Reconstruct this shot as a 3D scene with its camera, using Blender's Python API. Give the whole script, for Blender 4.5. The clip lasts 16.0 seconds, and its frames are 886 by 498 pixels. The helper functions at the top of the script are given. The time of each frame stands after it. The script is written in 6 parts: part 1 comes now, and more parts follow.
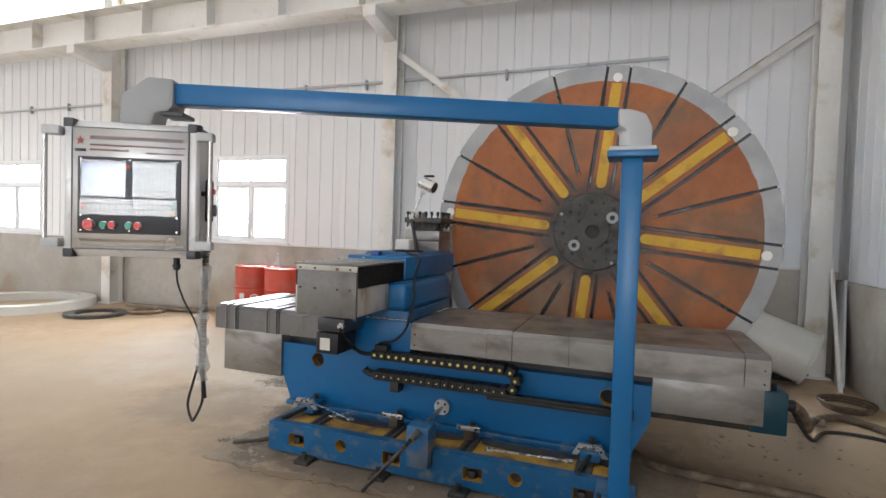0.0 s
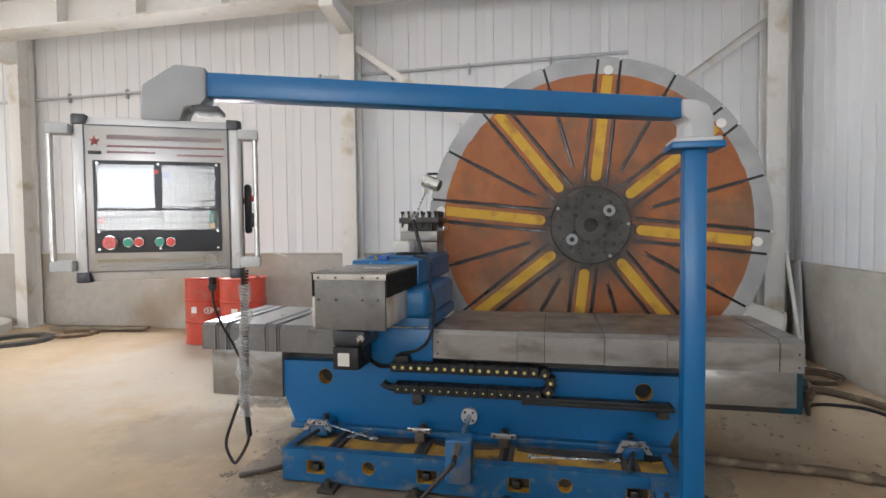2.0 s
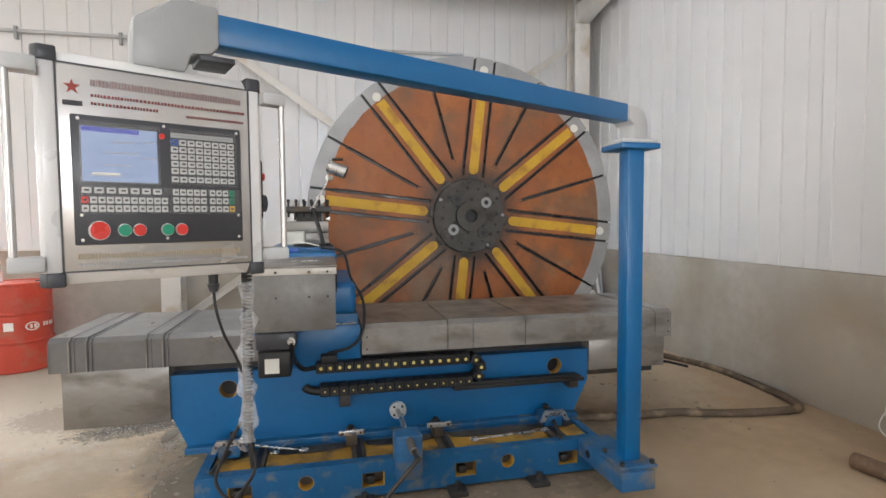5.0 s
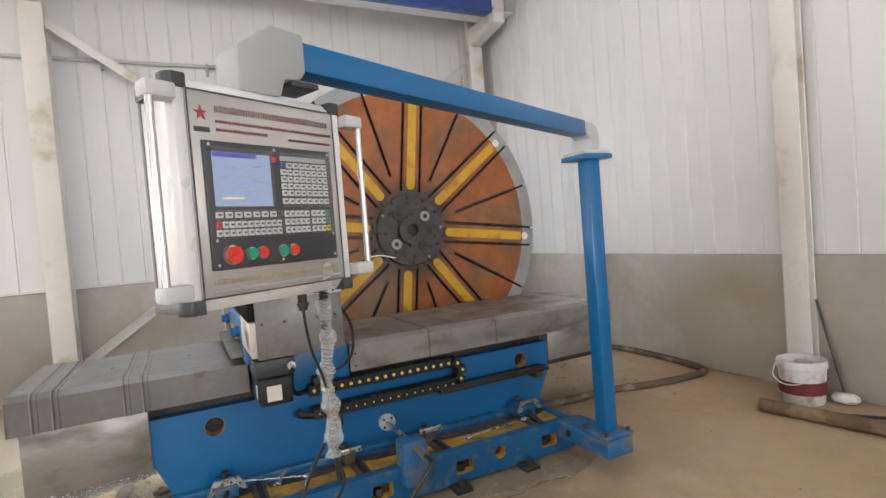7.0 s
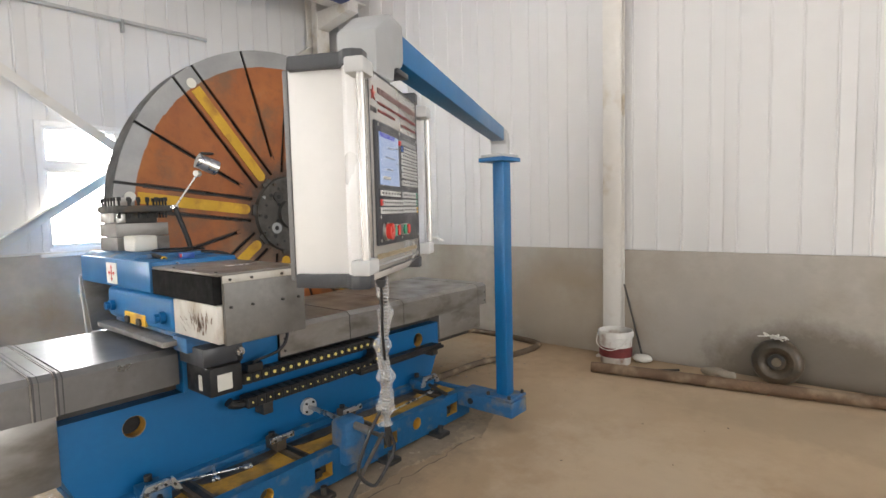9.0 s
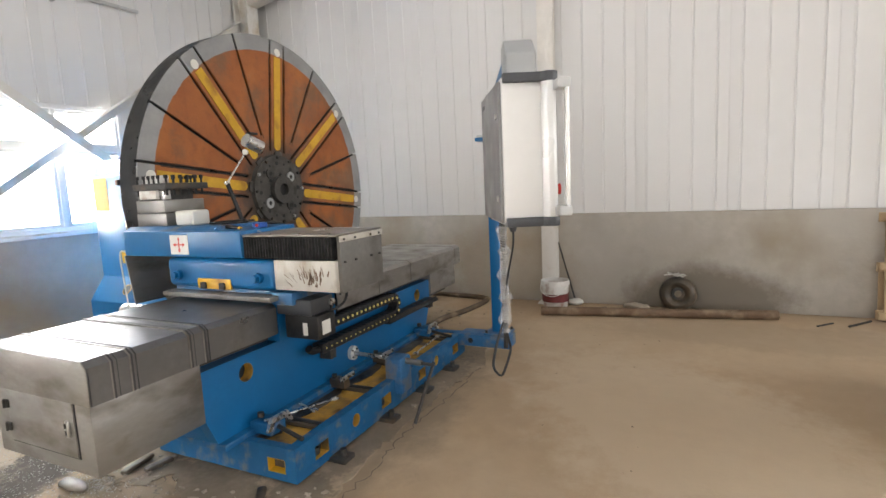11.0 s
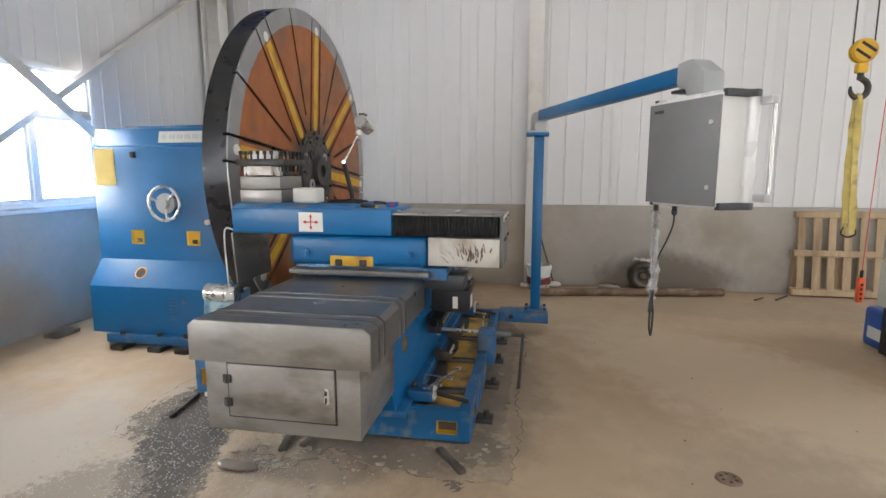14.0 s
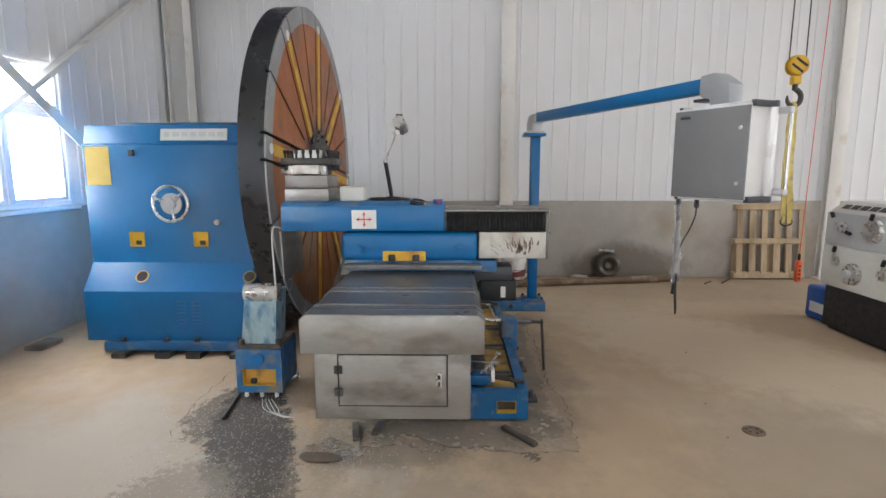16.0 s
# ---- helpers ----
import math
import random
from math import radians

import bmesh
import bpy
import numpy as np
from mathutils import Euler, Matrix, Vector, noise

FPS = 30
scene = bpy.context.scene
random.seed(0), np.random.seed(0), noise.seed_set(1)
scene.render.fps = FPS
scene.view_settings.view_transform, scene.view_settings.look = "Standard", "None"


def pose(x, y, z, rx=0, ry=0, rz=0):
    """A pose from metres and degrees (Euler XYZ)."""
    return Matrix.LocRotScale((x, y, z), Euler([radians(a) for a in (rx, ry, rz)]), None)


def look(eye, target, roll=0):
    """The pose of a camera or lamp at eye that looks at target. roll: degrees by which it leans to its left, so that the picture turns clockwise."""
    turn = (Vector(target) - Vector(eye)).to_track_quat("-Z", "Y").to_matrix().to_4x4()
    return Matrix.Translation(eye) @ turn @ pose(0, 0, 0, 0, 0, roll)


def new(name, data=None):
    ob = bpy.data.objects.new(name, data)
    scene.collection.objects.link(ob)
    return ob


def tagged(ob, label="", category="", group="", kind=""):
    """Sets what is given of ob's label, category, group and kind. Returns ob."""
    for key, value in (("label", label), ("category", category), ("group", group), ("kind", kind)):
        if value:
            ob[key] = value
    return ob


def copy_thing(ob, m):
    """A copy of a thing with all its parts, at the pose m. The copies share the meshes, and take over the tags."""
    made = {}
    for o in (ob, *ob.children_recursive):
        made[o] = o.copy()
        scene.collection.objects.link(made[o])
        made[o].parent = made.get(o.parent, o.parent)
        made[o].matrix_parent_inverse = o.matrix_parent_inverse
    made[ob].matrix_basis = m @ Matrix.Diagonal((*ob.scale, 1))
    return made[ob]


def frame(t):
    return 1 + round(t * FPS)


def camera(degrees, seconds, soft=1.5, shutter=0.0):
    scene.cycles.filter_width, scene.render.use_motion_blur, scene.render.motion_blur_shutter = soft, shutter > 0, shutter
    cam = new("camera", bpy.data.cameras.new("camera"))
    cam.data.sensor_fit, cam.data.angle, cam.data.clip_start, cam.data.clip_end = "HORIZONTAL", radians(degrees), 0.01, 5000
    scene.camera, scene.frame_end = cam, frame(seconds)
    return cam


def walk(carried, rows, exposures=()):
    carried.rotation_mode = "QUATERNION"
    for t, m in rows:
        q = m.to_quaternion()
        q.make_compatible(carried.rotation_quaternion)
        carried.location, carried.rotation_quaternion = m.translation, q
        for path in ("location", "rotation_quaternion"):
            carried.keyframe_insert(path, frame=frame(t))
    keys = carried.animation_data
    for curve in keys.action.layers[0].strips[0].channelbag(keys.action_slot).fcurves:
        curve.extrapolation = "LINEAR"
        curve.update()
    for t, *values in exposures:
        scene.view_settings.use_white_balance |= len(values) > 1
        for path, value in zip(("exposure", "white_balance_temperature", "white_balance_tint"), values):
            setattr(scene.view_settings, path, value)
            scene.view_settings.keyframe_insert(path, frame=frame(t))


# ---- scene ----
cam = camera(80.6, 16.0)
PATH = [
    (0, (0.285, 0.226, 1.452), (-0.396, 2.105, 1.386), 1.8),
    (0.5, (0.114, 0.231, 1.459), (-0.46, 2.146, 1.392), 1.8),
    (1, (-0.097, 0.214, 1.477), (-0.598, 2.149, 1.405), -0.3),
    (1.5, (-0.181, 0.236, 1.463), (-0.656, 2.177, 1.389), 1.2),
    (2, (-0.323, 0.24, 1.47), (-0.732, 2.197, 1.394), -0.6),
    (2.5, (-0.437, 0.259, 1.469), (-0.748, 2.233, 1.382), -0.7),
    (3, (-0.559, 0.279, 1.466), (-0.779, 2.265, 1.385), 0.1),
    (3.5, (-0.787, 0.26, 1.475), (-0.705, 2.255, 1.372), -2.7),
    (4, (-0.855, 0.236, 1.456), (-0.726, 2.228, 1.34), -0.9),
    (4.2, (-0.916, 0.249, 1.456), (-0.731, 2.236, 1.328), -0.5),
    (6.5, (-1.724, 0.353, 1.452), (-0.933, 2.189, 1.393), -3.6),
    (7, (-1.848, 0.365, 1.453), (-0.952, 2.152, 1.387), -4.5),
    (7.5, (-2.019, 0.457, 1.448), (-0.971, 2.159, 1.383), -2.7),
    (8, (-2.217, 0.559, 1.468), (-0.995, 2.137, 1.347), -3.5),
    (8.5, (-2.413, 0.608, 1.471), (-1.097, 2.108, 1.337), -1.5),
    (9, (-2.658, 0.754, 1.485), (-1.12, 2.024, 1.339), -1.4),
    (9.5, (-2.919, 0.881, 1.45), (-1.267, 2.0, 1.304), -2.0),
    (10, (-3.222, 0.936, 1.474), (-1.544, 2.01, 1.293), -1.7),
    (12.3, (-4.178, 1.85, 1.481), (-2.266, 2.36, 1.19), -1.8),
    (12.5, (-4.22, 1.946, 1.482), (-2.303, 2.44, 1.194), -0.8),
    (13, (-4.284, 2.213, 1.483), (-2.35, 2.632, 1.193), -1.0),
    (13.5, (-4.409, 2.446, 1.483), (-2.466, 2.828, 1.203), -0.6),
    (14, (-4.515, 2.653, 1.483), (-2.568, 3.006, 1.191), 0.0),
    (14.5, (-4.568, 2.899, 1.487), (-2.604, 3.146, 1.198), -1.5),
    (15, (-4.65, 3.081, 1.481), (-2.675, 3.189, 1.185), -0.6),
    (15.5, (-4.756, 3.258, 1.484), (-2.779, 3.325, 1.19), 0.3),
    (16, (-4.793, 3.425, 1.49), (-2.816, 3.467, 1.189), -0.1),
]
walk(cam, [(t, look(eye, target, roll)) for t, eye, target, roll in PATH], [(0, 0.3, 6250, 10), (3.5, 0.42, 6350, 10), (7, 0.55, 6550, 10), (10, 0.48, 6650, 10), (13.5, 0.2, 6400, 10), (16, 0.1, 6150, 10)])

# ---- world, sun, large lights ----
SKY = bpy.data.worlds.new("sky")
scene.world = SKY
SKY.use_nodes = True
_n = SKY.node_tree.nodes
_s = _n.new("ShaderNodeTexSky")
_s.sky_type, _s.sun_disc = "NISHITA", False
_s.sun_elevation, _s.sun_rotation = radians(48), radians(200)
_n["Background"].inputs[1].default_value = 0.08
SKY.node_tree.links.new(_s.outputs[0], _n["Background"].inputs[0])
sun = new("sun", bpy.data.lights.new("sun", "SUN"))
sun.data.energy, sun.data.angle, sun.data.color = 2.5, radians(0.6), (1.0, 0.95, 0.88)
sun.matrix_world = look((0, 0, 0), (0.3, 1.0, -1.25))


def sky_lamp(name, eye, target, w, h, watts, color=(0.98, 0.985, 1.0)):
    """The sky's light in an opening."""
    ob = new(name, bpy.data.lights.new(name, "AREA"))
    ob.data.shape, ob.data.size, ob.data.size_y = "RECTANGLE", w, h
    ob.data.energy, ob.data.color = watts, color
    ob.matrix_world = look(eye, target)
    return ob


# ---- materials ----
def mat(name, color, rough=0.5, metal=0.0, vary=0.12, scale=6.0, bump=0.05, bscale=60.0, dirt=None, dirt_amt=0.0, dirt_scale=2.5, coat=0.0, rvary=0.12, stretch=(1, 1, 1), detail=6.0):
    """A painted, cast or worn surface: two scales of colour change, stains of another colour, gloss change and fine relief."""
    m = bpy.data.materials.new(name)
    m.use_nodes = True
    nt = m.node_tree
    N, L = nt.nodes, nt.links
    b = N["Principled BSDF"]
    b.inputs["Metallic"].default_value = metal
    b.inputs["Coat Weight"].default_value = coat
    tc = N.new("ShaderNodeTexCoord")
    mp = N.new("ShaderNodeMapping")
    mp.inputs["Scale"].default_value = stretch
    L.new(tc.outputs["Object"], mp.inputs[0])

    def noise_at(s, d=detail):
        t = N.new("ShaderNodeTexNoise")
        t.inputs["Scale"].default_value, t.inputs["Detail"].default_value = s, d
        L.new(mp.outputs[0], t.inputs["Vector"])
        return t.outputs["Fac"]

    def mix(fac, a, c):
        x = N.new("ShaderNodeMix")
        x.data_type = "RGBA"
        for s, v in ((0, fac), (6, a), (7, c)):
            if isinstance(v, (tuple, float)):
                x.inputs[s].default_value = v if isinstance(v, float) else (*v, 1)
            else:
                L.new(v, x.inputs[s])
        return x.outputs[2]

    def ramp(fac, lo, hi):
        r = N.new("ShaderNodeMapRange")
        r.inputs[1].default_value, r.inputs[2].default_value = lo, hi
        L.new(fac, r.inputs[0])
        return r.outputs[0]

    big, small = noise_at(scale), noise_at(scale * 9)
    dark = tuple(max(0.0, c * (1 - vary)) for c in color)
    light = tuple(min(1.0, c * (1 + vary)) for c in color)
    col = mix(ramp(big, 0.3, 0.7), dark, light)
    col = mix(ramp(small, 0.35, 0.75), col, tuple(c * (1 - vary * 0.7) for c in color))
    if dirt:
        f = ramp(noise_at(dirt_scale, 9), 0.62 - 0.3 * dirt_amt, 0.78 - 0.2 * dirt_amt)
        col = mix(f, col, dirt)
    L.new(col, b.inputs["Base Color"])
    r = N.new("ShaderNodeMapRange")
    r.inputs[1].default_value, r.inputs[2].default_value = 0.3, 0.7
    r.inputs[3].default_value, r.inputs[4].default_value = max(0.02, rough - rvary), min(1, rough + rvary)
    L.new(noise_at(scale * 2.3), r.inputs[0])
    L.new(r.outputs[0], b.inputs["Roughness"])
    if bump:
        bp = N.new("ShaderNodeBump")
        bp.inputs["Strength"].default_value, bp.inputs["Distance"].default_value = bump, 0.01
        L.new(noise_at(bscale, 4), bp.inputs["Height"])
        L.new(bp.outputs[0], b.inputs["Normal"])
    return m


BLUE = mat("machine_blue_paint", (0.0035, 0.122, 0.315), 0.36, 0, 0.07, 3, 0.04, 40, rvary=0.03)
DUSTBLUE = mat("dusty_blue_paint", (0.02, 0.12, 0.28), 0.5, 0, 0.2, 5, 0.08, 50, (0.20, 0.17, 0.12), 0.38, 7)
BASEBLUE = mat("dusty_base_blue", (0.005, 0.105, 0.26), 0.45, 0, 0.15, 5, 0.08, 50, (0.16, 0.17, 0.17), 0.22, 11)
DOTS = mat("pale_yellow_dots", (0.75, 0.62, 0.18), 0.5)
TEAL = mat("teal_paint", (0.005, 0.05, 0.08), 0.45, 0, 0.15, 5)
STEEL = mat("brushed_cover_steel", (0.30, 0.288, 0.272), 0.41, 0.65, 0.14, 3.0, 0.03, 90, (0.15, 0.132, 0.112), 0.4, 3.4, stretch=(1, 1, 2.2))
# darker copy of STEEL: weaker reflected light put into the base colour
DIMSTEEL = mat("dimmed_grey_steel", (0.2, 0.195, 0.185), 0.5, 0.45, 0.16, 4, 0.05, 90, (0.11, 0.1, 0.088), 0.35, 5)
# left covers: their dim low-angle reflection is put into a darker base colour
COVER = mat("dim_cover_steel", (0.205, 0.207, 0.212), 0.31, 0.75, 0.14, 3.0, 0.03, 90, (0.15, 0.145, 0.14), 0.1, 3, rvary=0.04)
DARKSTEEL = mat("blued_cover_steel", (0.1, 0.102, 0.108), 0.36, 0.7, 0.12, 3, 0.03, 90, rvary=0.04)
BRIGHT = mat("bright_steel", (0.62, 0.61, 0.59), 0.3, 0.9, 0.1, 12, 0.03, 80)
CAST = mat("dark_cast_iron", (0.06, 0.058, 0.055), 0.48, 0.5, 0.25, 7, 0.15, 60, (0.13, 0.09, 0.055), 0.25, 6)
BLACK = mat("black_rubber", (0.012, 0.012, 0.013), 0.55, 0, 0.25, 10, 0.08, 80)
BELLOWS = mat("matt_black_cloth", (0.006, 0.006, 0.0065), 0.85, 0, 0.25, 10, 0.1, 80)
YELLOW = mat("yellow_paint", (0.72, 0.42, 0.025), 0.48, 0, 0.12, 5, 0.05, 50, (0.36, 0.18, 0.03), 0.3, 5)
DIRTYYELLOW = mat("dirty_yellow_pan", (0.58, 0.33, 0.05), 0.6, 0, 0.25, 6, 0.12, 40, (0.10, 0.07, 0.045), 0.5, 6)
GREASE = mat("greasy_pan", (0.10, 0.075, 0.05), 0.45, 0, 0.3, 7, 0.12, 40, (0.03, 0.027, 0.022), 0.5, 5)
ALU = mat("white_satin_profile", (0.73, 0.73, 0.725), 0.34, 0.1, 0.03, 3, 0.015, 120)
FASCIA = mat("satin_aluminium_fascia", (0.56, 0.545, 0.525), 0.27, 0.6, 0.012, 4, 0.012, 150, rvary=0.004)
WHITEP = mat("white_enamel", (0.76, 0.76, 0.75), 0.38, 0, 0.03, 3, 0.015, 90)
GREYP = mat("grey_enamel", (0.34, 0.35, 0.355), 0.45, 0, 0.05, 4, 0.05, 150)
LGREYP = mat("light_grey_enamel", (0.5, 0.51, 0.515), 0.45, 0, 0.06, 4, 0.05, 150)
REARGREY = mat("rear_grey_enamel", (0.2, 0.2, 0.205), 0.42, 0, 0.05, 4, 0.05, 150)
CHIPBLUE = mat("flaking_blue_paint", (0.33, 0.44, 0.47), 0.5, 0, 0.2, 9, 0.15, 60, (0.02, 0.14, 0.26), 0.42, 16, stretch=(1, 1, 0.5))
CHAR = mat("charcoal_plastic", (0.045, 0.048, 0.055), 0.42, 0, 0.1, 8, 0.03, 150)
CLAD = mat("white_cladding_sheet", (0.725, 0.725, 0.725), 0.38, 0, 0.025, 0.7, 0.03, 5, rvary=0.03)
STEELWHITE = mat("off_white_column_paint", (0.74, 0.72, 0.68), 0.5, 0, 0.06, 2, 0.06, 30, (0.5, 0.42, 0.3), 0.16, 3)
PLASTER = mat("cement_plaster", (0.45, 0.42, 0.375), 0.85, 0, 0.14, 1.1, 0.25, 25, (0.34, 0.275, 0.2), 0.42, 1.0)
PVC = mat("white_window_frame", (0.8, 0.81, 0.82), 0.35, 0, 0.03, 5)
ROOFM = mat("roof_sheet", (0.7, 0.7, 0.69), 0.5, 0, 0.06, 1.0)
WOOD = mat("raw_pine", (0.48, 0.36, 0.22), 0.7, 0, 0.2, 5, 0.15, 40, (0.25, 0.17, 0.10), 0.3, 6, stretch=(1, 1, 0.15))
OLDWOOD = mat("old_grey_wood", (0.22, 0.175, 0.125), 0.8, 0, 0.25, 4, 0.2, 30, (0.10, 0.08, 0.06), 0.3, 5)
HOSE = mat("muddy_hose", (0.12, 0.085, 0.055), 0.65, 0, 0.25, 8, 0.1, 60, (0.3, 0.23, 0.15), 0.35, 8)
REDP = mat("red_drum_paint", (0.50, 0.052, 0.025), 0.42, 0, 0.15, 4, 0.05, 30, (0.38, 0.12, 0.07), 0.25, 5)
ORANGE = mat("orange_plastic", (0.80, 0.12, 0.03), 0.45, 0, 0.08, 6)
RED = mat("red_plastic", (0.62, 0.03, 0.02), 0.35, 0, 0.05, 6)
GREEN = mat("green_plastic", (0.01, 0.28, 0.16), 0.35, 0, 0.05, 6)
SLING = mat("yellow_webbing", (0.62, 0.50, 0.16), 0.85, 0, 0.2, 12, 0.2, 90, (0.25, 0.2, 0.1), 0.3, 9)
CANEWHITE = mat("dirty_white_plastic", (0.66, 0.65, 0.62), 0.45, 0, 0.1, 6, 0.03, 60, (0.3, 0.18, 0.13), 0.3, 8)
MAROON = mat("dried_red_paint", (0.15, 0.02, 0.02), 0.5, 0, 0.3, 12)
JUGBLUE = mat("blue_can_plastic", (0.02, 0.09, 0.36), 0.4, 0, 0.1, 6)
CREAM = mat("cream_enamel", (0.62, 0.61, 0.56), 0.4, 0, 0.06, 4, 0.03, 90)
PAPER = mat("white_label", (0.72, 0.71, 0.66), 0.6, 0, 0.05, 9)
YPAPER = mat("yellow_label", (0.72, 0.55, 0.14), 0.6, 0, 0.1, 9)
INK = mat("dark_print", (0.05, 0.05, 0.055), 0.6, 0, 0.1, 9)
CAPS = mat("key_caps", (0.55, 0.56, 0.55), 0.5, 0, 0.06, 30)
CHIPS = mat("metal_chips", (0.42, 0.40, 0.37), 0.4, 0.6, 0.3, 20)
RUBBLE = mat("cement_rubble", (0.34, 0.29, 0.23), 0.9, 0, 0.25, 9, 0.3, 40)
RUSTY = mat("rusty_pipe_steel", (0.16, 0.10, 0.06), 0.7, 0.1, 0.3, 5, 0.2, 40, (0.32, 0.24, 0.16), 0.4, 4)
CRANEBLUE = mat("crane_blue_paint", (0.02, 0.05, 0.22), 0.45, 0, 0.1, 4)


def glow(name, color, strength):
    m = bpy.data.materials.new(name)
    m.use_nodes = True
    b = m.node_tree.nodes["Principled BSDF"]
    b.inputs["Base Color"].default_value = (0.02, 0.02, 0.02, 1)
    b.inputs["Roughness"].default_value = 0.15
    b.inputs["Emission Color"].default_value = (*color, 1)
    b.inputs["Emission Strength"].default_value = strength
    return m


SCREEN = glow("lit_screen", (0.42, 0.55, 0.85), 0.42)
SCREENBAR = glow("lit_screen_bar", (0.06, 0.08, 0.5), 0.5)
BACKDROP = glow("bright_haze_outside", (1.0, 0.985, 0.95), 6.0)


def sheet_film():
    """A clear protective sheet: most light goes through, some is mirrored by its slightly wavy face."""
    m = bpy.data.materials.new("clear_protective_sheet")
    m.use_nodes = True
    N, L = m.node_tree.nodes, m.node_tree.links
    N.remove(N["Principled BSDF"])
    clear, shine, mx = N.new("ShaderNodeBsdfTransparent"), N.new("ShaderNodeBsdfGlossy"), N.new("ShaderNodeMixShader")
    shine.inputs["Roughness"].default_value = 0.09
    mx.inputs[0].default_value = 0.045
    tc, nz, bp = N.new("ShaderNodeTexCoord"), N.new("ShaderNodeTexNoise"), N.new("ShaderNodeBump")
    nz.inputs["Scale"].default_value, nz.inputs["Detail"].default_value = 60, 3
    bp.inputs["Strength"].default_value, bp.inputs["Distance"].default_value = 0.3, 0.002
    L.new(tc.outputs["Object"], nz.inputs["Vector"]), L.new(nz.outputs["Fac"], bp.inputs["Height"]), L.new(bp.outputs[0], shine.inputs["Normal"])
    L.new(clear.outputs[0], mx.inputs[1]), L.new(shine.outputs[0], mx.inputs[2])
    L.new(mx.outputs[0], N["Material Output"].inputs[0])
    return m


SHEET = sheet_film()


def glass_mat():
    m = bpy.data.materials.new("window_glass")
    m.use_nodes = True
    b = m.node_tree.nodes["Principled BSDF"]
    b.inputs["Transmission Weight"].default_value = 1
    b.inputs["Roughness"].default_value = 0.03
    b.inputs["IOR"].default_value = 1.1
    return m


GLASS = glass_mat()


def film_mat():
    """Thin crinkled clear wrapping."""
    m = mat("clear_wrapping", (0.8, 0.8, 0.8), 0.18, 0, 0.05, 20, 0.5, 45)
    b = m.node_tree.nodes["Principled BSDF"]
    b.inputs["Alpha"].default_value = 0.3
    return m


FILM = film_mat()


def add_spots(m, spots):
    """Ragged-edged patches of another colour on a material: centre, reach, noise size, strength, colour, turn and gloss
    of each.
    """
    nt = m.node_tree
    N, L = nt.nodes, nt.links
    b = N["Principled BSDF"]
    geo = N.new("ShaderNodeTexCoord")
    for centre, reach, size, amount, colour, turn, gloss in spots:
        mp = N.new("ShaderNodeMapping")
        mp.vector_type = "TEXTURE"
        mp.inputs["Location"].default_value = centre
        mp.inputs["Rotation"].default_value = (0, 0, radians(turn))
        mp.inputs["Scale"].default_value = reach
        L.new(geo.outputs["Object"], mp.inputs[0])
        ln = N.new("ShaderNodeVectorMath")
        ln.operation = "LENGTH"
        L.new(mp.outputs[0], ln.inputs[0])
        nz = N.new("ShaderNodeTexNoise")
        nz.inputs["Scale"].default_value, nz.inputs["Detail"].default_value, nz.inputs["Roughness"].default_value = size, 10, 0.72
        L.new(geo.outputs["Object"], nz.inputs["Vector"])
        ad = N.new("ShaderNodeMath")
        ad.operation = "MULTIPLY_ADD"
        L.new(nz.outputs["Fac"], ad.inputs[0])
        ad.inputs[1].default_value = 1.5
        L.new(ln.outputs["Value"], ad.inputs[2])
        r = N.new("ShaderNodeMapRange")
        r.inputs[1].default_value, r.inputs[2].default_value = (1.66, 1.52) if size > 6 else (1.8, 1.4)
        r.inputs[3].default_value, r.inputs[4].default_value = 0, amount
        L.new(ad.outputs[0], r.inputs[0])
        x = N.new("ShaderNodeMix")
        x.data_type = "RGBA"
        L.new(r.outputs[0], x.inputs[0]), L.new(b.inputs["Base Color"].links[0].from_socket, x.inputs[6])
        x.inputs[7].default_value = (*colour, 1)
        L.new(x.outputs[2], b.inputs["Base Color"])
        if gloss:
            mx = N.new("ShaderNodeMix")
            L.new(r.outputs[0], mx.inputs[0]), L.new(b.inputs["Roughness"].links[0].from_socket, mx.inputs[2])
            mx.inputs[3].default_value = gloss
            L.new(mx.outputs[0], b.inputs["Roughness"])
    return m


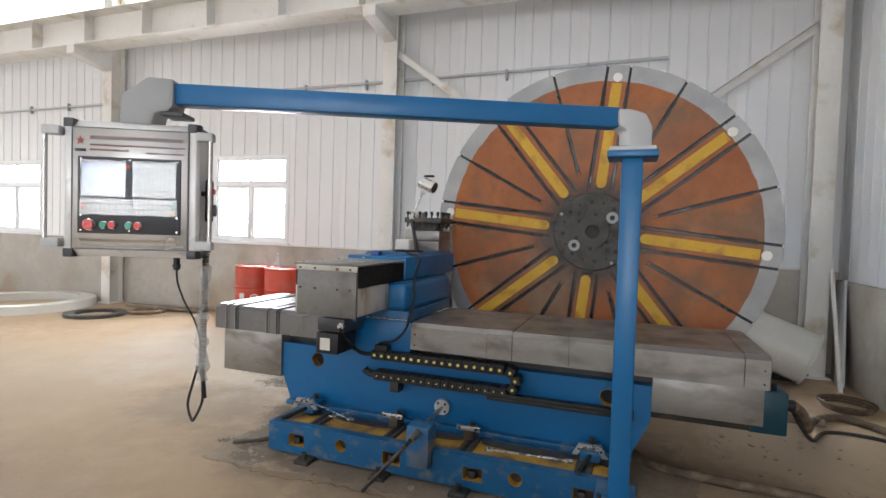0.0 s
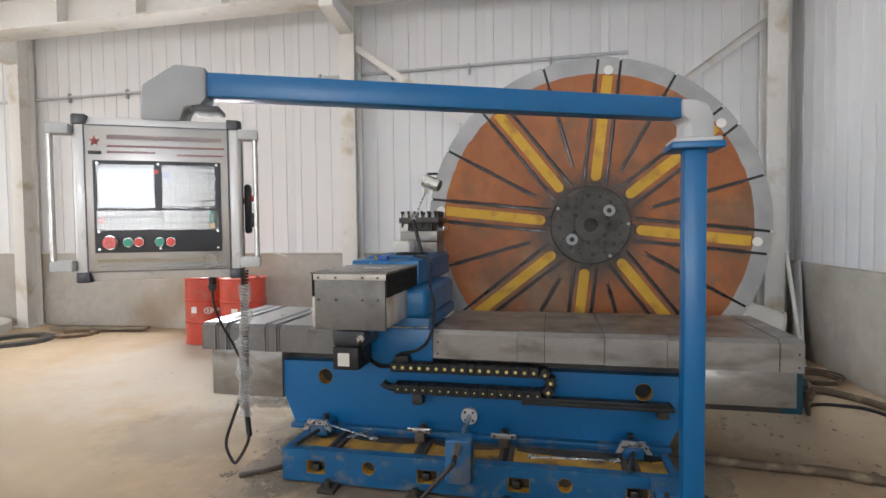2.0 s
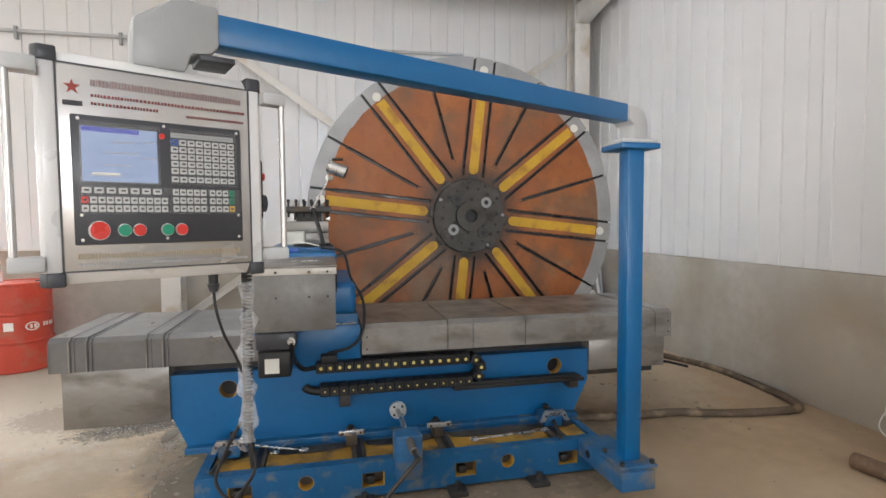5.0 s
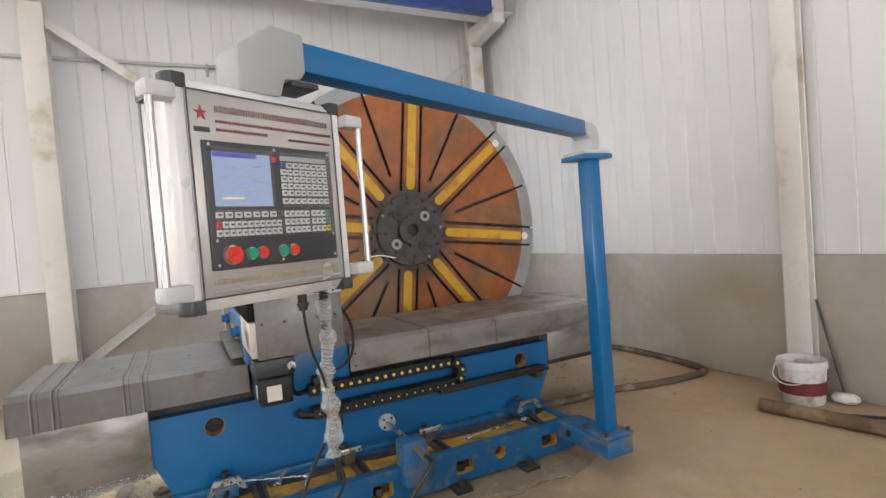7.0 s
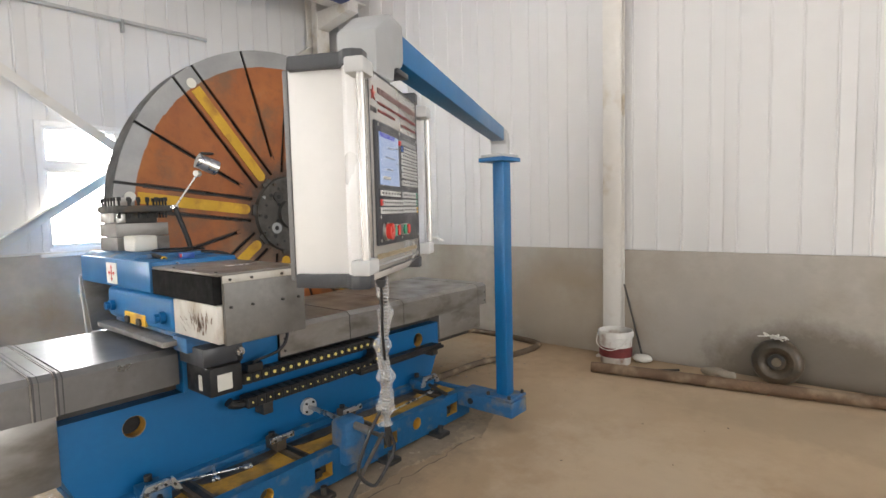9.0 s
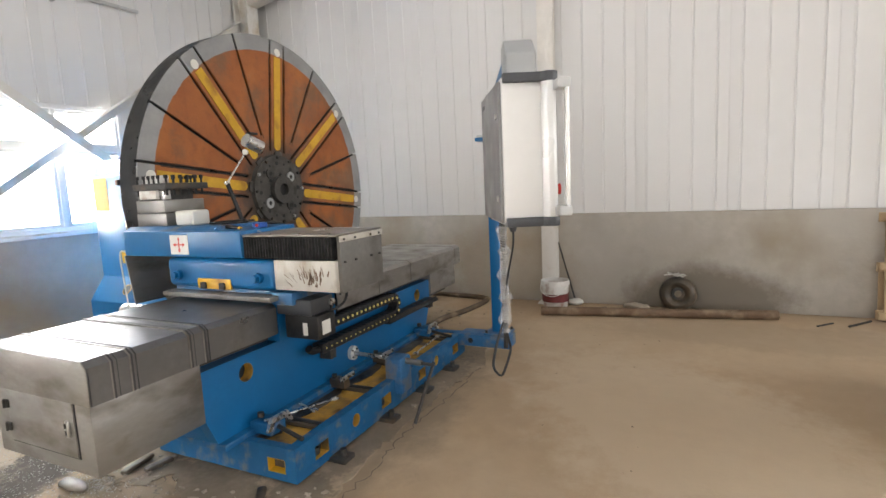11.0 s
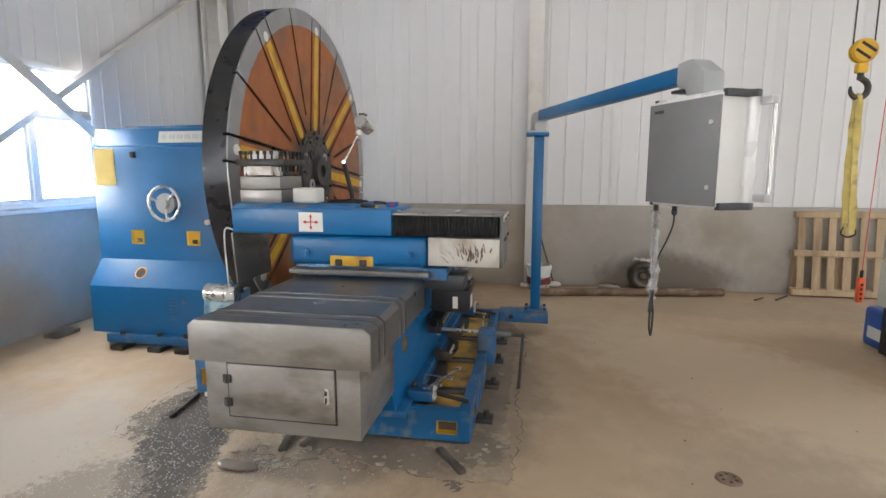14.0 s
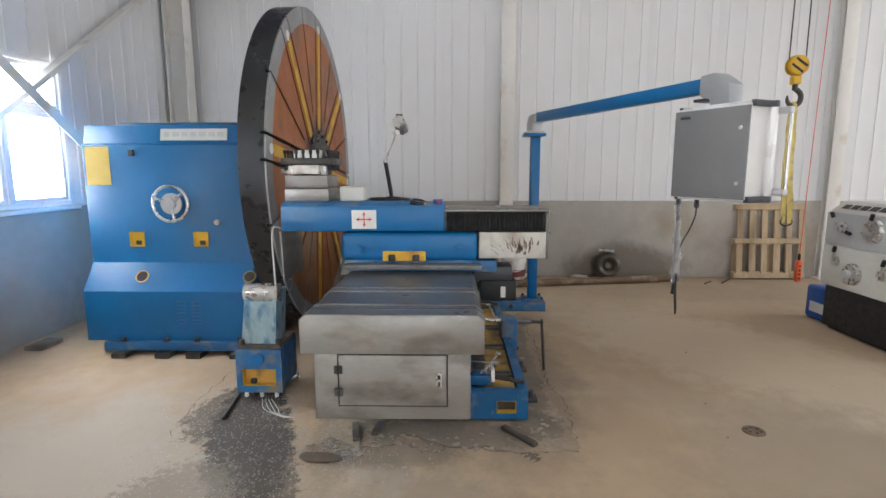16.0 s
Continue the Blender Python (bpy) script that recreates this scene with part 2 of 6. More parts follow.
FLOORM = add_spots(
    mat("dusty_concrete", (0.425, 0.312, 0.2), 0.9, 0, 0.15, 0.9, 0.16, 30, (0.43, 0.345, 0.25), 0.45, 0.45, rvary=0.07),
    # browner patches along the base front, at the bed end and right of it
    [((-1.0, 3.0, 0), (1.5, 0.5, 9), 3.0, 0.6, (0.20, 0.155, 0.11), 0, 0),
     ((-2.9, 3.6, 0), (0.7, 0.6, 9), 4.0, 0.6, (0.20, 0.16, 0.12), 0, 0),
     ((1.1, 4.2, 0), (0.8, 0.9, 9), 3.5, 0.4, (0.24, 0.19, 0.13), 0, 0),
     # light balance in the colour: left floor toned down, paler pool by the windows
     ((-5.5, 2.0, 0), (3.0, 2.2, 9), 1.2, 0.5, (0.34, 0.275, 0.205), 20, 0),
     ((-3.6, 5.4, 0), (2.3, 1.7, 9), 1.5, 0.7, (0.43, 0.39, 0.335), 0, 0),
     ((-2.05, 4.58, 0), (0.95, 0.27, 9), 9.0, 0.93, (0.03, 0.025, 0.02), 17, 0.85),
     ((-2.45, 4.4, 0), (0.6, 0.24, 9), 16.0, 0.75, (0.06, 0.048, 0.037), 20, 0.85),
     ((-1.75, 4.8, 0), (0.45, 0.3, 9), 13.0, 0.75, (0.07, 0.057, 0.044), 0, 0.85),
     ((-2.9, 4.7, 0), (0.7, 0.4, 9), 24.0, 0.7, (0.24, 0.2, 0.155), 0, 0),
     ((-2.1, 4.08, 0), (0.5, 0.16, 9), 24.0, 0.8, (0.30, 0.24, 0.17), 8, 0),
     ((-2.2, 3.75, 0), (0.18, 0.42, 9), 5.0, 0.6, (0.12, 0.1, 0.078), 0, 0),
     ((-0.6, 1.2, 0), (1.8, 0.9, 9), 3.2, 0.55, (0.54, 0.44, 0.32), 35, 0),
     ((1.2, 1.3, 0), (0.8, 1.6, 9), 3.6, 0.4, (0.5, 0.39, 0.265), 0, 0),
     ((-2.6, 1.6, 0), (1.3, 0.8, 9), 4.5, 0.5, (0.29, 0.225, 0.155), -20, 0),
     ((1.5, 0.4, 0), (0.5, 1.8, 9), 5.0, 0.4, (0.3, 0.235, 0.16), 0, 0),
     ((1.45, 4.6, 0), (0.75, 1.0, 9), 6.0, 0.6, (0.46, 0.38, 0.28), 0, 0)])



PLASTER_R = add_spots(
    mat("stained_cement_plaster", (0.45, 0.42, 0.375), 0.85, 0, 0.14, 1.1, 0.25, 25, (0.33, 0.285, 0.225), 0.42, 1.0),
    [((2.4, 1.0, 0.0), (9, 0.85, 0.5), 1.1, 0.8, (0.17, 0.142, 0.11), 0, 0),
     # darker patch low on the wall behind the pallet
     ((2.4, -0.9, 0.3), (9, 0.5, 0.8), 3.0, 0.5, (0.22, 0.19, 0.155), 0, 0),
     ((2.4, 3.3, 0.4), (9, 1.0, 0.6), 2.0, 0.5, (0.33, 0.26, 0.18), 0, 0)])


def plate_mat():
    """The faceplate: a bare steel rim round a disc of rust-orange primer with grey rubbed patches and turning marks."""
    m = bpy.data.materials.new("primed_faceplate")
    m.use_nodes = True
    nt = m.node_tree
    N, L = nt.nodes, nt.links
    b = N["Principled BSDF"]
    tc = N.new("ShaderNodeTexCoord")
    flat = N.new("ShaderNodeVectorMath")
    flat.operation = "MULTIPLY"
    flat.inputs[1].default_value = (1, 0, 1)
    L.new(tc.outputs["Object"], flat.inputs[0])
    ln = N.new("ShaderNodeVectorMath")
    ln.operation = "LENGTH"
    L.new(flat.outputs[0], ln.inputs[0])

    def nz(s, d=8, rough=0.6):
        t = N.new("ShaderNodeTexNoise")
        t.inputs["Scale"].default_value, t.inputs["Detail"].default_value, t.inputs["Roughness"].default_value = s, d, rough
        L.new(tc.outputs["Object"], t.inputs["Vector"])
        return t.outputs["Fac"]

    def rng(v, a, c, lo=0.0, hi=1.0):
        r = N.new("ShaderNodeMapRange")
        for i, x in ((1, a), (2, c), (3, lo), (4, hi)):
            r.inputs[i].default_value = x
        L.new(v, r.inputs[0])
        return r.outputs[0]

    def mix(f, a, c):
        x = N.new("ShaderNodeMix")
        x.data_type = "RGBA"
        L.new(f, x.inputs[0])
        for s, v in ((6, a), (7, c)):
            if isinstance(v, tuple):
                x.inputs[s].default_value = (*v, 1)
            else:
                L.new(v, x.inputs[s])
        return x.outputs[2]

    rust = mix(rng(nz(2.2), 0.35, 0.68), (0.275, 0.078, 0.016), (0.385, 0.125, 0.026))
    rust = mix(rng(nz(14), 0.5, 0.8), rust, (0.22, 0.07, 0.02))
    rust = mix(rng(nz(1.3, 9, 0.65), 0.49, 0.58, 0, 0.7), rust, (0.15, 0.085, 0.045))
    rust = mix(rng(nz(1.1, 9, 0.6), 0.56, 0.66, 0, 0.55), rust, (0.24, 0.17, 0.11))
    soot = N.new("ShaderNodeMath")
    soot.operation = "MULTIPLY_ADD"
    L.new(nz(5, 9, 0.7), soot.inputs[0])
    soot.inputs[1].default_value = 0.5
    L.new(ln.outputs["Value"], soot.inputs[2])
    rust = mix(rng(soot.outputs[0], 0.78, 0.6, 0, 0.9), rust, (0.045, 0.035, 0.028))
    steel = mix(rng(nz(3), 0.35, 0.7), (0.27, 0.275, 0.28), (0.38, 0.38, 0.378))
    edge = N.new("ShaderNodeMath")
    edge.operation = "MULTIPLY_ADD"
    L.new(nz(9), edge.inputs[0])
    edge.inputs[1].default_value = 0.03
    L.new(ln.outputs["Value"], edge.inputs[2])
    isrim = rng(edge.outputs[0], 1.228, 1.234)
    L.new(mix(isrim, rust, steel), b.inputs["Base Color"])
    L.new(rng(isrim, 0, 1, 0.0, 0.55), b.inputs["Metallic"])
    L.new(rng(nz(5), 0.3, 0.7, 0.42, 0.6), b.inputs["Roughness"])
    bp = N.new("ShaderNodeBump")
    bp.inputs["Strength"].default_value, bp.inputs["Distance"].default_value = 0.12, 0.01
    L.new(nz(45, 4), bp.inputs["Height"])
    L.new(bp.outputs[0], b.inputs["Normal"])
    return m


PLATEM = plate_mat()
SPOKEY = mat("worn_spoke_yellow", (0.6, 0.35, 0.02), 0.55, 0, 0.12, 5, 0.05, 50, (0.33, 0.15, 0.025), 0.3, 6)
DARKRUST = mat("dark_rust_grime", (0.075, 0.032, 0.014), 0.6, 0, 0.3, 9, 0.1, 40)
HUBM = mat("dusty_dark_hub", (0.085, 0.08, 0.073), 0.6, 0.3, 0.25, 9, 0.15, 60, (0.04, 0.035, 0.03), 0.4, 8)
RIMM = mat("oily_dark_rim", (0.036, 0.037, 0.04), 0.34, 0.6, 0.15, 4, 0.05, 30, (0.06, 0.058, 0.054), 0.2, 3)
MAROONBROWN = mat("brown_scuff", (0.17, 0.105, 0.07), 0.6, 0, 0.3, 20)
SILL = mat("stained_white_sheet", (0.55, 0.53, 0.48), 0.45, 0.1, 0.08, 4, 0.04, 50, (0.33, 0.27, 0.2), 0.3, 10, stretch=(1, 1, 0.4))

# ---- building helpers ----
WORLDLY = set()


def thing(name, at, label, category, group="", kind="", m=None):
    """An Empty at the base of a thing. Without m its parts are given in world places, with m in its own."""
    ob = new(name)
    ob.empty_display_size = 0.1
    if m is None:
        ob.matrix_world = Matrix.Translation(at)
        WORLDLY.add(ob)
    else:
        ob.matrix_world = m
    return tagged(ob, label, category, group, kind)


def mesh_of(name, bm, material, smooth=35):
    me = bpy.data.meshes.new(name)
    bmesh.ops.recalc_face_normals(bm, faces=bm.faces[:])
    if smooth:
        for f in bm.faces:
            f.smooth = True
        for e in bm.edges:
            if len(e.link_faces) == 2 and e.calc_face_angle(0) > radians(smooth):
                e.smooth = False
    bm.to_mesh(me)
    bm.free()
    me.materials.append(material)
    return me


def part(name, bm, material, parent, label="", kind="", smooth=35):
    ob = new(name, mesh_of(name, bm, material, smooth))
    ob.parent = parent
    if parent in WORLDLY:
        ob.matrix_parent_inverse = Matrix.Translation(parent.matrix_world.translation).inverted()
    return tagged(ob, label, kind=kind)


def solid(name, bm, material, label, category, kind="", group=""):
    return tagged(new(name, mesh_of(name, bm, material)), label, category, group, kind)


def B():
    return bmesh.new()


def add_box(bm, a, c, bev=0.0, seg=2):
    """A box between two corners, its edges rounded by bev."""
    lo = [min(p, q) for p, q in zip(a, c)]
    hi = [max(p, q) for p, q in zip(a, c)]
    r = bmesh.ops.create_cube(bm, size=1)
    vs = r["verts"]
    for v in vs:
        v.co = Vector([(l + h) / 2 + k * (h - l) for l, h, k in zip(lo, hi, v.co)])
    if bev:
        es = list({e for v in vs for e in v.link_edges})
        bmesh.ops.bevel(bm, geom=es, offset=min(bev, 0.45 * min(h - l for l, h in zip(lo, hi))), segments=seg, profile=0.5, affect="EDGES")
    return bm


def box(a, c, bev=0.004, seg=2):
    return add_box(B(), a, c, bev, seg)


def add_cyl(bm, p, q, r, r2=None, seg=24, caps=True):
    p, q = Vector(p), Vector(q)
    d = q - p
    m = Matrix.Translation((p + q) / 2) @ d.to_track_quat("Z", "Y").to_matrix().to_4x4()
    bmesh.ops.create_cone(bm, cap_ends=caps, segments=seg, radius1=r, radius2=r if r2 is None else r2, depth=d.length, matrix=m)
    return bm


def cyl(p, q, r, r2=None, seg=24):
    return add_cyl(B(), p, q, r, r2, seg)


def add_prism(bm, outline, axis, a, c, bev=0.0):
    """An outline of (first, second) places in the two other axes, drawn out along axis from a to c."""
    def at(u, v, w):
        return {"x": (w, u, v), "y": (u, w, v), "z": (u, v, w)}[axis]
    lo = [bm.verts.new(at(u, v, a)) for u, v in outline]
    hi = [bm.verts.new(at(u, v, c)) for u, v in outline]
    n = len(outline)
    fs = [bm.faces.new(lo), bm.faces.new(hi[::-1])]
    fs += [bm.faces.new((lo[i], hi[i], hi[(i + 1) % n], lo[(i + 1) % n])) for i in range(n)]
    if bev:
        bmesh.ops.recalc_face_normals(bm, faces=fs)
        bmesh.ops.bevel(bm, geom=list({e for f in fs for e in f.edges}), offset=bev, segments=2, profile=0.5, affect="EDGES")
    return bm


def prism(outline, axis, a, c, bev=0.0):
    return add_prism(B(), outline, axis, a, c, bev)


def smooth_line(pts, n=8):
    """Points on a soft curve through pts."""
    P = [Vector(p) for p in pts]
    out = []
    for i in range(len(P) - 1):
        p0, p1, p2, p3 = P[max(i - 1, 0)], P[i], P[i + 1], P[min(i + 2, len(P) - 1)]
        for k in range(n):
            t = k / n
            out.append(0.5 * ((2 * p1) + (p2 - p0) * t + (2 * p0 - 5 * p1 + 4 * p2 - p3) * t * t + (3 * p1 - p0 - 3 * p2 + p3) * t ** 3))
    return out + [P[-1]]


def add_tube(bm, pts, r, seg=10):
    """A round bar along a line of points; r is one radius or one for each point."""
    P = [Vector(p) for p in pts]
    rings, side = [], None
    for i, p in enumerate(P):
        d = (P[min(i + 1, len(P) - 1)] - P[max(i - 1, 0)]).normalized()
        if side is None:
            side = d.orthogonal().normalized()
        side = (side - d * side.dot(d)).normalized()
        up = d.cross(side)
        rr = r[i] if isinstance(r, (list, tuple)) else r
        rings.append([bm.verts.new(p + (side * math.cos(a) + up * math.sin(a)) * rr) for a in (2 * math.pi * k / seg for k in range(seg))])
    for a, c in zip(rings, rings[1:]):
        for k in range(seg):
            bm.faces.new((a[k], a[(k + 1) % seg], c[(k + 1) % seg], c[k]))
    bm.faces.new(rings[0][::-1]), bm.faces.new(rings[-1])
    return bm


def tube(pts, r, seg=10):
    return add_tube(B(), pts, r, seg)


def add_ring(bm, c, r_in, r_out, axis, a, b, seg=48):
    """A flat ring with thickness, from a to b along axis, round c (places in the two other axes)."""
    def at(u, v, w):
        return {"x": (w, u, v), "y": (u, w, v), "z": (u, v, w)}[axis]
    loops = []
    for r, w in ((r_in, a), (r_out, a), (r_out, b), (r_in, b)):
        loops.append([bm.verts.new(at(c[0] + r * math.cos(2 * math.pi * k / seg), c[1] + r * math.sin(2 * math.pi * k / seg), w)) for k in range(seg)])
    for i in range(4):
        p, q = loops[i], loops[(i + 1) % 4]
        for k in range(seg):
            bm.faces.new((p[k], p[(k + 1) % seg], q[(k + 1) % seg], q[k]))
    return bm


def holed(outline, holes, axis, a, c):
    """A plate of that outline with openings right through it, built in strips with one opening each."""
    mids = sorted((sum(q[0] for q in h) / len(h), h) for h in holes)
    cuts = [(p[0] + q[0]) / 2 for p, q in zip(mids, mids[1:])]
    lo, hi = min(q[0] for q in outline), max(q[0] for q in outline)
    bounds = [lo - 1] + cuts + [hi + 1]

    def clip(poly, cut, keep_above):
        out = []
        for p, q in zip(poly, poly[1:] + poly[:1]):
            inp, inq = (p[0] >= cut) == keep_above, (q[0] >= cut) == keep_above
            if inp:
                out.append(p)
            if inp != inq:
                t = (cut - p[0]) / (q[0] - p[0])
                out.append((cut, p[1] + t * (q[1] - p[1])))
        return out
    bm = B()
    for (_, hole), x0, x1 in zip(mids, bounds, bounds[1:]):
        line = clip(clip(list(outline), x0, True), x1, False)
        u = [q[0] for q in hole]
        v = [q[1] for q in hole]
        parts = [clip(line, min(u), False), clip(line, max(u), True)]
        mid = clip(clip(line, min(u), True), max(u), False)
        top, bot = [], []
        n = len(hole)
        il, ir = min(range(n), key=lambda k: (hole[k][0], hole[k][1])), max(range(n), key=lambda k: (hole[k][0], hole[k][1]))
        walk1 = [hole[(il + k) % n] for k in range((ir - il) % n + 1)]
        walk2 = [hole[(ir + k) % n] for k in range((il - ir) % n + 1)]
        up, dn = (walk1, walk2) if sum(q[1] for q in walk1) / len(walk1) > sum(q[1] for q in walk2) / len(walk2) else (walk2, walk1)
        up = sorted(up, key=lambda q: (q[0], q[1] if q[0] <= (min(u) + max(u)) / 2 else -q[1]))
        dn = sorted(dn, key=lambda q: (q[0], -q[1] if q[0] <= (min(u) + max(u)) / 2 else q[1]))
        vm = (min(v) + max(v)) / 2
        hi_edge = sorted([q for q in mid if q[1] > vm], key=lambda q: -q[0])
        lo_edge = sorted([q for q in mid if q[1] <= vm], key=lambda q: -q[0])
        parts += [up + hi_edge, dn + lo_edge]
        for poly in parts:
            clean = [q for k, q in enumerate(poly) if math.dist(q, poly[k - 1]) > 1e-5]
            if len(clean) > 2:
                add_prism(bm, clean, axis, a, c)
    bmesh.ops.remove_doubles(bm, verts=bm.verts[:], dist=1e-5)
    return bm


def round_hole(u, v, r, n=24):
    return [(u + r * math.cos(-2 * math.pi * k / n), v + r * math.sin(-2 * math.pi * k / n)) for k in range(n)]


def square_hole(u0, v0, u1, v1):
    return [(u0, v0), (u0, v1), (u1, v1), (u1, v0)]


def add_liner(bm, loop, axis, a, c, t=0.003):
    """The inner wall of an opening, t thick."""
    cu, cv = sum(p[0] for p in loop) / len(loop), sum(p[1] for p in loop) / len(loop)
    inner = [(cu + (u - cu) * (1 - t / max(0.01, math.hypot(u - cu, v - cv))), cv + (v - cv) * (1 - t / max(0.01, math.hypot(u - cu, v - cv)))) for u, v in loop]

    def at(u, v, w):
        return {"x": (w, u, v), "y": (u, w, v), "z": (u, v, w)}[axis]
    rows = [[bm.verts.new(at(u, v, w)) for u, v in q] for q, w in ((loop, a), (inner, a), (inner, c), (loop, c))]
    n = len(loop)
    for i in range(4):
        p, q = rows[i], rows[(i + 1) % 4]
        for k in range(n):
            bm.faces.new((p[k], p[(k + 1) % n], q[(k + 1) % n], q[k]))
    return bm


def hexagon(bm, p, axis_to, r, h):
    d = Vector(axis_to).normalized()
    return add_cyl(bm, Vector(p), Vector(p) + d * h, r, seg=6)

# ---- the large structure ----
YB, XR, XL, YF, ZR = 7.16, 2.44, -20.0, -9.0, 6.7
DADO_B, DADO_R = 1.145, 1.06

solid("ground", box((-90, -90, -0.32), (90, 90, -0.12), 0), mat("outside_ground", (0.3, 0.27, 0.22), 0.9), "bare pale earth outside the workshop", "ground", "structure")
floor = solid("floor", box((XL - 0.3, YF - 0.3, -0.1), (XR + 0.3, YB + 0.3, 0), 0), FLOORM, "dusty tan concrete workshop floor with oil stains and light-balancing tone", "floor", "structure")


def clad_panel(wall, u0, u1, z0, z1, face, along, inward):
    """One ribbed sheet of cladding between two places along a wall, narrow grooves between flat strips."""
    bm = B()
    prof = [(u0 + 0.002, 0.0)]
    n = max(1, round((u1 - u0) / 0.225))
    step = (u1 - u0) / n
    for k in range(n):
        c = u0 + (k + 0.5) * step
        prof += [(c - 0.03, 0.005), (c - 0.012, 0.007), (c - 0.006, -0.003), (c + 0.006, -0.003), (c + 0.012, 0.007), (c + 0.03, 0.005)]
    prof.append((u1 - 0.002, 0.0))
    rows = []
    for z in (z0, z1):
        for back in (0, 1):
            rows.append([])
            for u, d in prof:
                w = face + inward * (d if not back else -0.008)
                rows[-1].append(bm.verts.new((u, w, z) if along == "x" else (w, u, z)))
    lf, lb, hf, hb = rows
    for i in range(len(prof) - 1):
        bm.faces.new((lf[i], lf[i + 1], hf[i + 1], hf[i]))
        bm.faces.new((hf[i], hf[i + 1], hb[i + 1], hb[i]))
        bm.faces.new((lf[i], lf[i + 1], lb[i + 1], lb[i]))
    part("panel", bm, CLAD, wall)


# the back wall: openings as (x0, x1, z0, z1)
WINS = [(-12.1, -10.6, 1.19, 2.6), (-6.33, -4.84, 1.19, 2.6), (-1.18, 0.28, 1.15, 2.48)]
back = thing("wall_back", (-8, YB + 0.1, 0), "white ribbed metal wall above a cement-plastered base", "wall", kind="structure")
bm = B()
edges = [XL]
for w in WINS:
    edges += [w[0], w[1]]
edges.append(XR + 0.3)
CL0, CL1, CLX = 5.3, 6.4, -6.33
for i in range(len(edges) - 1):
    lows = [(1.0, WINS[i // 2][2]), (WINS[i // 2][3], ZR)] if i % 2 else [(1.0, ZR)]
    for z0, z1 in lows:
        if edges[i + 1] <= CLX and z1 == ZR:
            add_box(bm, (edges[i], YB + 0.01, z0), (edges[i + 1], YB + 0.16, CL0))
            add_box(bm, (edges[i], YB + 0.01, CL1), (edges[i + 1], YB + 0.16, ZR))
        else:
            add_box(bm, (edges[i], YB + 0.01, z0), (edges[i + 1], YB + 0.16, z1))
part("core", bm, ROOFM, back)
part("base_wall", box((XL, YB - 0.03, 0), (XR + 0.02, YB + 0.2, DADO_B), 0.01), PLASTER, back, "dirty cement-plastered base wall")


def panels_for(wall, u0, u1, z0, z1, face, along, inward):
    n = max(1, round((u1 - u0) / 0.9))
    for k in range(n):
        clad_panel(wall, u0 + (u1 - u0) * k / n, u0 + (u1 - u0) * (k + 1) / n, z0, z1, face, along, inward)


for i in range(len(edges) - 1):
    z0 = WINS[i // 2][3] if i % 2 else DADO_B + 0.004
    panels_for(back, edges[i], min(edges[i + 1], XR), z0, CL0 if edges[i + 1] <= CLX else ZR - 0.02, YB, "x", -1)
part("ledge", box((XL, YB - 0.045, DADO_B), (XR, YB - 0.0, DADO_B + 0.02), 0.003), STEELWHITE, back, "thin sheet-metal flashing")

right = thing("wall_right", (XR, 0, 0), "white ribbed metal wall above a plastered base wall", "wall", kind="structure")
part("core", box((XR + 0.01, YF, 0.9), (XR + 0.16, YB + 0.16, ZR), 0), ROOFM, right)
part("base_wall", box((XR - 0.03, YF, 0), (XR + 0.2, YB - 0.03, DADO_R), 0.01), PLASTER_R, right, "stained cement-plastered base wall")
panels_for(right, YF, YB, DADO_R + 0.004, ZR - 0.02, XR, "y", -1)

# unseen end wall; its gateway is added to let light in from the left
bm = B()
add_box(bm, (XL - 0.2, YF, 0), (XL, -3.0, ZR)), add_box(bm, (XL - 0.2, 3.0, 0), (XL, YB, ZR)), add_box(bm, (XL - 0.2, -3.0, 4.2), (XL, 3.0, ZR))
left = solid("wall_left", bm, CLAD, "plain white far end wall, out of view, with a gateway added for light", "wall", "structure")
front = thing("wall_front", (-8, YF, 0), "white front wall with wide openings", "wall", kind="structure")
bm = B()
FRONT = [(-17, -13, 0.6, 4.6), (-11, -6, 0.0, 4.6), (-1.8, 2.2, 0.9, 4.6)]
fe = [XL]
for w in FRONT:
    fe += [w[0], w[1]]
fe.append(XR + 0.3)
for i in range(len(fe) - 1):
    if i % 2 == 0:
        add_box(bm, (fe[i], YF - 0.2, 0), (fe[i + 1], YF, ZR))
    else:
        z0, z1 = FRONT[i // 2][2:]
        if z0 > 0:
            add_box(bm, (fe[i], YF - 0.2, 0), (fe[i + 1], YF, z0))
        add_box(bm, (fe[i], YF - 0.2, z1), (fe[i + 1], YF, ZR))
part("core", bm, CLAD, front)

roof_bm = B()
# unseen strips, added and placed to balance light on floor and walls
SKYL = [(-16.5, -14.5), (-10.5, -8.5), (-3.5, -1.7)]
xs = [XL - 0.2]
for a, c in SKYL:
    xs += [a, c]
xs.append(XR + 0.3)
for i in range(len(xs) - 1):
    if i % 2 == 0:
        add_box(roof_bm, (xs[i], YF - 0.2, ZR), (xs[i + 1], YB + 0.2, ZR + 0.12))
    else:
        add_box(roof_bm, (xs[i], YF - 0.2, ZR), (xs[i + 1], -6.5, ZR + 0.12))
        add_box(roof_bm, (xs[i], 6.4, ZR), (xs[i + 1], YB + 0.2, ZR + 0.12))
solid("ceiling", roof_bm, ROOFM, "pale sheet-metal roof with rooflight strips added for light", "ceiling", "structure")


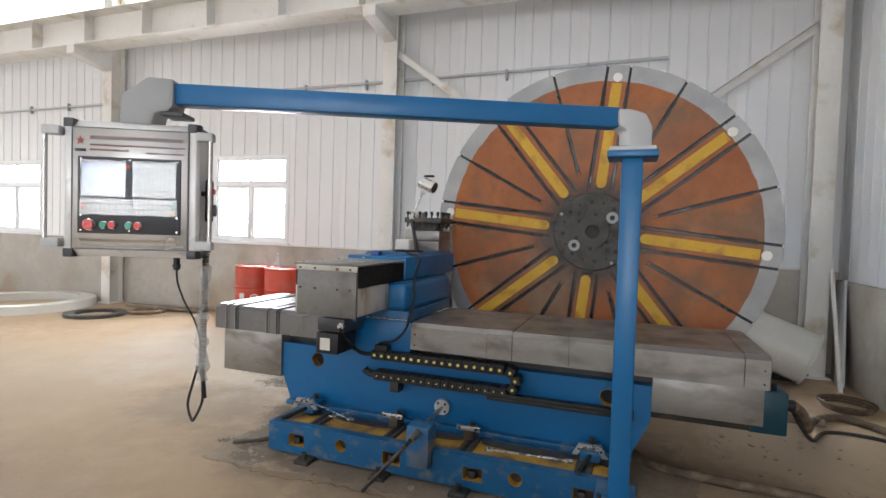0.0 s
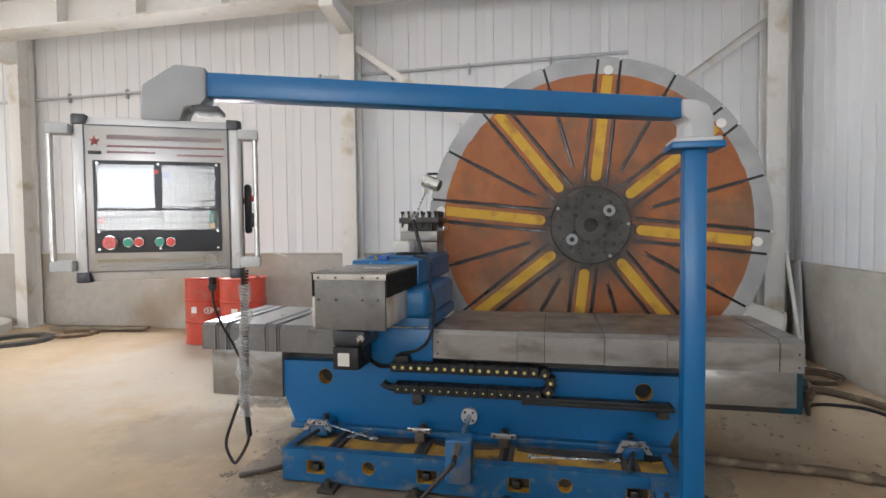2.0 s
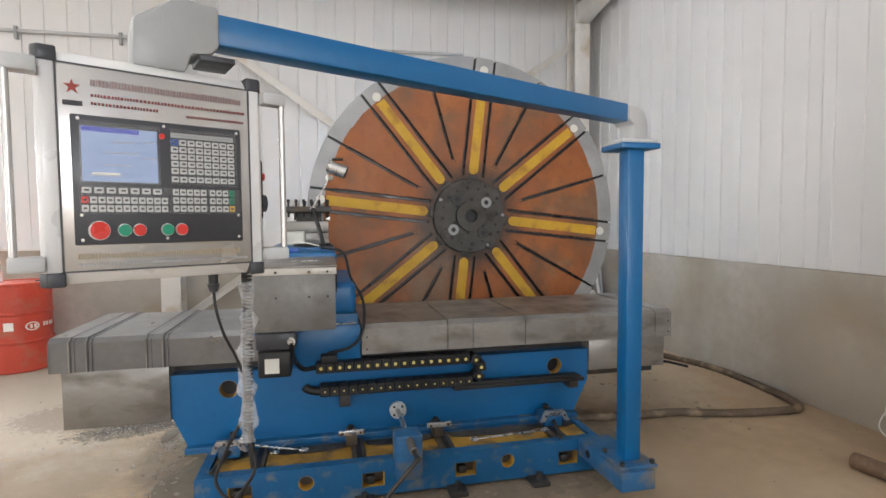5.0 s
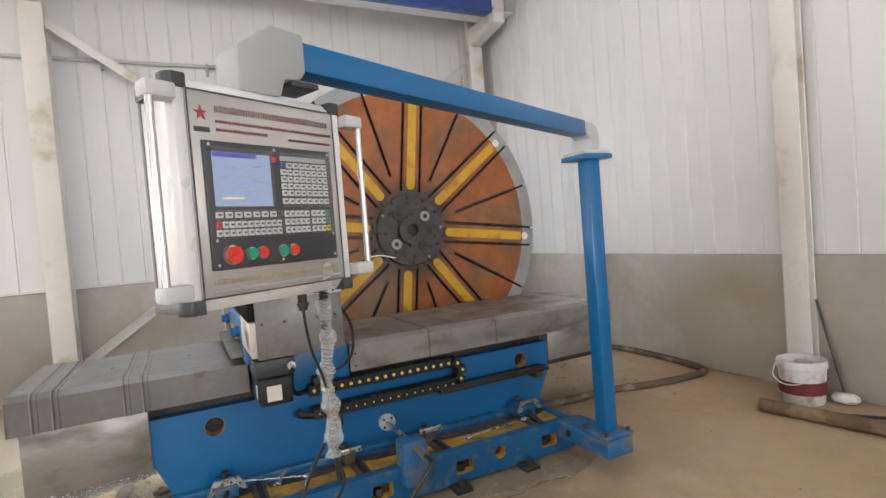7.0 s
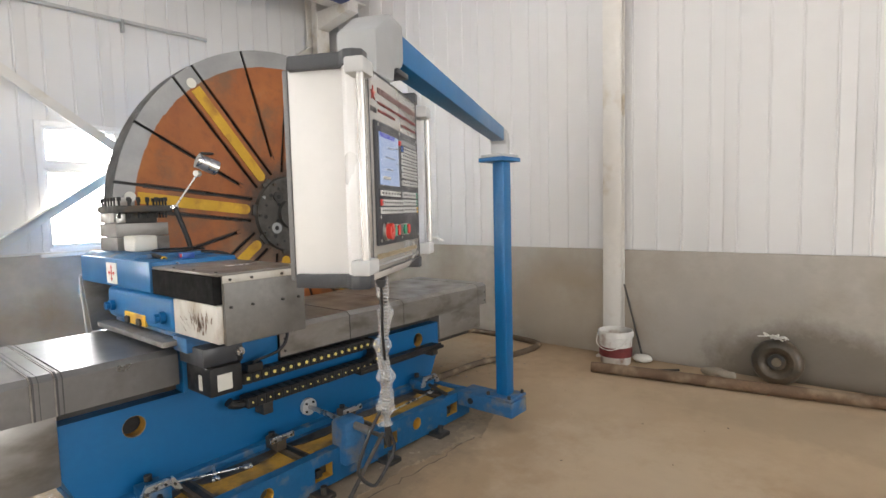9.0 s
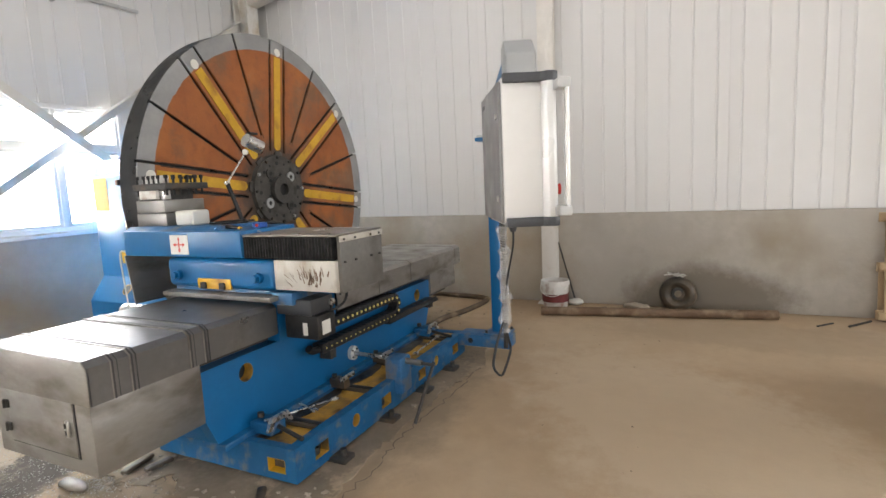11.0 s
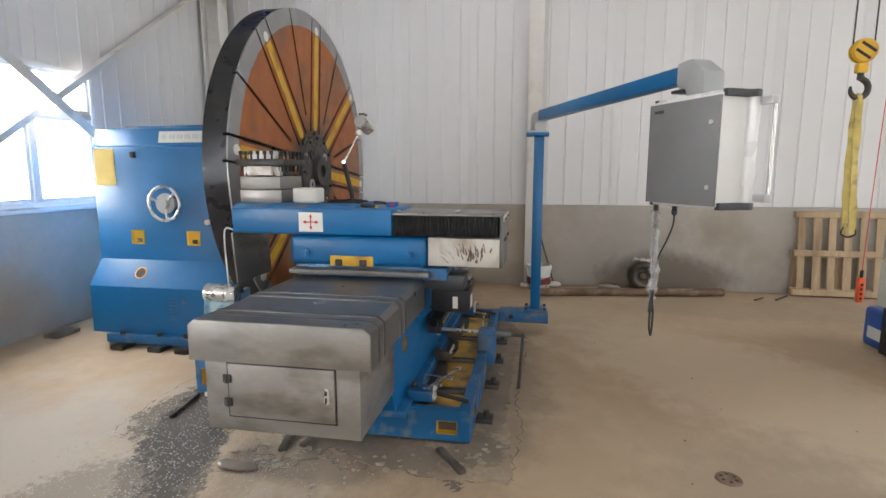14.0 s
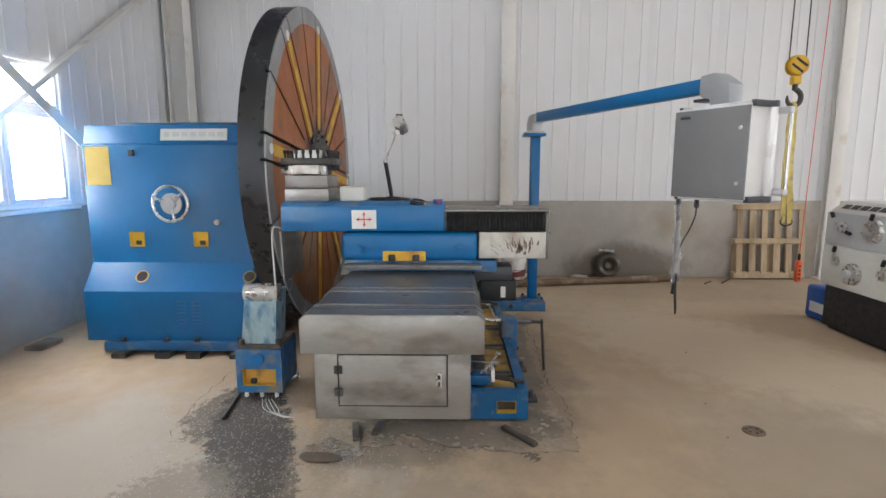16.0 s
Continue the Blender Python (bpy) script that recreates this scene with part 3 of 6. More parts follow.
for a, c in SKYL:
    solid("rooflight", box((a, -6.5, ZR + 0.1), (c, 6.4, ZR + 0.115), 0), WHITEP, "white sheet closing an added rooflight strip out of view", "rooflight", "structure")


def window(name, x0, x1, z0, z1):
    w = thing(name, ((x0 + x1) / 2, YB + 0.1, z0), "white plastic window with a top light and two casements", "window", "workshop windows", "structure")
    y0, y1, t = YB - 0.01, YB + 0.07, 0.055
    bm = B()
    add_box(bm, (x0, y0, z0), (x0 + t, y1, z1), 0.006)
    add_box(bm, (x1 - t, y0, z0), (x1, y1, z1), 0.006)
    add_box(bm, (x0 + t, y0, z1 - t), (x1 - t, y1, z1), 0.006)
    add_box(bm, (x0 + t, y0, z0), (x1 - t, y1, z0 + t), 0.006)
    zt, xm = z0 + (z1 - z0) * 0.66, (x0 + x1) / 2
    add_box(bm, (x0 + t, y0 + 0.006, zt - t / 2), (x1 - t, y1 - 0.006, zt + t / 2), 0.006)
    add_box(bm, (xm - t / 2, y0 + 0.004, z0 + t), (xm + t / 2, y1 - 0.004, zt - t / 2), 0.006)
    add_box(bm, (xm - t / 3, y0 + 0.004, zt + t / 2), (xm + t / 3, y1 - 0.004, z1 - t), 0.006)
    part("window_frame", bm, PVC, w)
    part("window_sill", box((x0 - 0.03, YB - 0.05, z0 - 0.035), (x1 + 0.03, YB + 0.06, z0 - 0.002), 0.006), PVC, w)
    for a, c, d, e in ((x0 + t, xm - t / 2, z0 + t, zt - t / 2), (xm + t / 2, x1 - t, z0 + t, zt - t / 2), (x0 + t, x1 - t, zt + t / 2, z1 - t)):
        sash = B()
        for p, q in (((a, d), (a + 0.035, e)), ((c - 0.035, d), (c, e)), ((a + 0.035, d), (c - 0.035, d + 0.035)), ((a + 0.035, e - 0.035), (c - 0.035, e))):
            add_box(sash, (p[0], y0 + 0.02, p[1]), (q[0], y1 - 0.02, q[1]), 0.004)
        s = part("sash", sash, PVC, w)
        g = part("pane", box((a + 0.035, y0 + 0.035, d + 0.035), (c - 0.035, y0 + 0.04, e - 0.035), 0), GLASS, s)
        g.visible_shadow = False


for i, w in enumerate(WINS):
    window("window_%d" % (i + 1), *w)
    sky_lamp("window_skylight", ((w[0] + w[1]) / 2, YB + 0.2, (w[2] + w[3]) / 2), ((w[0] + w[1]) / 2, YB - 5, 1.2), w[1] - w[0], w[3] - w[2], 215 if w[0] > -2 else 60 if w[0] < -8 else 225, (0.97, 0.985, 1.0))
for w in FRONT:
    sky_lamp("door_skylight", ((w[0] + w[1]) / 2, YF - 0.1, (w[2] + w[3]) / 2), ((w[0] + w[1]) / 2, 0, 1.6), w[1] - w[0], w[3] - w[2], (230 if w[0] < -12 else 75) if w[0] < -5 else 300, (0.985, 0.99, 1.0))
# added fill lamps under the closed strips
for a, c in SKYL:
    sky_lamp("roof_fill_light", ((a + c) / 2, -0.05, ZR + 0.06), ((a + c) / 2, -0.05, 0), c - a, 12.7, 56 if a > -4 else 36)
# added fill from the left, brightens the headstock's end faces
sky_lamp("gate_fill_light", (XL - 0.1, 0, 2.1), (0, 0, 1.6), 6.0, 4.2, 310, (0.985, 0.99, 1.0))
sky_lamp("clerestory_skylight", (-13.2, YB + 0.2, 5.85), (-13.2, 0, 2.0), 13.4, 1.1, 190, (0.95, 0.975, 1.0))
solid("backdrop", box((-60, 16, -2), (30, 16.1, 14), 0), BACKDROP, "bright hazy daylight outside the windows", "backdrop", "structure")


def column(name, x, y, w, d, face):
    """An H-section column; face is the way its front flange looks."""
    c = thing(name, (x, y, 0), "off-white painted steel H-column", "column", "steel columns", "structure")
    bm = B()
    if face == "y":
        add_box(bm, (x - w / 2, y - d / 2, 0), (x + w / 2, y - d / 2 + 0.014, ZR), 0.002)
        add_box(bm, (x - w / 2, y + d / 2 - 0.014, 0), (x + w / 2, y + d / 2, ZR), 0.002)
        add_box(bm, (x - 0.005, y - d / 2 + 0.014, 0), (x + 0.005, y + d / 2 - 0.014, ZR))
    else:
        add_box(bm, (x - d / 2, y - w / 2, 0), (x - d / 2 + 0.014, y + w / 2, ZR), 0.002)
        add_box(bm, (x + d / 2 - 0.014, y - w / 2, 0), (x + d / 2, y + w / 2, ZR), 0.002)
        add_box(bm, (x - d / 2 + 0.014, y - 0.005, 0), (x + d / 2 - 0.014, y + 0.005, ZR))
    part("shaft", bm, STEELWHITE, c)
    part("base_plate", box((x - w / 2 - 0.04, y - d / 2 - 0.04, 0), (x + w / 2 + 0.04, y + d / 2 + 0.03 if face == "y" else y + w / 2 + 0.04, 0.02), 0.003), STEELWHITE, c)
    return c


for i, x in enumerate((-13.9, -8.43, -2.98, 2.17)):
    c = column("column_back_%d" % (i + 1), x, 6.97, 0.21, 0.26, "y")
    part("haunch", prism([(6.84, 4.06), (6.84, 4.3), (6.2, 4.3), (6.2, 4.17)], "x", x - 0.09, x + 0.09, 0.004), STEELWHITE, c)
for i, y in enumerate((2.72, -1.64, -6.0)):
    column("column_right_%d" % (i + 1), 2.36, y, 0.18, 0.1, "x")

girder = thing("crane_girder", (-8, 6.4, 4.3), "off-white steel crane runway girder on column brackets", "girder", kind="structure")
bm = B()
add_box(bm, (XL, 6.2, 4.3), (XR - 0.04, 6.6, 4.32), 0.002)
add_box(bm, (XL, 6.39, 4.32), (XR - 0.04, 6.41, 4.78))
add_box(bm, (XL, 6.18, 4.78), (XR - 0.04, 6.62, 4.8), 0.002)
for k in range(18):
    x = XL + 0.6 + 1.25 * k
    add_box(bm, (x, 6.22, 4.32), (x + 0.012, 6.39, 4.78))
part("beam", bm, STEELWHITE, girder)
part("rail", box((XL, 6.365, 4.8), (XR - 0.04, 6.435, 4.87), 0.008), CAST, girder)

bridge = thing("overhead_crane", (1.5, 0, 4.87), "blue overhead travelling crane bridge with end carriage", "crane")
part("bridge_girder", box((1.0, -8.4, 5.0), (1.4, 6.0, 5.6), 0.01), CRANEBLUE, bridge)
ec = part("end_carriage", box((-0.2, 5.96, 4.17), (1.92, 6.14, 4.98), 0.012), CRANEBLUE, bridge, "dark blue end carriage")
part("buffer", box((1.92, 6.0, 4.25), (2.0, 6.1, 4.4), 0.01), PAPER, ec)
for x in (0.1, 1.65):
    part("wheel", cyl((x, 6.14, 4.93), (x, 6.44, 4.93), 0.06), CAST, bridge)
part("trolley", box((0.95, -0.75, 4.7), (1.45, 0.15, 4.995), 0.01), CRANEBLUE, bridge)
part("hoist_drum", cyl((1.2, -0.7, 4.55), (1.2, 0.1, 4.55), 0.16), YELLOW, bridge)


def bar_between(p, q, w=0.06, t=0.008):
    """An angle bar between two points."""
    p, q = Vector(p), Vector(q)
    d = q - p
    m = Matrix.Translation(p) @ d.to_track_quat("X", "Y").to_matrix().to_4x4()
    bm = B()
    add_box(bm, (0, -t / 2, -w / 2), (d.length, t / 2, w / 2))
    add_box(bm, (0, -w, w / 2 - t), (d.length, 0, w / 2))
    bm.transform(m)
    return bm


solid("wall_brace_1", bar_between((-2.86, 6.95, 3.94), (2.1, 6.95, 0.38), 0.09), STEELWHITE, "off-white steel cross brace in front of the wall", "brace", "structure")
solid("wall_brace_2", bar_between((2.1, 7.03, 3.88), (-2.86, 7.03, 0.38), 0.09), STEELWHITE, "off-white steel cross brace in front of the wall", "brace", "structure")
conduit = thing("wall_conduit", (-4, 7.1, 3.6), "thin pale cable conduit clipped along the wall", "conduit", kind="structure")
part("tube", tube([(-16, 7.12, 3.56), (-2.7, 7.12, 3.6), (0.6, 7.115, 3.635)], 0.022, 8), LGREYP, conduit)
for k in range(14):
    x = -14 + 1.05 * k
    part("clip", box((x, 7.09, 3.5), (x + 0.03, 7.14, 3.64), 0.003), GREYP, conduit)

# ---- the facing lathe ----
bed = thing("lathe_bed", (-0.8, 3.7, 0.2), "blue cast lathe bed under grey steel telescopic way covers", "lathe bed")
BEDLINE = [(-2.07, 0.62), (-2.07, 0.42), (-1.98, 0.21), (0.32, 0.21), (0.42, 0.42), (0.42, 0.62)]
CORES = [round_hole(-1.765, 0.523, 0.051), round_hole(0.19, 0.523, 0.051)]
part("casting", prism(BEDLINE, "y", 3.44, 4.03, 0.006), BLUE, bed, "glossy blue painted casting")
part("front_web", holed(BEDLINE, CORES, "y", 3.37, 3.438), BLUE, bed, "glossy blue front web with round core holes", smooth=0)
part("foot_flange", box((-1.99, 3.32, 0.19), (0.33, 4.08, 0.225), 0.006), BASEBLUE, bed)
part("core", box((-2.5, 3.45, 0.42), (0.93, 3.98, 0.82), 0.004), CAST, bed)
for core in CORES:
    part("hole_wall", add_liner(B(), core, "y", 3.373, 3.437), DIRTYYELLOW, bed, "yellow painted inner wall of a core hole")
# black discs stand in for the shade deep inside the core holes
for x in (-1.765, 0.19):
    part("hole", cyl((x, 3.432, 0.523), (x, 3.437, 0.523), 0.048, seg=28), BLACK, bed, "black disc in place of the shade in a core hole")


def way_cover(x0, x1, grow, ends=False):
    """One telescopic cover segment: a folded steel hood with bevelled shoulders."""
    g = grow
    out = [(3.296 - g, 0.69), (3.296 - g, 0.838 + g), (3.322, 0.862 + g), (4.07, 0.862 + g), (4.096 + g, 0.838 + g), (4.096 + g, 0.69)]
    inn = [(y + (0.006 if y < 3.7 else -0.006), z - (0.006 if z > 0.7 else 0)) for y, z in out]
    bm = prism(out + inn[::-1], "x", x0, x1)
    if ends:
        add_prism(bm, out, "x", x0 - 0.002, x0 + 0.003)
    return bm


for x0, x1, g, mt in ((-2.6, -2.5, 0.006, COVER), (-2.5, -2.42, 0.003, COVER), (-2.42, -2.14, 0.0, COVER), (-2.14, -2.06, 0.003, COVER), (-2.06, -1.58, 0.0, COVER),
                      (-1.03, -0.523, 0.0, STEEL), (-0.523, -0.367, 0.004, STEEL), (-0.367, -0.034, 0.001, STEEL), (-0.034, 0.3, 0.005, STEEL), (0.3, 0.86, 0.002, STEEL), (0.86, 0.975, 0.006, STEEL)):
    part("way_cover", way_cover(x0, x1 - 0.003, g, x0 == -2.6), mt, bed)
for x in (-2.503, -2.423, -2.143, -2.063):
    part("cover_wiper", way_cover(x - 0.004, x + 0.003, 0.0072), DARKSTEEL, bed, "dark wiper strip")
    part("cover_lip", way_cover(x - 0.011, x - 0.0055, 0.0065), STEEL, bed)
    part("cover_wiper", way_cover(x + 0.018, x + 0.021, 0.0045), DARKSTEEL, bed, "dark wiper strip")
end_out = [(3.35, 0.372), (3.35, 0.69), (4.05, 0.69), (4.05, 0.372)]
part("end_cabinet", prism(end_out, "x", -2.575, -2.06, 0.004), STEEL, bed, "brushed steel end housing")
part("end_hood", prism([(3.293, 0.69), (3.293, 0.84), (3.322, 0.866), (4.07, 0.866), (4.099, 0.84), (4.099, 0.69)], "x", -2.606, -2.592, 0.002), STEEL, bed)
part("end_cabinet", prism([(3.35, 0.482), (3.35, 0.69), (4.05, 0.69), (4.05, 0.482)], "x", 0.42, 0.966, 0.004), STEEL, bed, "brushed steel end housing")
part("end_hood", prism([(3.296, 0.69), (3.296, 0.838), (3.322, 0.862), (4.07, 0.862), (4.096, 0.838), (4.096, 0.69)], "x", 0.967, 0.98, 0.002), STEEL, bed)
door = part("door", box((-2.583, 3.458, 0.441), (-2.573, 3.938, 0.675), 0.002), STEEL, bed, "steel inspection door")
bm = B()
for a, c in (((3.451, 0.434), (3.945, 0.44)), ((3.451, 0.676), (3.945, 0.682)), ((3.451, 0.44), (3.457, 0.676)), ((3.939, 0.44), (3.945, 0.676))):
    add_box(bm, (-2.578, a[0], a[1]), (-2.574, c[0], c[1]))
part("door_gap", bm, BLACK, bed)
for z in (0.505, 0.61):
    hb = box((-2.592, 3.922, z - 0.018), (-2.582, 3.958, z + 0.018), 0.002)
    add_cyl(hb, (-2.594, 3.94, z - 0.018), (-2.594, 3.94, z + 0.018), 0.006, seg=10)
    part("hinge", hb, CAST, door, "black hinge")
lk = part("latch", box((-2.598, 3.478, 0.53), (-2.583, 3.502, 0.6), 0.006), BRIGHT, door, "chrome push latch")
part("latch_button", box((-2.602, 3.484, 0.572), (-2.597, 3.496, 0.592), 0.002), BLACK, lk)
part("latch_slot", box((-2.6, 3.486, 0.54), (-2.597, 3.494, 0.562), 0.001), BLACK, lk)
for x in (-1.0, 0.95):
    for z in (0.72, 0.79):
        part("screw", cyl((x, 3.288, z), (x, 3.297, z), 0.006, seg=8), CAST, bed)
part("drive_box", box((0.985, 3.8, 0.3), (1.19, 4.03, 0.56), 0.012), TEAL, bed, "teal gearbox at the end of the bed")
dm = cyl((1.19, 3.92, 0.46), (1.25, 3.92, 0.46), 0.035)
part("cable_gland", dm, BLACK, bed)
bm = hexagon(B(), (1.12, 3.86, 0.56), (0, 0, 1), 0.02, 0.04)
part("filler_cap", bm, BLACK, bed)

saddle = thing("saddle", (-1.33, 3.7, 0.62), "blue lathe saddle carrying the cross slide", "saddle")
part("apron", box((-1.56, 3.31, 0.635), (-1.035, 3.4, 0.862), 0.006), BLUE, saddle)
part("carriage", box((-1.6, 3.275, 0.93), (-1.06, 4.13, 1.108), 0.035, 3), BLUE, saddle)
part("lower_carriage", box((-1.57, 3.3, 0.86), (-1.05, 4.1, 0.93), 0.004), DUSTBLUE, saddle)
part("way_wiper", box((-1.665, 3.255, 0.885), (-1.575, 4.105, 0.912), 0.004), DIMSTEEL, saddle, "grey wiper strip")
part("yellow_pocket", box((-1.606, 3.6, 0.928), (-1.59, 3.868, 0.99), 0.006), YELLOW, saddle, "yellow painted pocket")
for y in (3.66, 3.81):
    part("bolt", box((-1.622, y - 0.022, 0.93), (-1.604, y + 0.022, 0.97), 0.008), CAST, saddle)
for y in (3.38, 4.02):
    bm = cyl((-1.603, y, 1.005), (-1.625, y, 1.005), 0.03)
    hexagon(bm, (-1.625, y, 1.005), (-1, 0, 0), 0.022, 0.022)
    part("plug", bm, BLUE, saddle)
part("oil_pipe", tube(smooth_line([(-1.42, 3.295, 0.872), (-1.25, 3.294, 0.874), (-1.06, 3.296, 0.874)]), 0.005, 6), BRIGHT, saddle)

slide = thing("cross_slide", (-1.38, 3.7, 1.11), "blue cross slide with black bellows and steel end box", "cross slide")
part("slide_body", box((-1.615, 3.482, 1.114), (-1.16, 4.49, 1.27), 0.01), BLUE, slide)
part("slide_top", prism([(-1.6, 1.27), (-1.56, 1.292), (-1.2, 1.292), (-1.17, 1.27)], "y", 3.7, 4.49, 0.003), DUSTBLUE, slide)
bm = B()
loops = []
for k in range(61):
    y, d = 2.872 + 0.01 * k, 0.007 * (k % 2)
    loops.append([bm.verts.new((x, y, z)) for x, z in ((-1.606 + d, 1.112 + d), (-1.606 + d, 1.232 - d), (-1.17 - d, 1.232 - d), (-1.17 - d, 1.112 + d))])
for u, v in zip(loops, loops[1:]):
    for k in range(4):
        bm.faces.new((u[k], u[(k + 1) % 4], v[(k + 1) % 4], v[k]))
bm.faces.new(loops[0][::-1]), bm.faces.new(loops[-1])
part("bellows", bm, BELLOWS, slide, "black folded way bellows")
part("top_cover", box((-1.6, 2.845, 1.234), (-1.17, 3.56, 1.246), 0.002), STEEL, slide)
part("side_skirt", box((-1.6, 2.86, 0.945), (-1.18, 3.27, 1.108), 0.004), SILL, slide, "pale sheet skirt with brown rub marks")
random.seed(17)
bm = B()
for k in range(48):
    y, z = random.gauss(3.02, 0.06), random.uniform(0.962, 1.03)
    l, a = random.uniform(0.02, 0.07), (y - 3.0) * 4 + random.gauss(0.1, 0.25)
    dy, dz = math.sin(a) * l, math.cos(a) * l
    w = random.uniform(0.0025, 0.006)
    vs = [bm.verts.new((-1.6012, yy, zz)) for yy, zz in ((y - w, z), (y + w, z + 0.004), (y + dy + w * 0.5, z + dz), (y + dy - w * 0.4, z + dz - 0.006))]
    bm.faces.new(vs)
part("rub_marks", bm, MAROONBROWN, slide, "brown rub marks")
part("end_plate", box((-1.575, 2.838, 0.938), (-1.178, 2.862, 1.234), 0.004), DIMSTEEL, slide, "steel end plate in a dimmed grey")
part("end_lip", box((-1.58, 2.835, 1.205), (-1.172, 2.842, 1.236), 0.002), SILL, slide)
for x in (-1.55, -1.45, -1.3, -1.215):
    for z in (1.1, 1.218):
        part("screw", cyl((x, 2.828, z), (x, 2.84, z), 0.006, seg=8), CAST, slide)
for y in (2.9, 3.1, 3.3, 3.5):
    part("screw", cyl((-1.575, y, 1.245), (-1.575, y, 1.25), 0.006, seg=8), CAST, slide)
part("rear_guard", prism([(-1.615, 1.113), (-1.18, 1.113), (-1.16, 0.79), (-1.58, 0.79)], "y", 4.491, 4.503, 0.002), STEEL, slide, "hanging grey steel guard plate")
lb = part("axis_label", box((-1.6185, 3.9, 1.131), (-1.6155, 4.051, 1.246), 0), PAPER, slide, "white label with a red axis cross")
bm = B()
add_box(bm, (-1.6205, 3.93, 1.186), (-1.6185, 4.02, 1.192))
add_box(bm, (-1.6205, 3.972, 1.15), (-1.6185, 3.978, 1.228))
for s in (-1, 1):
    add_prism(bm, [(3.975 + s * 0.05, 1.189), (3.975 + s * 0.03, 1.2), (3.975 + s * 0.03, 1.178)], "x", -1.6205, -1.6185)
    add_prism(bm, [(3.975, 1.189 + s * 0.046), (3.986, 1.189 + s * 0.028), (3.964, 1.189 + s * 0.028)], "x", -1.6205, -1.6185)
part("axis_cross", bm, RED, lb)
part("coolant_pipe", tube(smooth_line([(-1.59, 4.5, 1.13), (-1.61, 4.535, 1.14), (-1.61, 4.55, 1.08), (-1.6, 4.552, 0.9), (-1.59, 4.55, 0.72)]), 0.005, 8), CREAM, slide, "cream coolant hose")

post = thing("tool_post", (-1.34, 4.35, 1.292), "steel four-way tool post clamped with rows of black bolts", "tool post")
part("base_block", box((-1.5, 4.215, 1.292), (-1.2, 4.495, 1.372), 0.004), STEEL, post)
part("turret", box((-1.5, 4.22, 1.376), (-1.2, 4.49, 1.455), 0.004), STEEL, post)
part("centre_block", box((-1.43, 4.26, 1.455), (-1.25, 4.45, 1.52), 0.003), CAST, post)
bm = box((-1.5, 4.19, 1.52), (-1.18, 4.51, 1.562), 0.004)
part("clamp_plate", bm, CAST, post)
pts = [(-1.478 + 0.053 * k, s) for k in range(6) for s in (4.212, 4.488)] + [(s, 4.28 + 0.046 * k) for k in range(4) for s in (-1.478, -1.202)]
for x, y in pts:
    bm = cyl((x, y, 1.485), (x, y, 1.59), 0.007, seg=8)
    add_box(bm, (x - 0.01, y - 0.01, 1.59), (x + 0.01, y + 0.01, 1.613), 0.002, 1)
    part("bolt", bm, BLACK, post)
for y in (4.23, 4.4):
    part("tool_bar", box((-1.485, y, 1.458), (-1.44, y + 0.07, 1.515), 0.003), BRIGHT, post, "bright steel tool shank")
part("tool_holder", box((-1.515, 4.27, 1.462), (-1.488, 4.43, 1.518), 0.004), CANEWHITE, post, "white painted holder")
part("tool_holder", box((-1.477, 4.268, 1.563), (-1.41, 4.435, 1.612), 0.004), CANEWHITE, post, "white painted holder")
part("cutting_tool", box((-1.22, 4.42, 1.46), (-1.185, 4.605, 1.495), 0.003), BRIGHT, post)
wb = solid("coolant_box", box((-1.49, 3.99, 1.292), (-1.36, 4.15, 1.385), 0.014, 3), CREAM, "off-white plastic box standing on the cross slide", "box")

lamp = thing("work_lamp", (-1.24, 3.85, 1.27), "machine work lamp with a silver head on a jointed arm", "lamp")
part("base", cyl((-1.24, 3.85, 1.272), (-1.24, 3.85, 1.31), 0.032), BLACK, lamp)
part("lower_arm", tube(smooth_line([(-1.24, 3.85, 1.31), (-1.25, 3.855, 1.36), (-1.3, 3.88, 1.543)]), 0.014, 10), BLACK, lamp)
part("elbow", cyl((-1.315, 3.875, 1.545), (-1.285, 3.885, 1.545), 0.012), BRIGHT, lamp)
part("upper_arm", tube([(-1.3, 3.88, 1.543), (-1.19, 3.815, 1.733)], 0.0055, 8), BRIGHT, lamp, "thin bright rod")
part("joint", cyl((-1.205, 3.805, 1.737), (-1.175, 3.825, 1.737), 0.017), PAPER, lamp)
hd = cyl((-1.195, 3.8, 1.812), (-1.085, 3.783, 1.768), 0.043)
shade = part("shade", hd, BRIGHT, lamp, "silver cylindrical lamp head")
part("lens", cyl((-1.0855, 3.783, 1.768), (-1.083, 3.7827, 1.767), 0.037), CHAR, shade)
part("heat_fins", box((-1.17, 3.78, 1.848), (-1.1, 3.82, 1.862), 0.004), BLACK, shade)

motor = thing("feed_motor", (-1.48, 3.13, 0.66), "black servo feed motor with a white name label", "motor")
part("body", box((-1.565, 3.03, 0.665), (-1.405, 3.26, 0.8), 0.012), BLACK, motor)
part("top_housing", box((-1.575, 3.06, 0.8), (-1.38, 3.3, 0.888), 0.008), CHAR, motor)
part("connector", cyl((-1.4, 3.045, 0.845), (-1.4, 3.07, 0.845), 0.02), BRIGHT, motor)
part("name_label", box((-1.53, 3.0265, 0.69), (-1.46, 3.0295, 0.765), 0), PAPER, motor, "white label")
part("side_label", box((-1.5685, 3.1, 0.69), (-1.5655, 3.13, 0.76), 0), PAPER, motor)
part("mount", box((-1.6, 3.16, 0.86), (-1.35, 3.3, 0.93), 0.006), DUSTBLUE, motor)

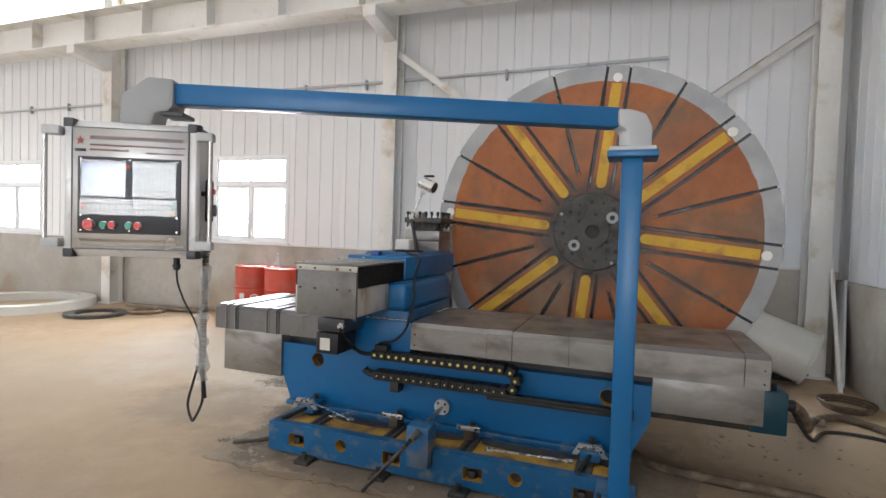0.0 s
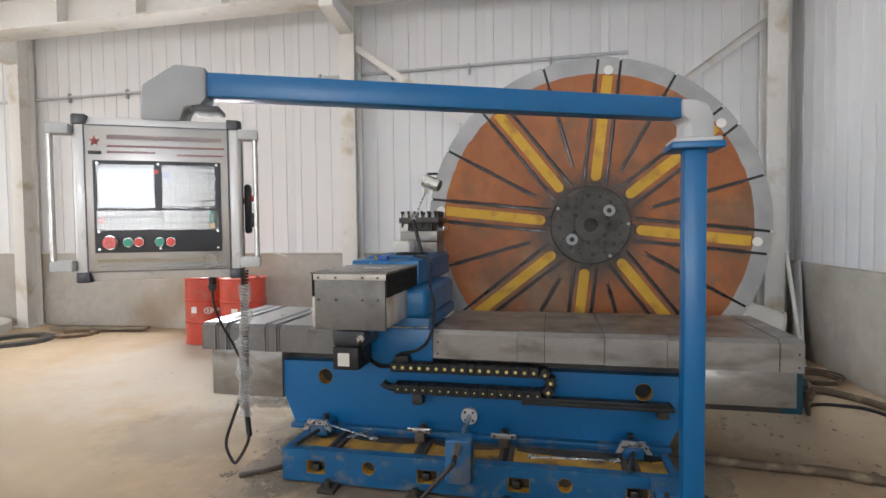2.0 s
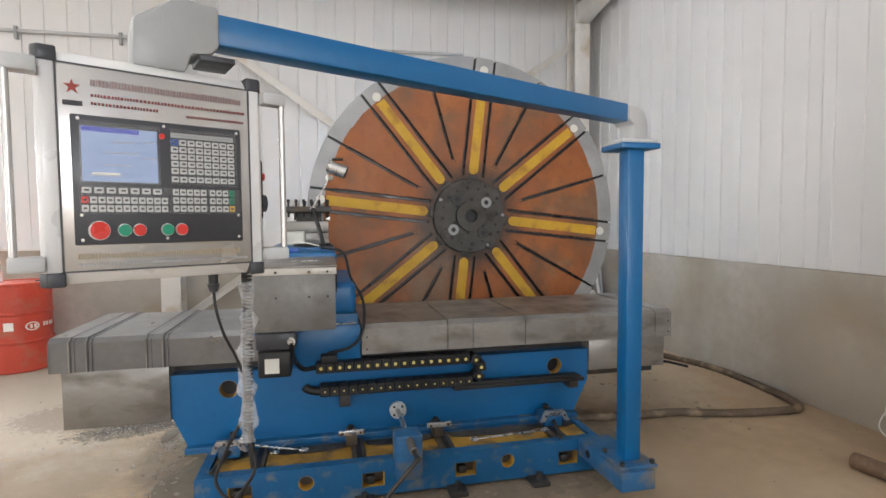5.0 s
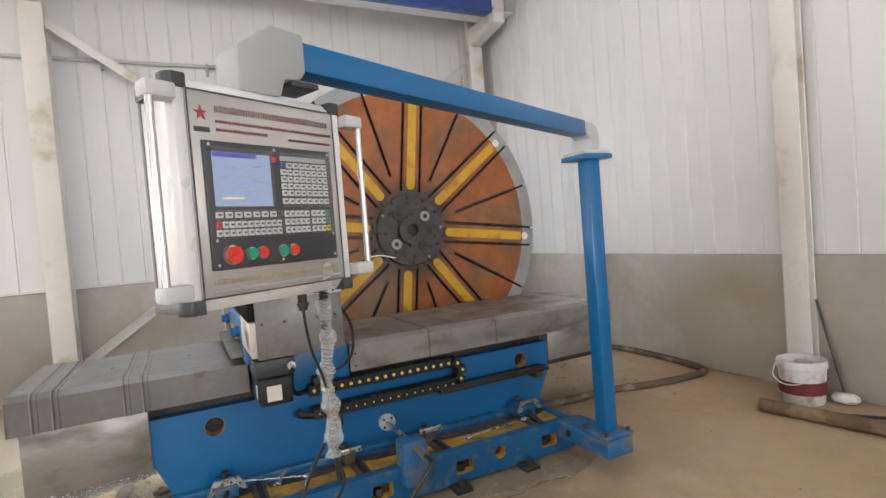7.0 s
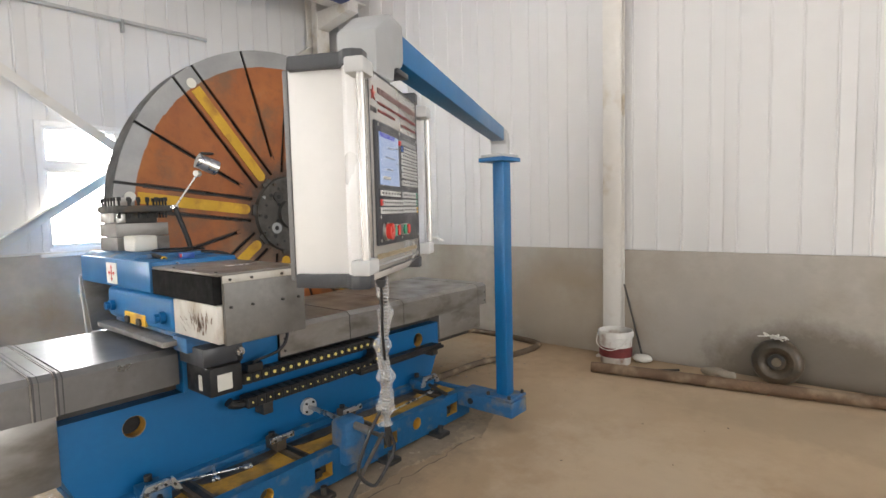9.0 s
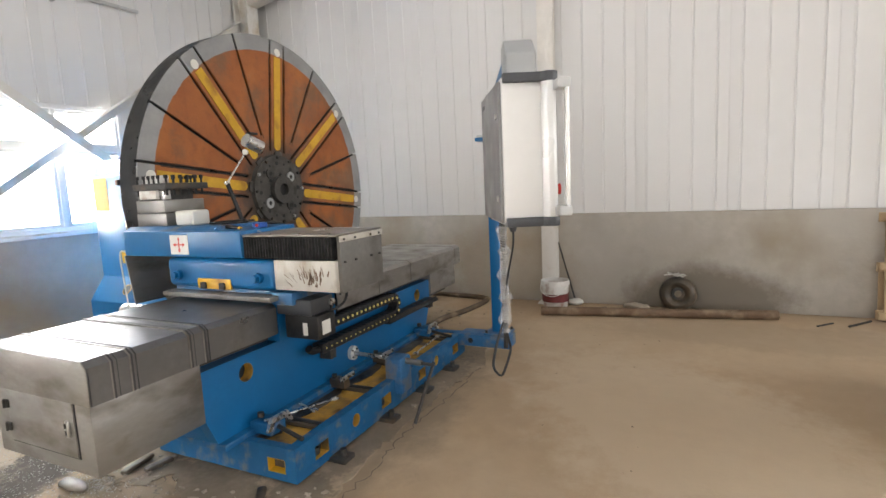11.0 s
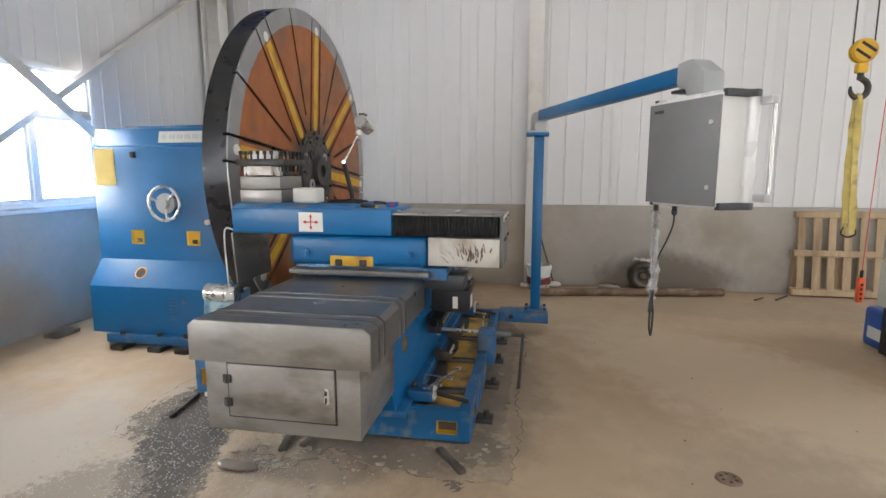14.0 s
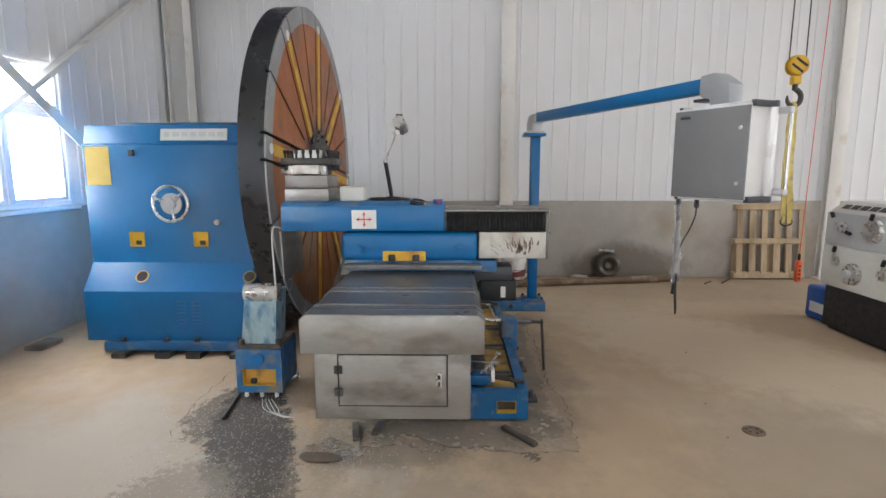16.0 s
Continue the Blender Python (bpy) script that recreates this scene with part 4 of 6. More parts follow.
# faceplate
PLATE_C = Vector((-0.02, 4.65, 1.49))
plate = thing("faceplate", PLATE_C, "huge round lathe faceplate with orange primer, yellow spokes and slots", "faceplate", m=Matrix.Translation(PLATE_C) @ Matrix.Rotation(radians(6.5), 4, "Y"))
R = 1.345
slots = []
for k in range(8):
    a = radians(45 * k + 90)
    for off in (-0.088, 0.088):
        slots.append((a + math.asin(off / R), a, off, 0.345))
    slots.append((a + radians(22.5), a + radians(22.5), 0.0, 0.5))
slots.sort()
outline = []
HW = 0.0105
for i, (rim, a, off, r_in) in enumerate(slots):
    d, s = Vector((math.cos(a), math.sin(a))), Vector((-math.sin(a), math.cos(a)))
    far = math.sqrt(R * R - off * off)
    for w, r in ((-HW, far), (-HW, r_in), (HW, r_in), (HW, far)):
        p = d * r + s * (off + w)
        outline.append((p.x, p.y))
    nxt = slots[(i + 1) % len(slots)][0] + (2 * math.pi if i == len(slots) - 1 else 0)
    for k in range(1, 6):
        t = rim + (nxt - rim) * k / 6
        outline.append((R * math.cos(t), R * math.sin(t)))
part("slotted_body", prism(outline, "y", 0.0135, 0.04), RIMM, plate, "dark oily slotted body")
part("slotted_face", prism(outline, "y", 0.0, 0.013), PLATEM, plate, "orange primed face inside a bare steel rim")
part("back_disc", cyl((0, 0.04, 0), (0, 0.19, 0), R - 0.002, seg=128), RIMM, plate, "dark oily rim")
for k in range(8):
    a = radians(45 * k)
    n = 8
    pts2 = [(0.04 * math.cos(t), 0.40 - 0.04 * math.sin(t)) for t in (math.pi * j / n for j in range(n + 1))]
    pts2 = [(-u, v) for u, v in pts2] + [(0.04, 1.2), (-0.04, 1.2)]
    bm = prism(pts2, "y", -0.004, 0.002)
    bm.transform(Matrix.Rotation(a, 4, "Y"))
    part("yellow_spoke", bm, SPOKEY, plate, "yellow painted spoke")
    # pale discs paint the brightness seen through the rim's clamp holes
    c = Matrix.Rotation(a, 4, "Y") @ Vector((0, 0, 1.245))
    part("pale_hole_disc", cyl((c.x, -0.0045, c.z), (c.x, 0.003, c.z), 0.036, seg=20), PAPER, plate, "pale disc in place of light seen through a clamp hole")
random.seed(8)
bm = B()
for rim, a, off, r_in in slots:
    d, sd = Vector((math.cos(a), 0, math.sin(a))), Vector((-math.sin(a), 0, math.cos(a)))
    for side in (-1, 1):
        u0 = off + side * (HW + 0.0005)
        prev = None
        for k in range(13):
            r = r_in - 0.03 + (1.2 - r_in) * k / 12
            row = [bm.verts.new(d * r + sd * u + Vector((0, -0.0012, 0))) for u in (u0, u0 + side * random.uniform(0.002, 0.009))]
            if prev:
                bm.faces.new((prev[0], prev[1], row[1], row[0]))
            prev = row
part("slot_grime", bm, DARKRUST, plate, "dark grime along the slot edges", "stuff")
hub = part("hub", cyl((0, -0.035, 0), (0, 0.0, 0), 0.31, 0.32, 64), HUBM, plate, "dark oily cast hub")
bm = B()
add_ring(bm, (0, 0), 0.055, 0.125, "y", -0.085, -0.034, 40)
part("spindle_nose", bm, HUBM, hub, "worn spindle nose")
part("bore", cyl((0, -0.05, 0), (0, -0.04, 0), 0.056, seg=24), BLACK, hub)
for k in range(4):
    a = radians(45 + 90 * k)
    x, z = 0.185 * math.cos(a), 0.185 * math.sin(a)
    bm = B()
    add_ring(bm, (x, z), 0.02, 0.046, "y", -0.045, -0.034, 24)
    part("bolt_collar", bm, GREYP if k % 2 == 0 else CAST, hub)
    part("bolt", cyl((x, -0.041, z), (x, -0.034, z), 0.024, seg=12), BLACK, hub)
for k in range(12):
    a = radians(30 * k + 8)
    x, z = 0.29 * math.cos(a), 0.29 * math.sin(a)
    bm = hexagon(B(), (x, -0.035, z), (0, -1, 0), 0.014, 0.018)
    part("nut", bm, GREYP if k % 5 == 0 else CAST, hub)
for k in range(16):
    a = radians(22.5 * k + 11)
    x, z = 0.24 * math.cos(a), 0.24 * math.sin(a)
    part("tapped_hole", cyl((x, -0.0368, z), (x, -0.034, z), 0.011 if k % 2 else 0.017, seg=12), BLACK, hub)
for k in range(8):
    a = radians(45 * k)
    bm = prism([(-0.05, 0.3), (-0.04, 0.345), (0.04, 0.345), (0.05, 0.3)], "y", -0.02, -0.001, 0.004)
    bm.transform(Matrix.Rotation(a, 4, "Y"))
    part("hub_lug", bm, HUBM, hub)
for k in range(6):
    a = radians(60 * k + 30)
    x, z = 0.14 * math.cos(a), 0.14 * math.sin(a)
    part("tapped_hole", cyl((x, -0.037, z), (x, -0.034, z), 0.016, seg=14), BLACK, hub)
part("spindle", cyl((0, 0.19, 0), (0, 0.42, 0), 0.3, seg=48), CAST, plate)

head = thing("headstock", (0, 5.75, 0.03), "big blue lathe headstock with handwheel and yellow pockets", "headstock")
prof = [(-0.75, 0.117), (-0.75, 0.524), (-0.6, 0.737), (-0.6, 1.69), (-0.575, 1.7), (-0.54, 1.846), (0.5, 1.846), (0.56, 1.69), (0.56, 0.737), (0.7, 0.524), (0.7, 0.117)]
part("casing", prism(prof, "y", 5.06, 6.41, 0.006), BLUE, head)
part("top_cover", box((-0.5, 5.15, 1.846), (0.46, 6.15, 1.87), 0.006), DUSTBLUE, head)
part("plinth", box((-0.79, 5.0, 0.045), (0.7, 6.25, 0.117), 0.006), DUSTBLUE, head)
part("front_boss", cyl((-0.02, 4.84, 1.49), (-0.02, 5.06, 1.49), 0.42, seg=48), BLUE, head)
part("warning_label", box((-0.6035, 6.19, 1.37), (-0.601, 6.385, 1.675), 0), YPAPER, head, "faded yellow warning sheet")
npl = box((-0.003, -0.27, -0.048), (0.0, 0.27, 0.048), 0)
npl.transform(Matrix.Translation((-0.5615, 5.51, 1.77)) @ Matrix.Rotation(radians(14), 4, "Y"))
np_ = part("name_plate", npl, CREAM, head, "cream name plate with worn print")
bm = B()
for k, (a, c) in enumerate(((0.2, 0.24), (0.12, 0.17), (0.05, 0.1), (-0.02, 0.03), (-0.1, -0.04), (-0.17, -0.12), (-0.24, -0.19))):
    add_box(bm, (-0.005, a, -0.018), (-0.003, c, 0.02))
bm.transform(Matrix.Translation((-0.5615, 5.51, 1.77)) @ Matrix.Rotation(radians(14), 4, "Y"))
part("print", bm, LGREYP, np_)
for y in (6.017, 5.49):
    bm = B()
    for a, c in (((y - 0.06, 0.87), (y - 0.05, 0.99)), ((y + 0.05, 0.87), (y + 0.06, 0.99)), ((y - 0.05, 0.87), (y + 0.05, 0.88)), ((y - 0.05, 0.98), (y + 0.05, 0.99))):
        add_box(bm, (-0.61, a[0], a[1]), (-0.599, c[0], c[1]))
    add_box(bm, (-0.603, y - 0.05, 0.88), (-0.6005, y + 0.05, 0.98))
    pk = part("pocket", bm, YELLOW, head, "yellow painted bolt pocket")
    part("pocket_nut", box((-0.612, y - 0.035, 0.885), (-0.602, y + 0.01, 0.92), 0.004), CAST, pk)
for y in (5.96, 5.08):
    bm = B()
    add_ring(bm, (0, 0), 0.045, 0.052, "z", -0.004, 0.006, 24)
    mm = Matrix.Translation((-0.674, y, 0.632)) @ Matrix.Rotation(radians(-54.8), 4, "Y")
    bm.transform(mm)
    part("lift_hole_rim", bm, DIRTYYELLOW, head)
    bm = cyl((0, 0, -0.002), (0, 0, 0.004), 0.046)
    bm.transform(mm)
    part("lift_hole", bm, BLACK, head)
hw = B()
bmesh.ops.create_circle(hw, segments=8, radius=0.013, matrix=Matrix.Translation((0.14, 0, 0)) @ Matrix.Rotation(math.pi / 2, 4, "X"))
bmesh.ops.spin(hw, geom=hw.verts[:] + hw.edges[:], cent=(0, 0, 0), axis=(0, 0, 1), angle=2 * math.pi, steps=40, use_duplicate=False)
bmesh.ops.remove_doubles(hw, verts=hw.verts[:], dist=0.0005)
mm = Matrix.Translation((-0.7, 5.67, 1.225)) @ Matrix.Rotation(radians(90), 4, "Y")
hw.transform(mm)
wheel = part("handwheel", hw, BRIGHT, head, "chromed three-spoke handwheel")
part("wheel_hub", cyl((-0.73, 5.67, 1.225), (-0.6, 5.67, 1.225), 0.045), LGREYP, wheel)
part("wheel_disc", cyl((-0.69, 5.67, 1.225), (-0.675, 5.67, 1.225), 0.085), LGREYP, wheel)
for k in range(3):
    a = radians(120 * k + 20)
    part("spoke", tube([(-0.69, 5.67, 1.225), (-0.7, 5.67 + 0.14 * math.cos(a), 1.225 + 0.14 * math.sin(a))], 0.013, 8), BRIGHT, wheel)
part("grease_nipple", cyl((-0.63, 5.343, 1.07), (-0.598, 5.343, 1.07), 0.022), PAPER, head)
part("lug", box((-0.63, 5.98, 1.6), (-0.6, 6.02, 1.65), 0.004), BLACK, head)
part("oil_level_tube", cyl((-0.3, 5.25, 1.87), (-0.3, 5.25, 1.95), 0.012), CREAM, head)
for y in (5.62, 5.5):
    for k in range(7):
        part("louvre", box((-0.756, y - 0.035, 0.25 + 0.03 * k), (-0.749, y + 0.035, 0.262 + 0.03 * k), 0.002, 1), DUSTBLUE, head)
for y in (6.1, 5.75, 5.5, 5.15):
    bm = box((-0.86, y - 0.06, 0.0), (-0.7, y + 0.06, 0.045), 0.006)
    hexagon(bm, (-0.77, y, 0.117), (0, 0, 1), 0.025, 0.03)
    part("levelling_foot", bm, CAST, head)

steady = thing("roller_support", (-1.4, 4.7, 0), "chipped blue pedestal with a steel support roller", "support")
part("pedestal", box((-1.5, 4.56, 0.04), (-1.2, 4.84, 0.33), 0.008), DUSTBLUE, steady)
opening = square_hole(4.59, 0.085, 4.81, 0.2)
part("front_plate", holed([(4.55, 0.04), (4.85, 0.04), (4.85, 0.33), (4.55, 0.33)], [opening], "x", -1.56, -1.501), DUSTBLUE, steady, "blue front plate with an open pocket", smooth=0)
part("pocket_wall", add_liner(B(), opening, "x", -1.557, -1.503), YELLOW, steady, "yellow painted pocket wall")
part("pocket_back", box((-1.508, 4.592, 0.087), (-1.502, 4.808, 0.198), 0), DIRTYYELLOW, steady)
part("pocket_bolt", box((-1.54, 4.73, 0.09), (-1.51, 4.77, 0.125), 0.008), CAST, steady)
part("top_plate", box((-1.54, 4.56, 0.331), (-1.22, 4.84, 0.352), 0.004), GREASE, steady, "oily dark top plate")
for y in (4.6, 4.7, 4.8):
    part("foot", cyl((-1.53, y, 0), (-1.53, y, 0.04), 0.014, seg=10), CANEWHITE, steady)
for y in (4.6, 4.8):
    part("foot", cyl((-1.24, y, 0), (-1.24, y, 0.04), 0.014, seg=10), CANEWHITE, steady)
part("bracket", prism([(4.6, 0.353), (4.83, 0.353), (4.8, 0.62), (4.79, 0.7), (4.76, 0.7), (4.76, 0.64), (4.62, 0.64), (4.62, 0.7), (4.58, 0.7)], "x", -1.5, -1.3, 0.005), CHIPBLUE, steady, "blue bracket with flaking paint")
part("roller", cyl((-1.45, 4.575, 0.69), (-1.45, 4.8, 0.69), 0.06), BRIGHT, steady, "polished steel roller")
part("knob", cyl((-1.58, 4.7, 0.27), (-1.56, 4.7, 0.27), 0.042, seg=20), BLUE, steady)
for y in (4.58, 4.82):
    part("bolt", hexagon(B(), (-1.515, y, 0.352), (0, 0, 1), 0.018, 0.035), CAST, steady)

# base frame under the bed
base = thing("base_frame", (-0.8, 3.2, 0.0), "blue cast base frame with yellow oily pans and grooved rails", "machine base")
FY = 2.985
POCKETS = [-1.66, -1.0, -0.5, 0.1]
ROUNDS = [-1.34, -0.26]
rects = [square_hole(x - 0.058, 0.068, x + 0.058, 0.145) for x in POCKETS]
rounds = [round_hole(x, 0.125, 0.039) for x in ROUNDS]
part("front_rail", holed([(-1.868, 0.02), (-1.868, 0.2), (-1.75, 0.205), (0.3, 0.205), (0.3, 0.02)], rects + rounds, "y", FY, FY + 0.06), BASEBLUE, base, "blue front rail with bolt pockets and round holes", smooth=0)
for loop in rects + rounds:
    part("pocket_wall", add_liner(B(), loop, "y", FY + 0.003, FY + 0.058), DIRTYYELLOW, base, "yellow painted pocket wall")
# one dark strip closes all the rail pockets from behind
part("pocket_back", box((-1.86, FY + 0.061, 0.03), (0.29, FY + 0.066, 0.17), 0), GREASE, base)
for x in POCKETS:
    part("pocket_bolt", box((x - 0.035, FY + 0.02, 0.07), (x + 0.01, FY + 0.06, 0.115), 0.01), CAST, base)
endhole = square_hole(3.04, 0.06, 3.17, 0.135)
part("end_rail", holed([(FY + 0.061, 0.02), (4.0, 0.02), (4.0, 0.19), (FY + 0.061, 0.2)], [[(max(u, FY + 0.07), v) for u, v in endhole]], "x", -1.868, -1.82), BASEBLUE, base, smooth=0)
part("pocket_wall", add_liner(B(), [(max(u, FY + 0.07), v) for u, v in endhole], "x", -1.869, -1.822), YELLOW, base)
# dark plate closing the end pocket from behind
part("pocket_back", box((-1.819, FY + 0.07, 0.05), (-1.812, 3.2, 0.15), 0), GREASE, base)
part("end_rail", box((0.27, FY + 0.062, 0.02), (0.31, 4.0, 0.2), 0.006), DUSTBLUE, base)
part("inner_ledge", box((-1.84, 3.3, 0.02), (0.29, 4.0, 0.188), 0.004), DUSTBLUE, base)
RIBS = [(-1.62, -1.55), (-1.1, -1.03), (-0.62, -0.54), (0.04, 0.13)]
for a, c in RIBS:
    rb = part("grooved_rail", box((a, FY + 0.067, 0.05), (c, 3.3, 0.2), 0.006), GREASE, base, "oily slotted rail")
    m_ = (a + c) / 2
    part("slot", box((m_ - 0.014, FY + 0.068, 0.19), (m_ + 0.014, 3.3, 0.204), 0.001), BLACK, rb)
px = [-1.815] + [v for r in RIBS for v in r] + [0.27]
for i in range(0, len(px), 2):
    part("pan", box((px[i] + 0.001, FY + 0.067, 0.08), (px[i + 1] - 0.001, 3.3, 0.182), 0.004), DIRTYYELLOW, base, "yellow pan smeared with oil")
    part("oil_smear", prism([(px[i] + 0.004, 3.299), (px[i] + 0.02, 3.24), (px[i] + 0.08, 3.22), ((px[i] + px[i + 1]) / 2, 3.205), (px[i + 1] - 0.06, 3.225), (px[i + 1] - 0.004, 3.25), (px[i + 1] - 0.004, 3.299)], "z", 0.183, 0.187), GREASE, base, "dark oil over the pan")
for x in (-1.56, -1.05, -0.56, -0.1):
    bm = box((x - 0.05, FY - 0.1, 0.0), (x + 0.05, FY + 0.02, 0.03), 0.005)
    add_cyl(bm, (x, FY - 0.06, 0.03), (x, FY - 0.06, 0.07), 0.018, seg=8)
    part("levelling_wedge", bm, CAST, base, "black levelling wedge")
# clamps along the bed foot
for x, w in ((-1.1, 0.072), (-0.6, 0.072)):
    c = part("stop_plate", box((x - w, 3.2, 0.262), (x + w, 3.215, 0.29), 0.003), BRIGHT, base, "bright steel stop plate")
    for s in (-0.05, 0.05):
        part("screw", cyl((x + s, 3.192, 0.276), (x + s, 3.2, 0.276), 0.007, seg=8), CAST, c)
    part("stop_block", box((x - 0.03, 3.215, 0.2), (x + 0.03, 3.33, 0.262), 0.004), GREASE, base)
    part("clamp_bolt", cyl((x, 3.31, 0.22), (x, 3.31, 0.28), 0.017, seg=12), CAST, base)
for x in (-1.74, 0.11):
    bm = prism([(-0.095, 0.24), (-0.06, 0.305), (0.06, 0.305), (0.095, 0.24), (0.065, 0.24), (0.045, 0.275), (-0.045, 0.275), (-0.065, 0.24)], "y", 3.18, 3.2)
    bm.transform(Matrix.Translation((x, 0, 0)))
    c = part("stop_plate", bm, BRIGHT, base, "bright bent stop plate")
    for s in (-0.06, -0.02, 0.02, 0.06):
        part("screw", cyl((x + s, 3.172, 0.288 - 0.012 * (abs(s) > 0.04)), (x + s, 3.18, 0.288 - 0.012 * (abs(s) > 0.04)), 0.006, seg=8), CAST, c)
    part("guide_block", box((x - 0.055, 3.2, 0.2), (x + 0.055, 3.35, 0.262), 0.006), BASEBLUE, base)
    part("clamp_bolt", cyl((x, 3.32, 0.27), (x, 3.32, 0.295), 0.018, seg=12), CAST, base)
    part("guide_rod", tube([(x, 3.2, 0.235), (x - 0.05, 3.0, 0.222)], 0.012, 10), CAST, base)

crank = thing("feed_shaft", (-0.83, 3.0, 0.21), "adjusting shaft with flange, bearing block and leaning handle rod", "shaft")
part("flange", cyl((-0.82, 3.34, 0.33), (-0.82, 3.366, 0.33), 0.05), LGREYP, crank)
for k in range(4):
    a = radians(45 + 90 * k)
    part("flange_screw", cyl((-0.82 + 0.034 * math.cos(a), 3.332, 0.33 + 0.034 * math.sin(a)), (-0.82 + 0.034 * math.cos(a), 3.342, 0.33 + 0.034 * math.sin(a)), 0.007, seg=8), BLACK, crank)
part("shaft", tube([(-0.82, 3.35, 0.33), (-0.815, 3.05, 0.318)], 0.014, 12), BRIGHT, crank)
part("bearing_block", box((-0.89, 2.93, 0.1), (-0.745, 3.06, 0.345), 0.02), DUSTBLUE, crank)
part("sleeve", tube([(-0.815, 2.95, 0.316), (-0.81, 2.82, 0.308)], 0.021, 12), DIMSTEEL, crank, "worn grey sleeve")
part("crank_rod", tube([(-0.81, 2.82, 0.308), (-0.808, 2.725, 0.303)], 0.012, 10), CAST, crank)
part("handle_rod", tube([(-0.795, 2.735, 0.318), (-1.06, 2.752, 0.012)], 0.011, 8), CAST, crank, "dark steel handle rod")

carrier = thing("cable_carrier", (-0.8, 3.28, 0.45), "black cable drag chain with yellow dots on a tray", "cable carrier")
zt, zb, rad = 0.638, 0.505, 0.066
path = [(-1.26 + 0.052 * k, zt) for k in range(17)]
xe = path[-1][0] + 0.03
path += [(xe + rad * math.cos(a), (zt + zb) / 2 + rad * math.sin(a)) for a in (radians(60), radians(10), radians(-40))]
path += [(xe - 0.01 - 0.052 * k, zb) for k in range(17)]
for i, (x, z) in enumerate(path):
    p, q = path[max(i - 1, 0)], path[min(i + 1, len(path) - 1)]
    a = math.atan2(q[1] - p[1], q[0] - p[0])
    bm = box((-0.0275, -0.045, -0.03), (0.0275, 0.045, 0.03), 0.006, 1)
    mm = Matrix.Translation((x, 3.29, z)) @ Matrix.Rotation(-a, 4, "Y")
    bm.transform(mm)
    lk = part("link", bm, BLACK, carrier)
    bm = cyl((0, -0.049, 0), (0, -0.044, 0), 0.0095 if i < 20 else 0.005, seg=10)
    bm.transform(mm)
    part("dot", bm, DOTS, lk, "pale yellow dot")
part("tray", box((-0.5, 3.235, 0.455), (0.33, 3.36, 0.478), 0.004), BLACK, carrier)
part("tray_lip", box((-0.5, 3.235, 0.478), (0.3, 3.242, 0.5), 0.002), BLACK, carrier)
part("chain_end", tube(smooth_line([(-1.2, 3.29, 0.503), (-1.28, 3.29, 0.5), (-1.33, 3.29, 0.512), (-1.35, 3.29, 0.53)]), 0.024, 10), BLACK, carrier)
for x in (-1.13, 0.28):
    part("tray_bracket", box((x - 0.03, 3.28, 0.4), (x + 0.03, 3.368, 0.475), 0.004), CAST, carrier)
part("feed_cable", tube(smooth_line([(-1.26, 3.29, 0.64), (-1.34, 3.25, 0.64), (-1.38, 3.2, 0.68), (-1.4, 3.1, 0.76), (-1.4, 3.05, 0.84)]), 0.013, 8), BLACK, carrier)
part("feed_cable", tube(smooth_line([(-1.2, 3.27, 0.66), (-1.22, 3.24, 0.72), (-1.1, 3.2, 0.76), (-1.03, 3.22, 0.84), (-1.02, 3.3, 1.0), (-1.08, 3.45, 1.12), (-1.12, 3.62, 1.26), (-1.25, 3.7, 1.29)]), 0.0085, 8), BLACK, carrier)
part("cable_clamp", box((-1.26, 3.24, 0.665), (-1.17, 3.31, 0.71), 0.008), BLACK, carrier)

# ---- the swinging control pendant ----
pend = thing("pendant_arm", (0.242, 2.6, 0.12), "blue square post and swing arm carrying the control box", "arm")
part("foot", box((0.16, 2.535, 0.12), (0.35, 2.985, 0.218), 0.008), DUSTBLUE, pend)
part("foot_plate", box((0.165, 2.55, 0.219), (0.37, 2.755, 0.238), 0.004), DUSTBLUE, pend)
for x in (0.185, 0.35):
    for y in (2.57, 2.735):
        bm = hexagon(B(), (x, y, 0.238), (0, 0, 1), 0.012, 0.02)
        part("bolt", bm, CAST, pend)
part("foot_hole", cyl((0.157, 2.87, 0.17), (0.161, 2.87, 0.17), 0.022, seg=16), BLACK, pend)
part("upright", box((0.226, 2.612, 0.238), (0.314, 2.7, 1.795), 0.008), BLUE, pend)
part("flange", box((0.166, 2.572, 1.795), (0.374, 2.768, 1.822), 0.004), BLUE, pend, "blue flange plate")
part("flange_cap", box((0.176, 2.582, 1.823), (0.364, 2.758, 1.842), 0.006), LGREYP, pend)
ARM_A = math.atan2(2.665 - 1.9, 0.272 + 1.53)
U = Vector((math.cos(ARM_A), math.sin(ARM_A), 0))
O = Vector((0.272, 2.665, 0))
AM = Matrix.Translation(O) @ Matrix.Rotation(ARM_A, 4, "Z")
LEN = (Vector((-1.53, 1.9, 0)) - O).length
bm = prism([(0.06, 1.842), (0.06, 1.93), (0.03, 1.985), (-0.03, 2.0), (-0.09, 2.0), (-0.09, 1.93), (-0.05, 1.91), (-0.05, 1.842)], "y", -0.055, 0.055, 0.012)
bm.transform(AM)
part("knuckle", bm, LGREYP, pend, "light grey cast knuckle")
bm = box((-LEN, -0.042, 0), (-0.085, 0.042, 0.085), 0.006)
for v in bm.verts:
    v.co.z += 1.923 + 0.017 * (-v.co.x - 0.085) / LEN
bm.transform(AM)
part("boom", bm, BLUE, pend, "blue square tube boom")
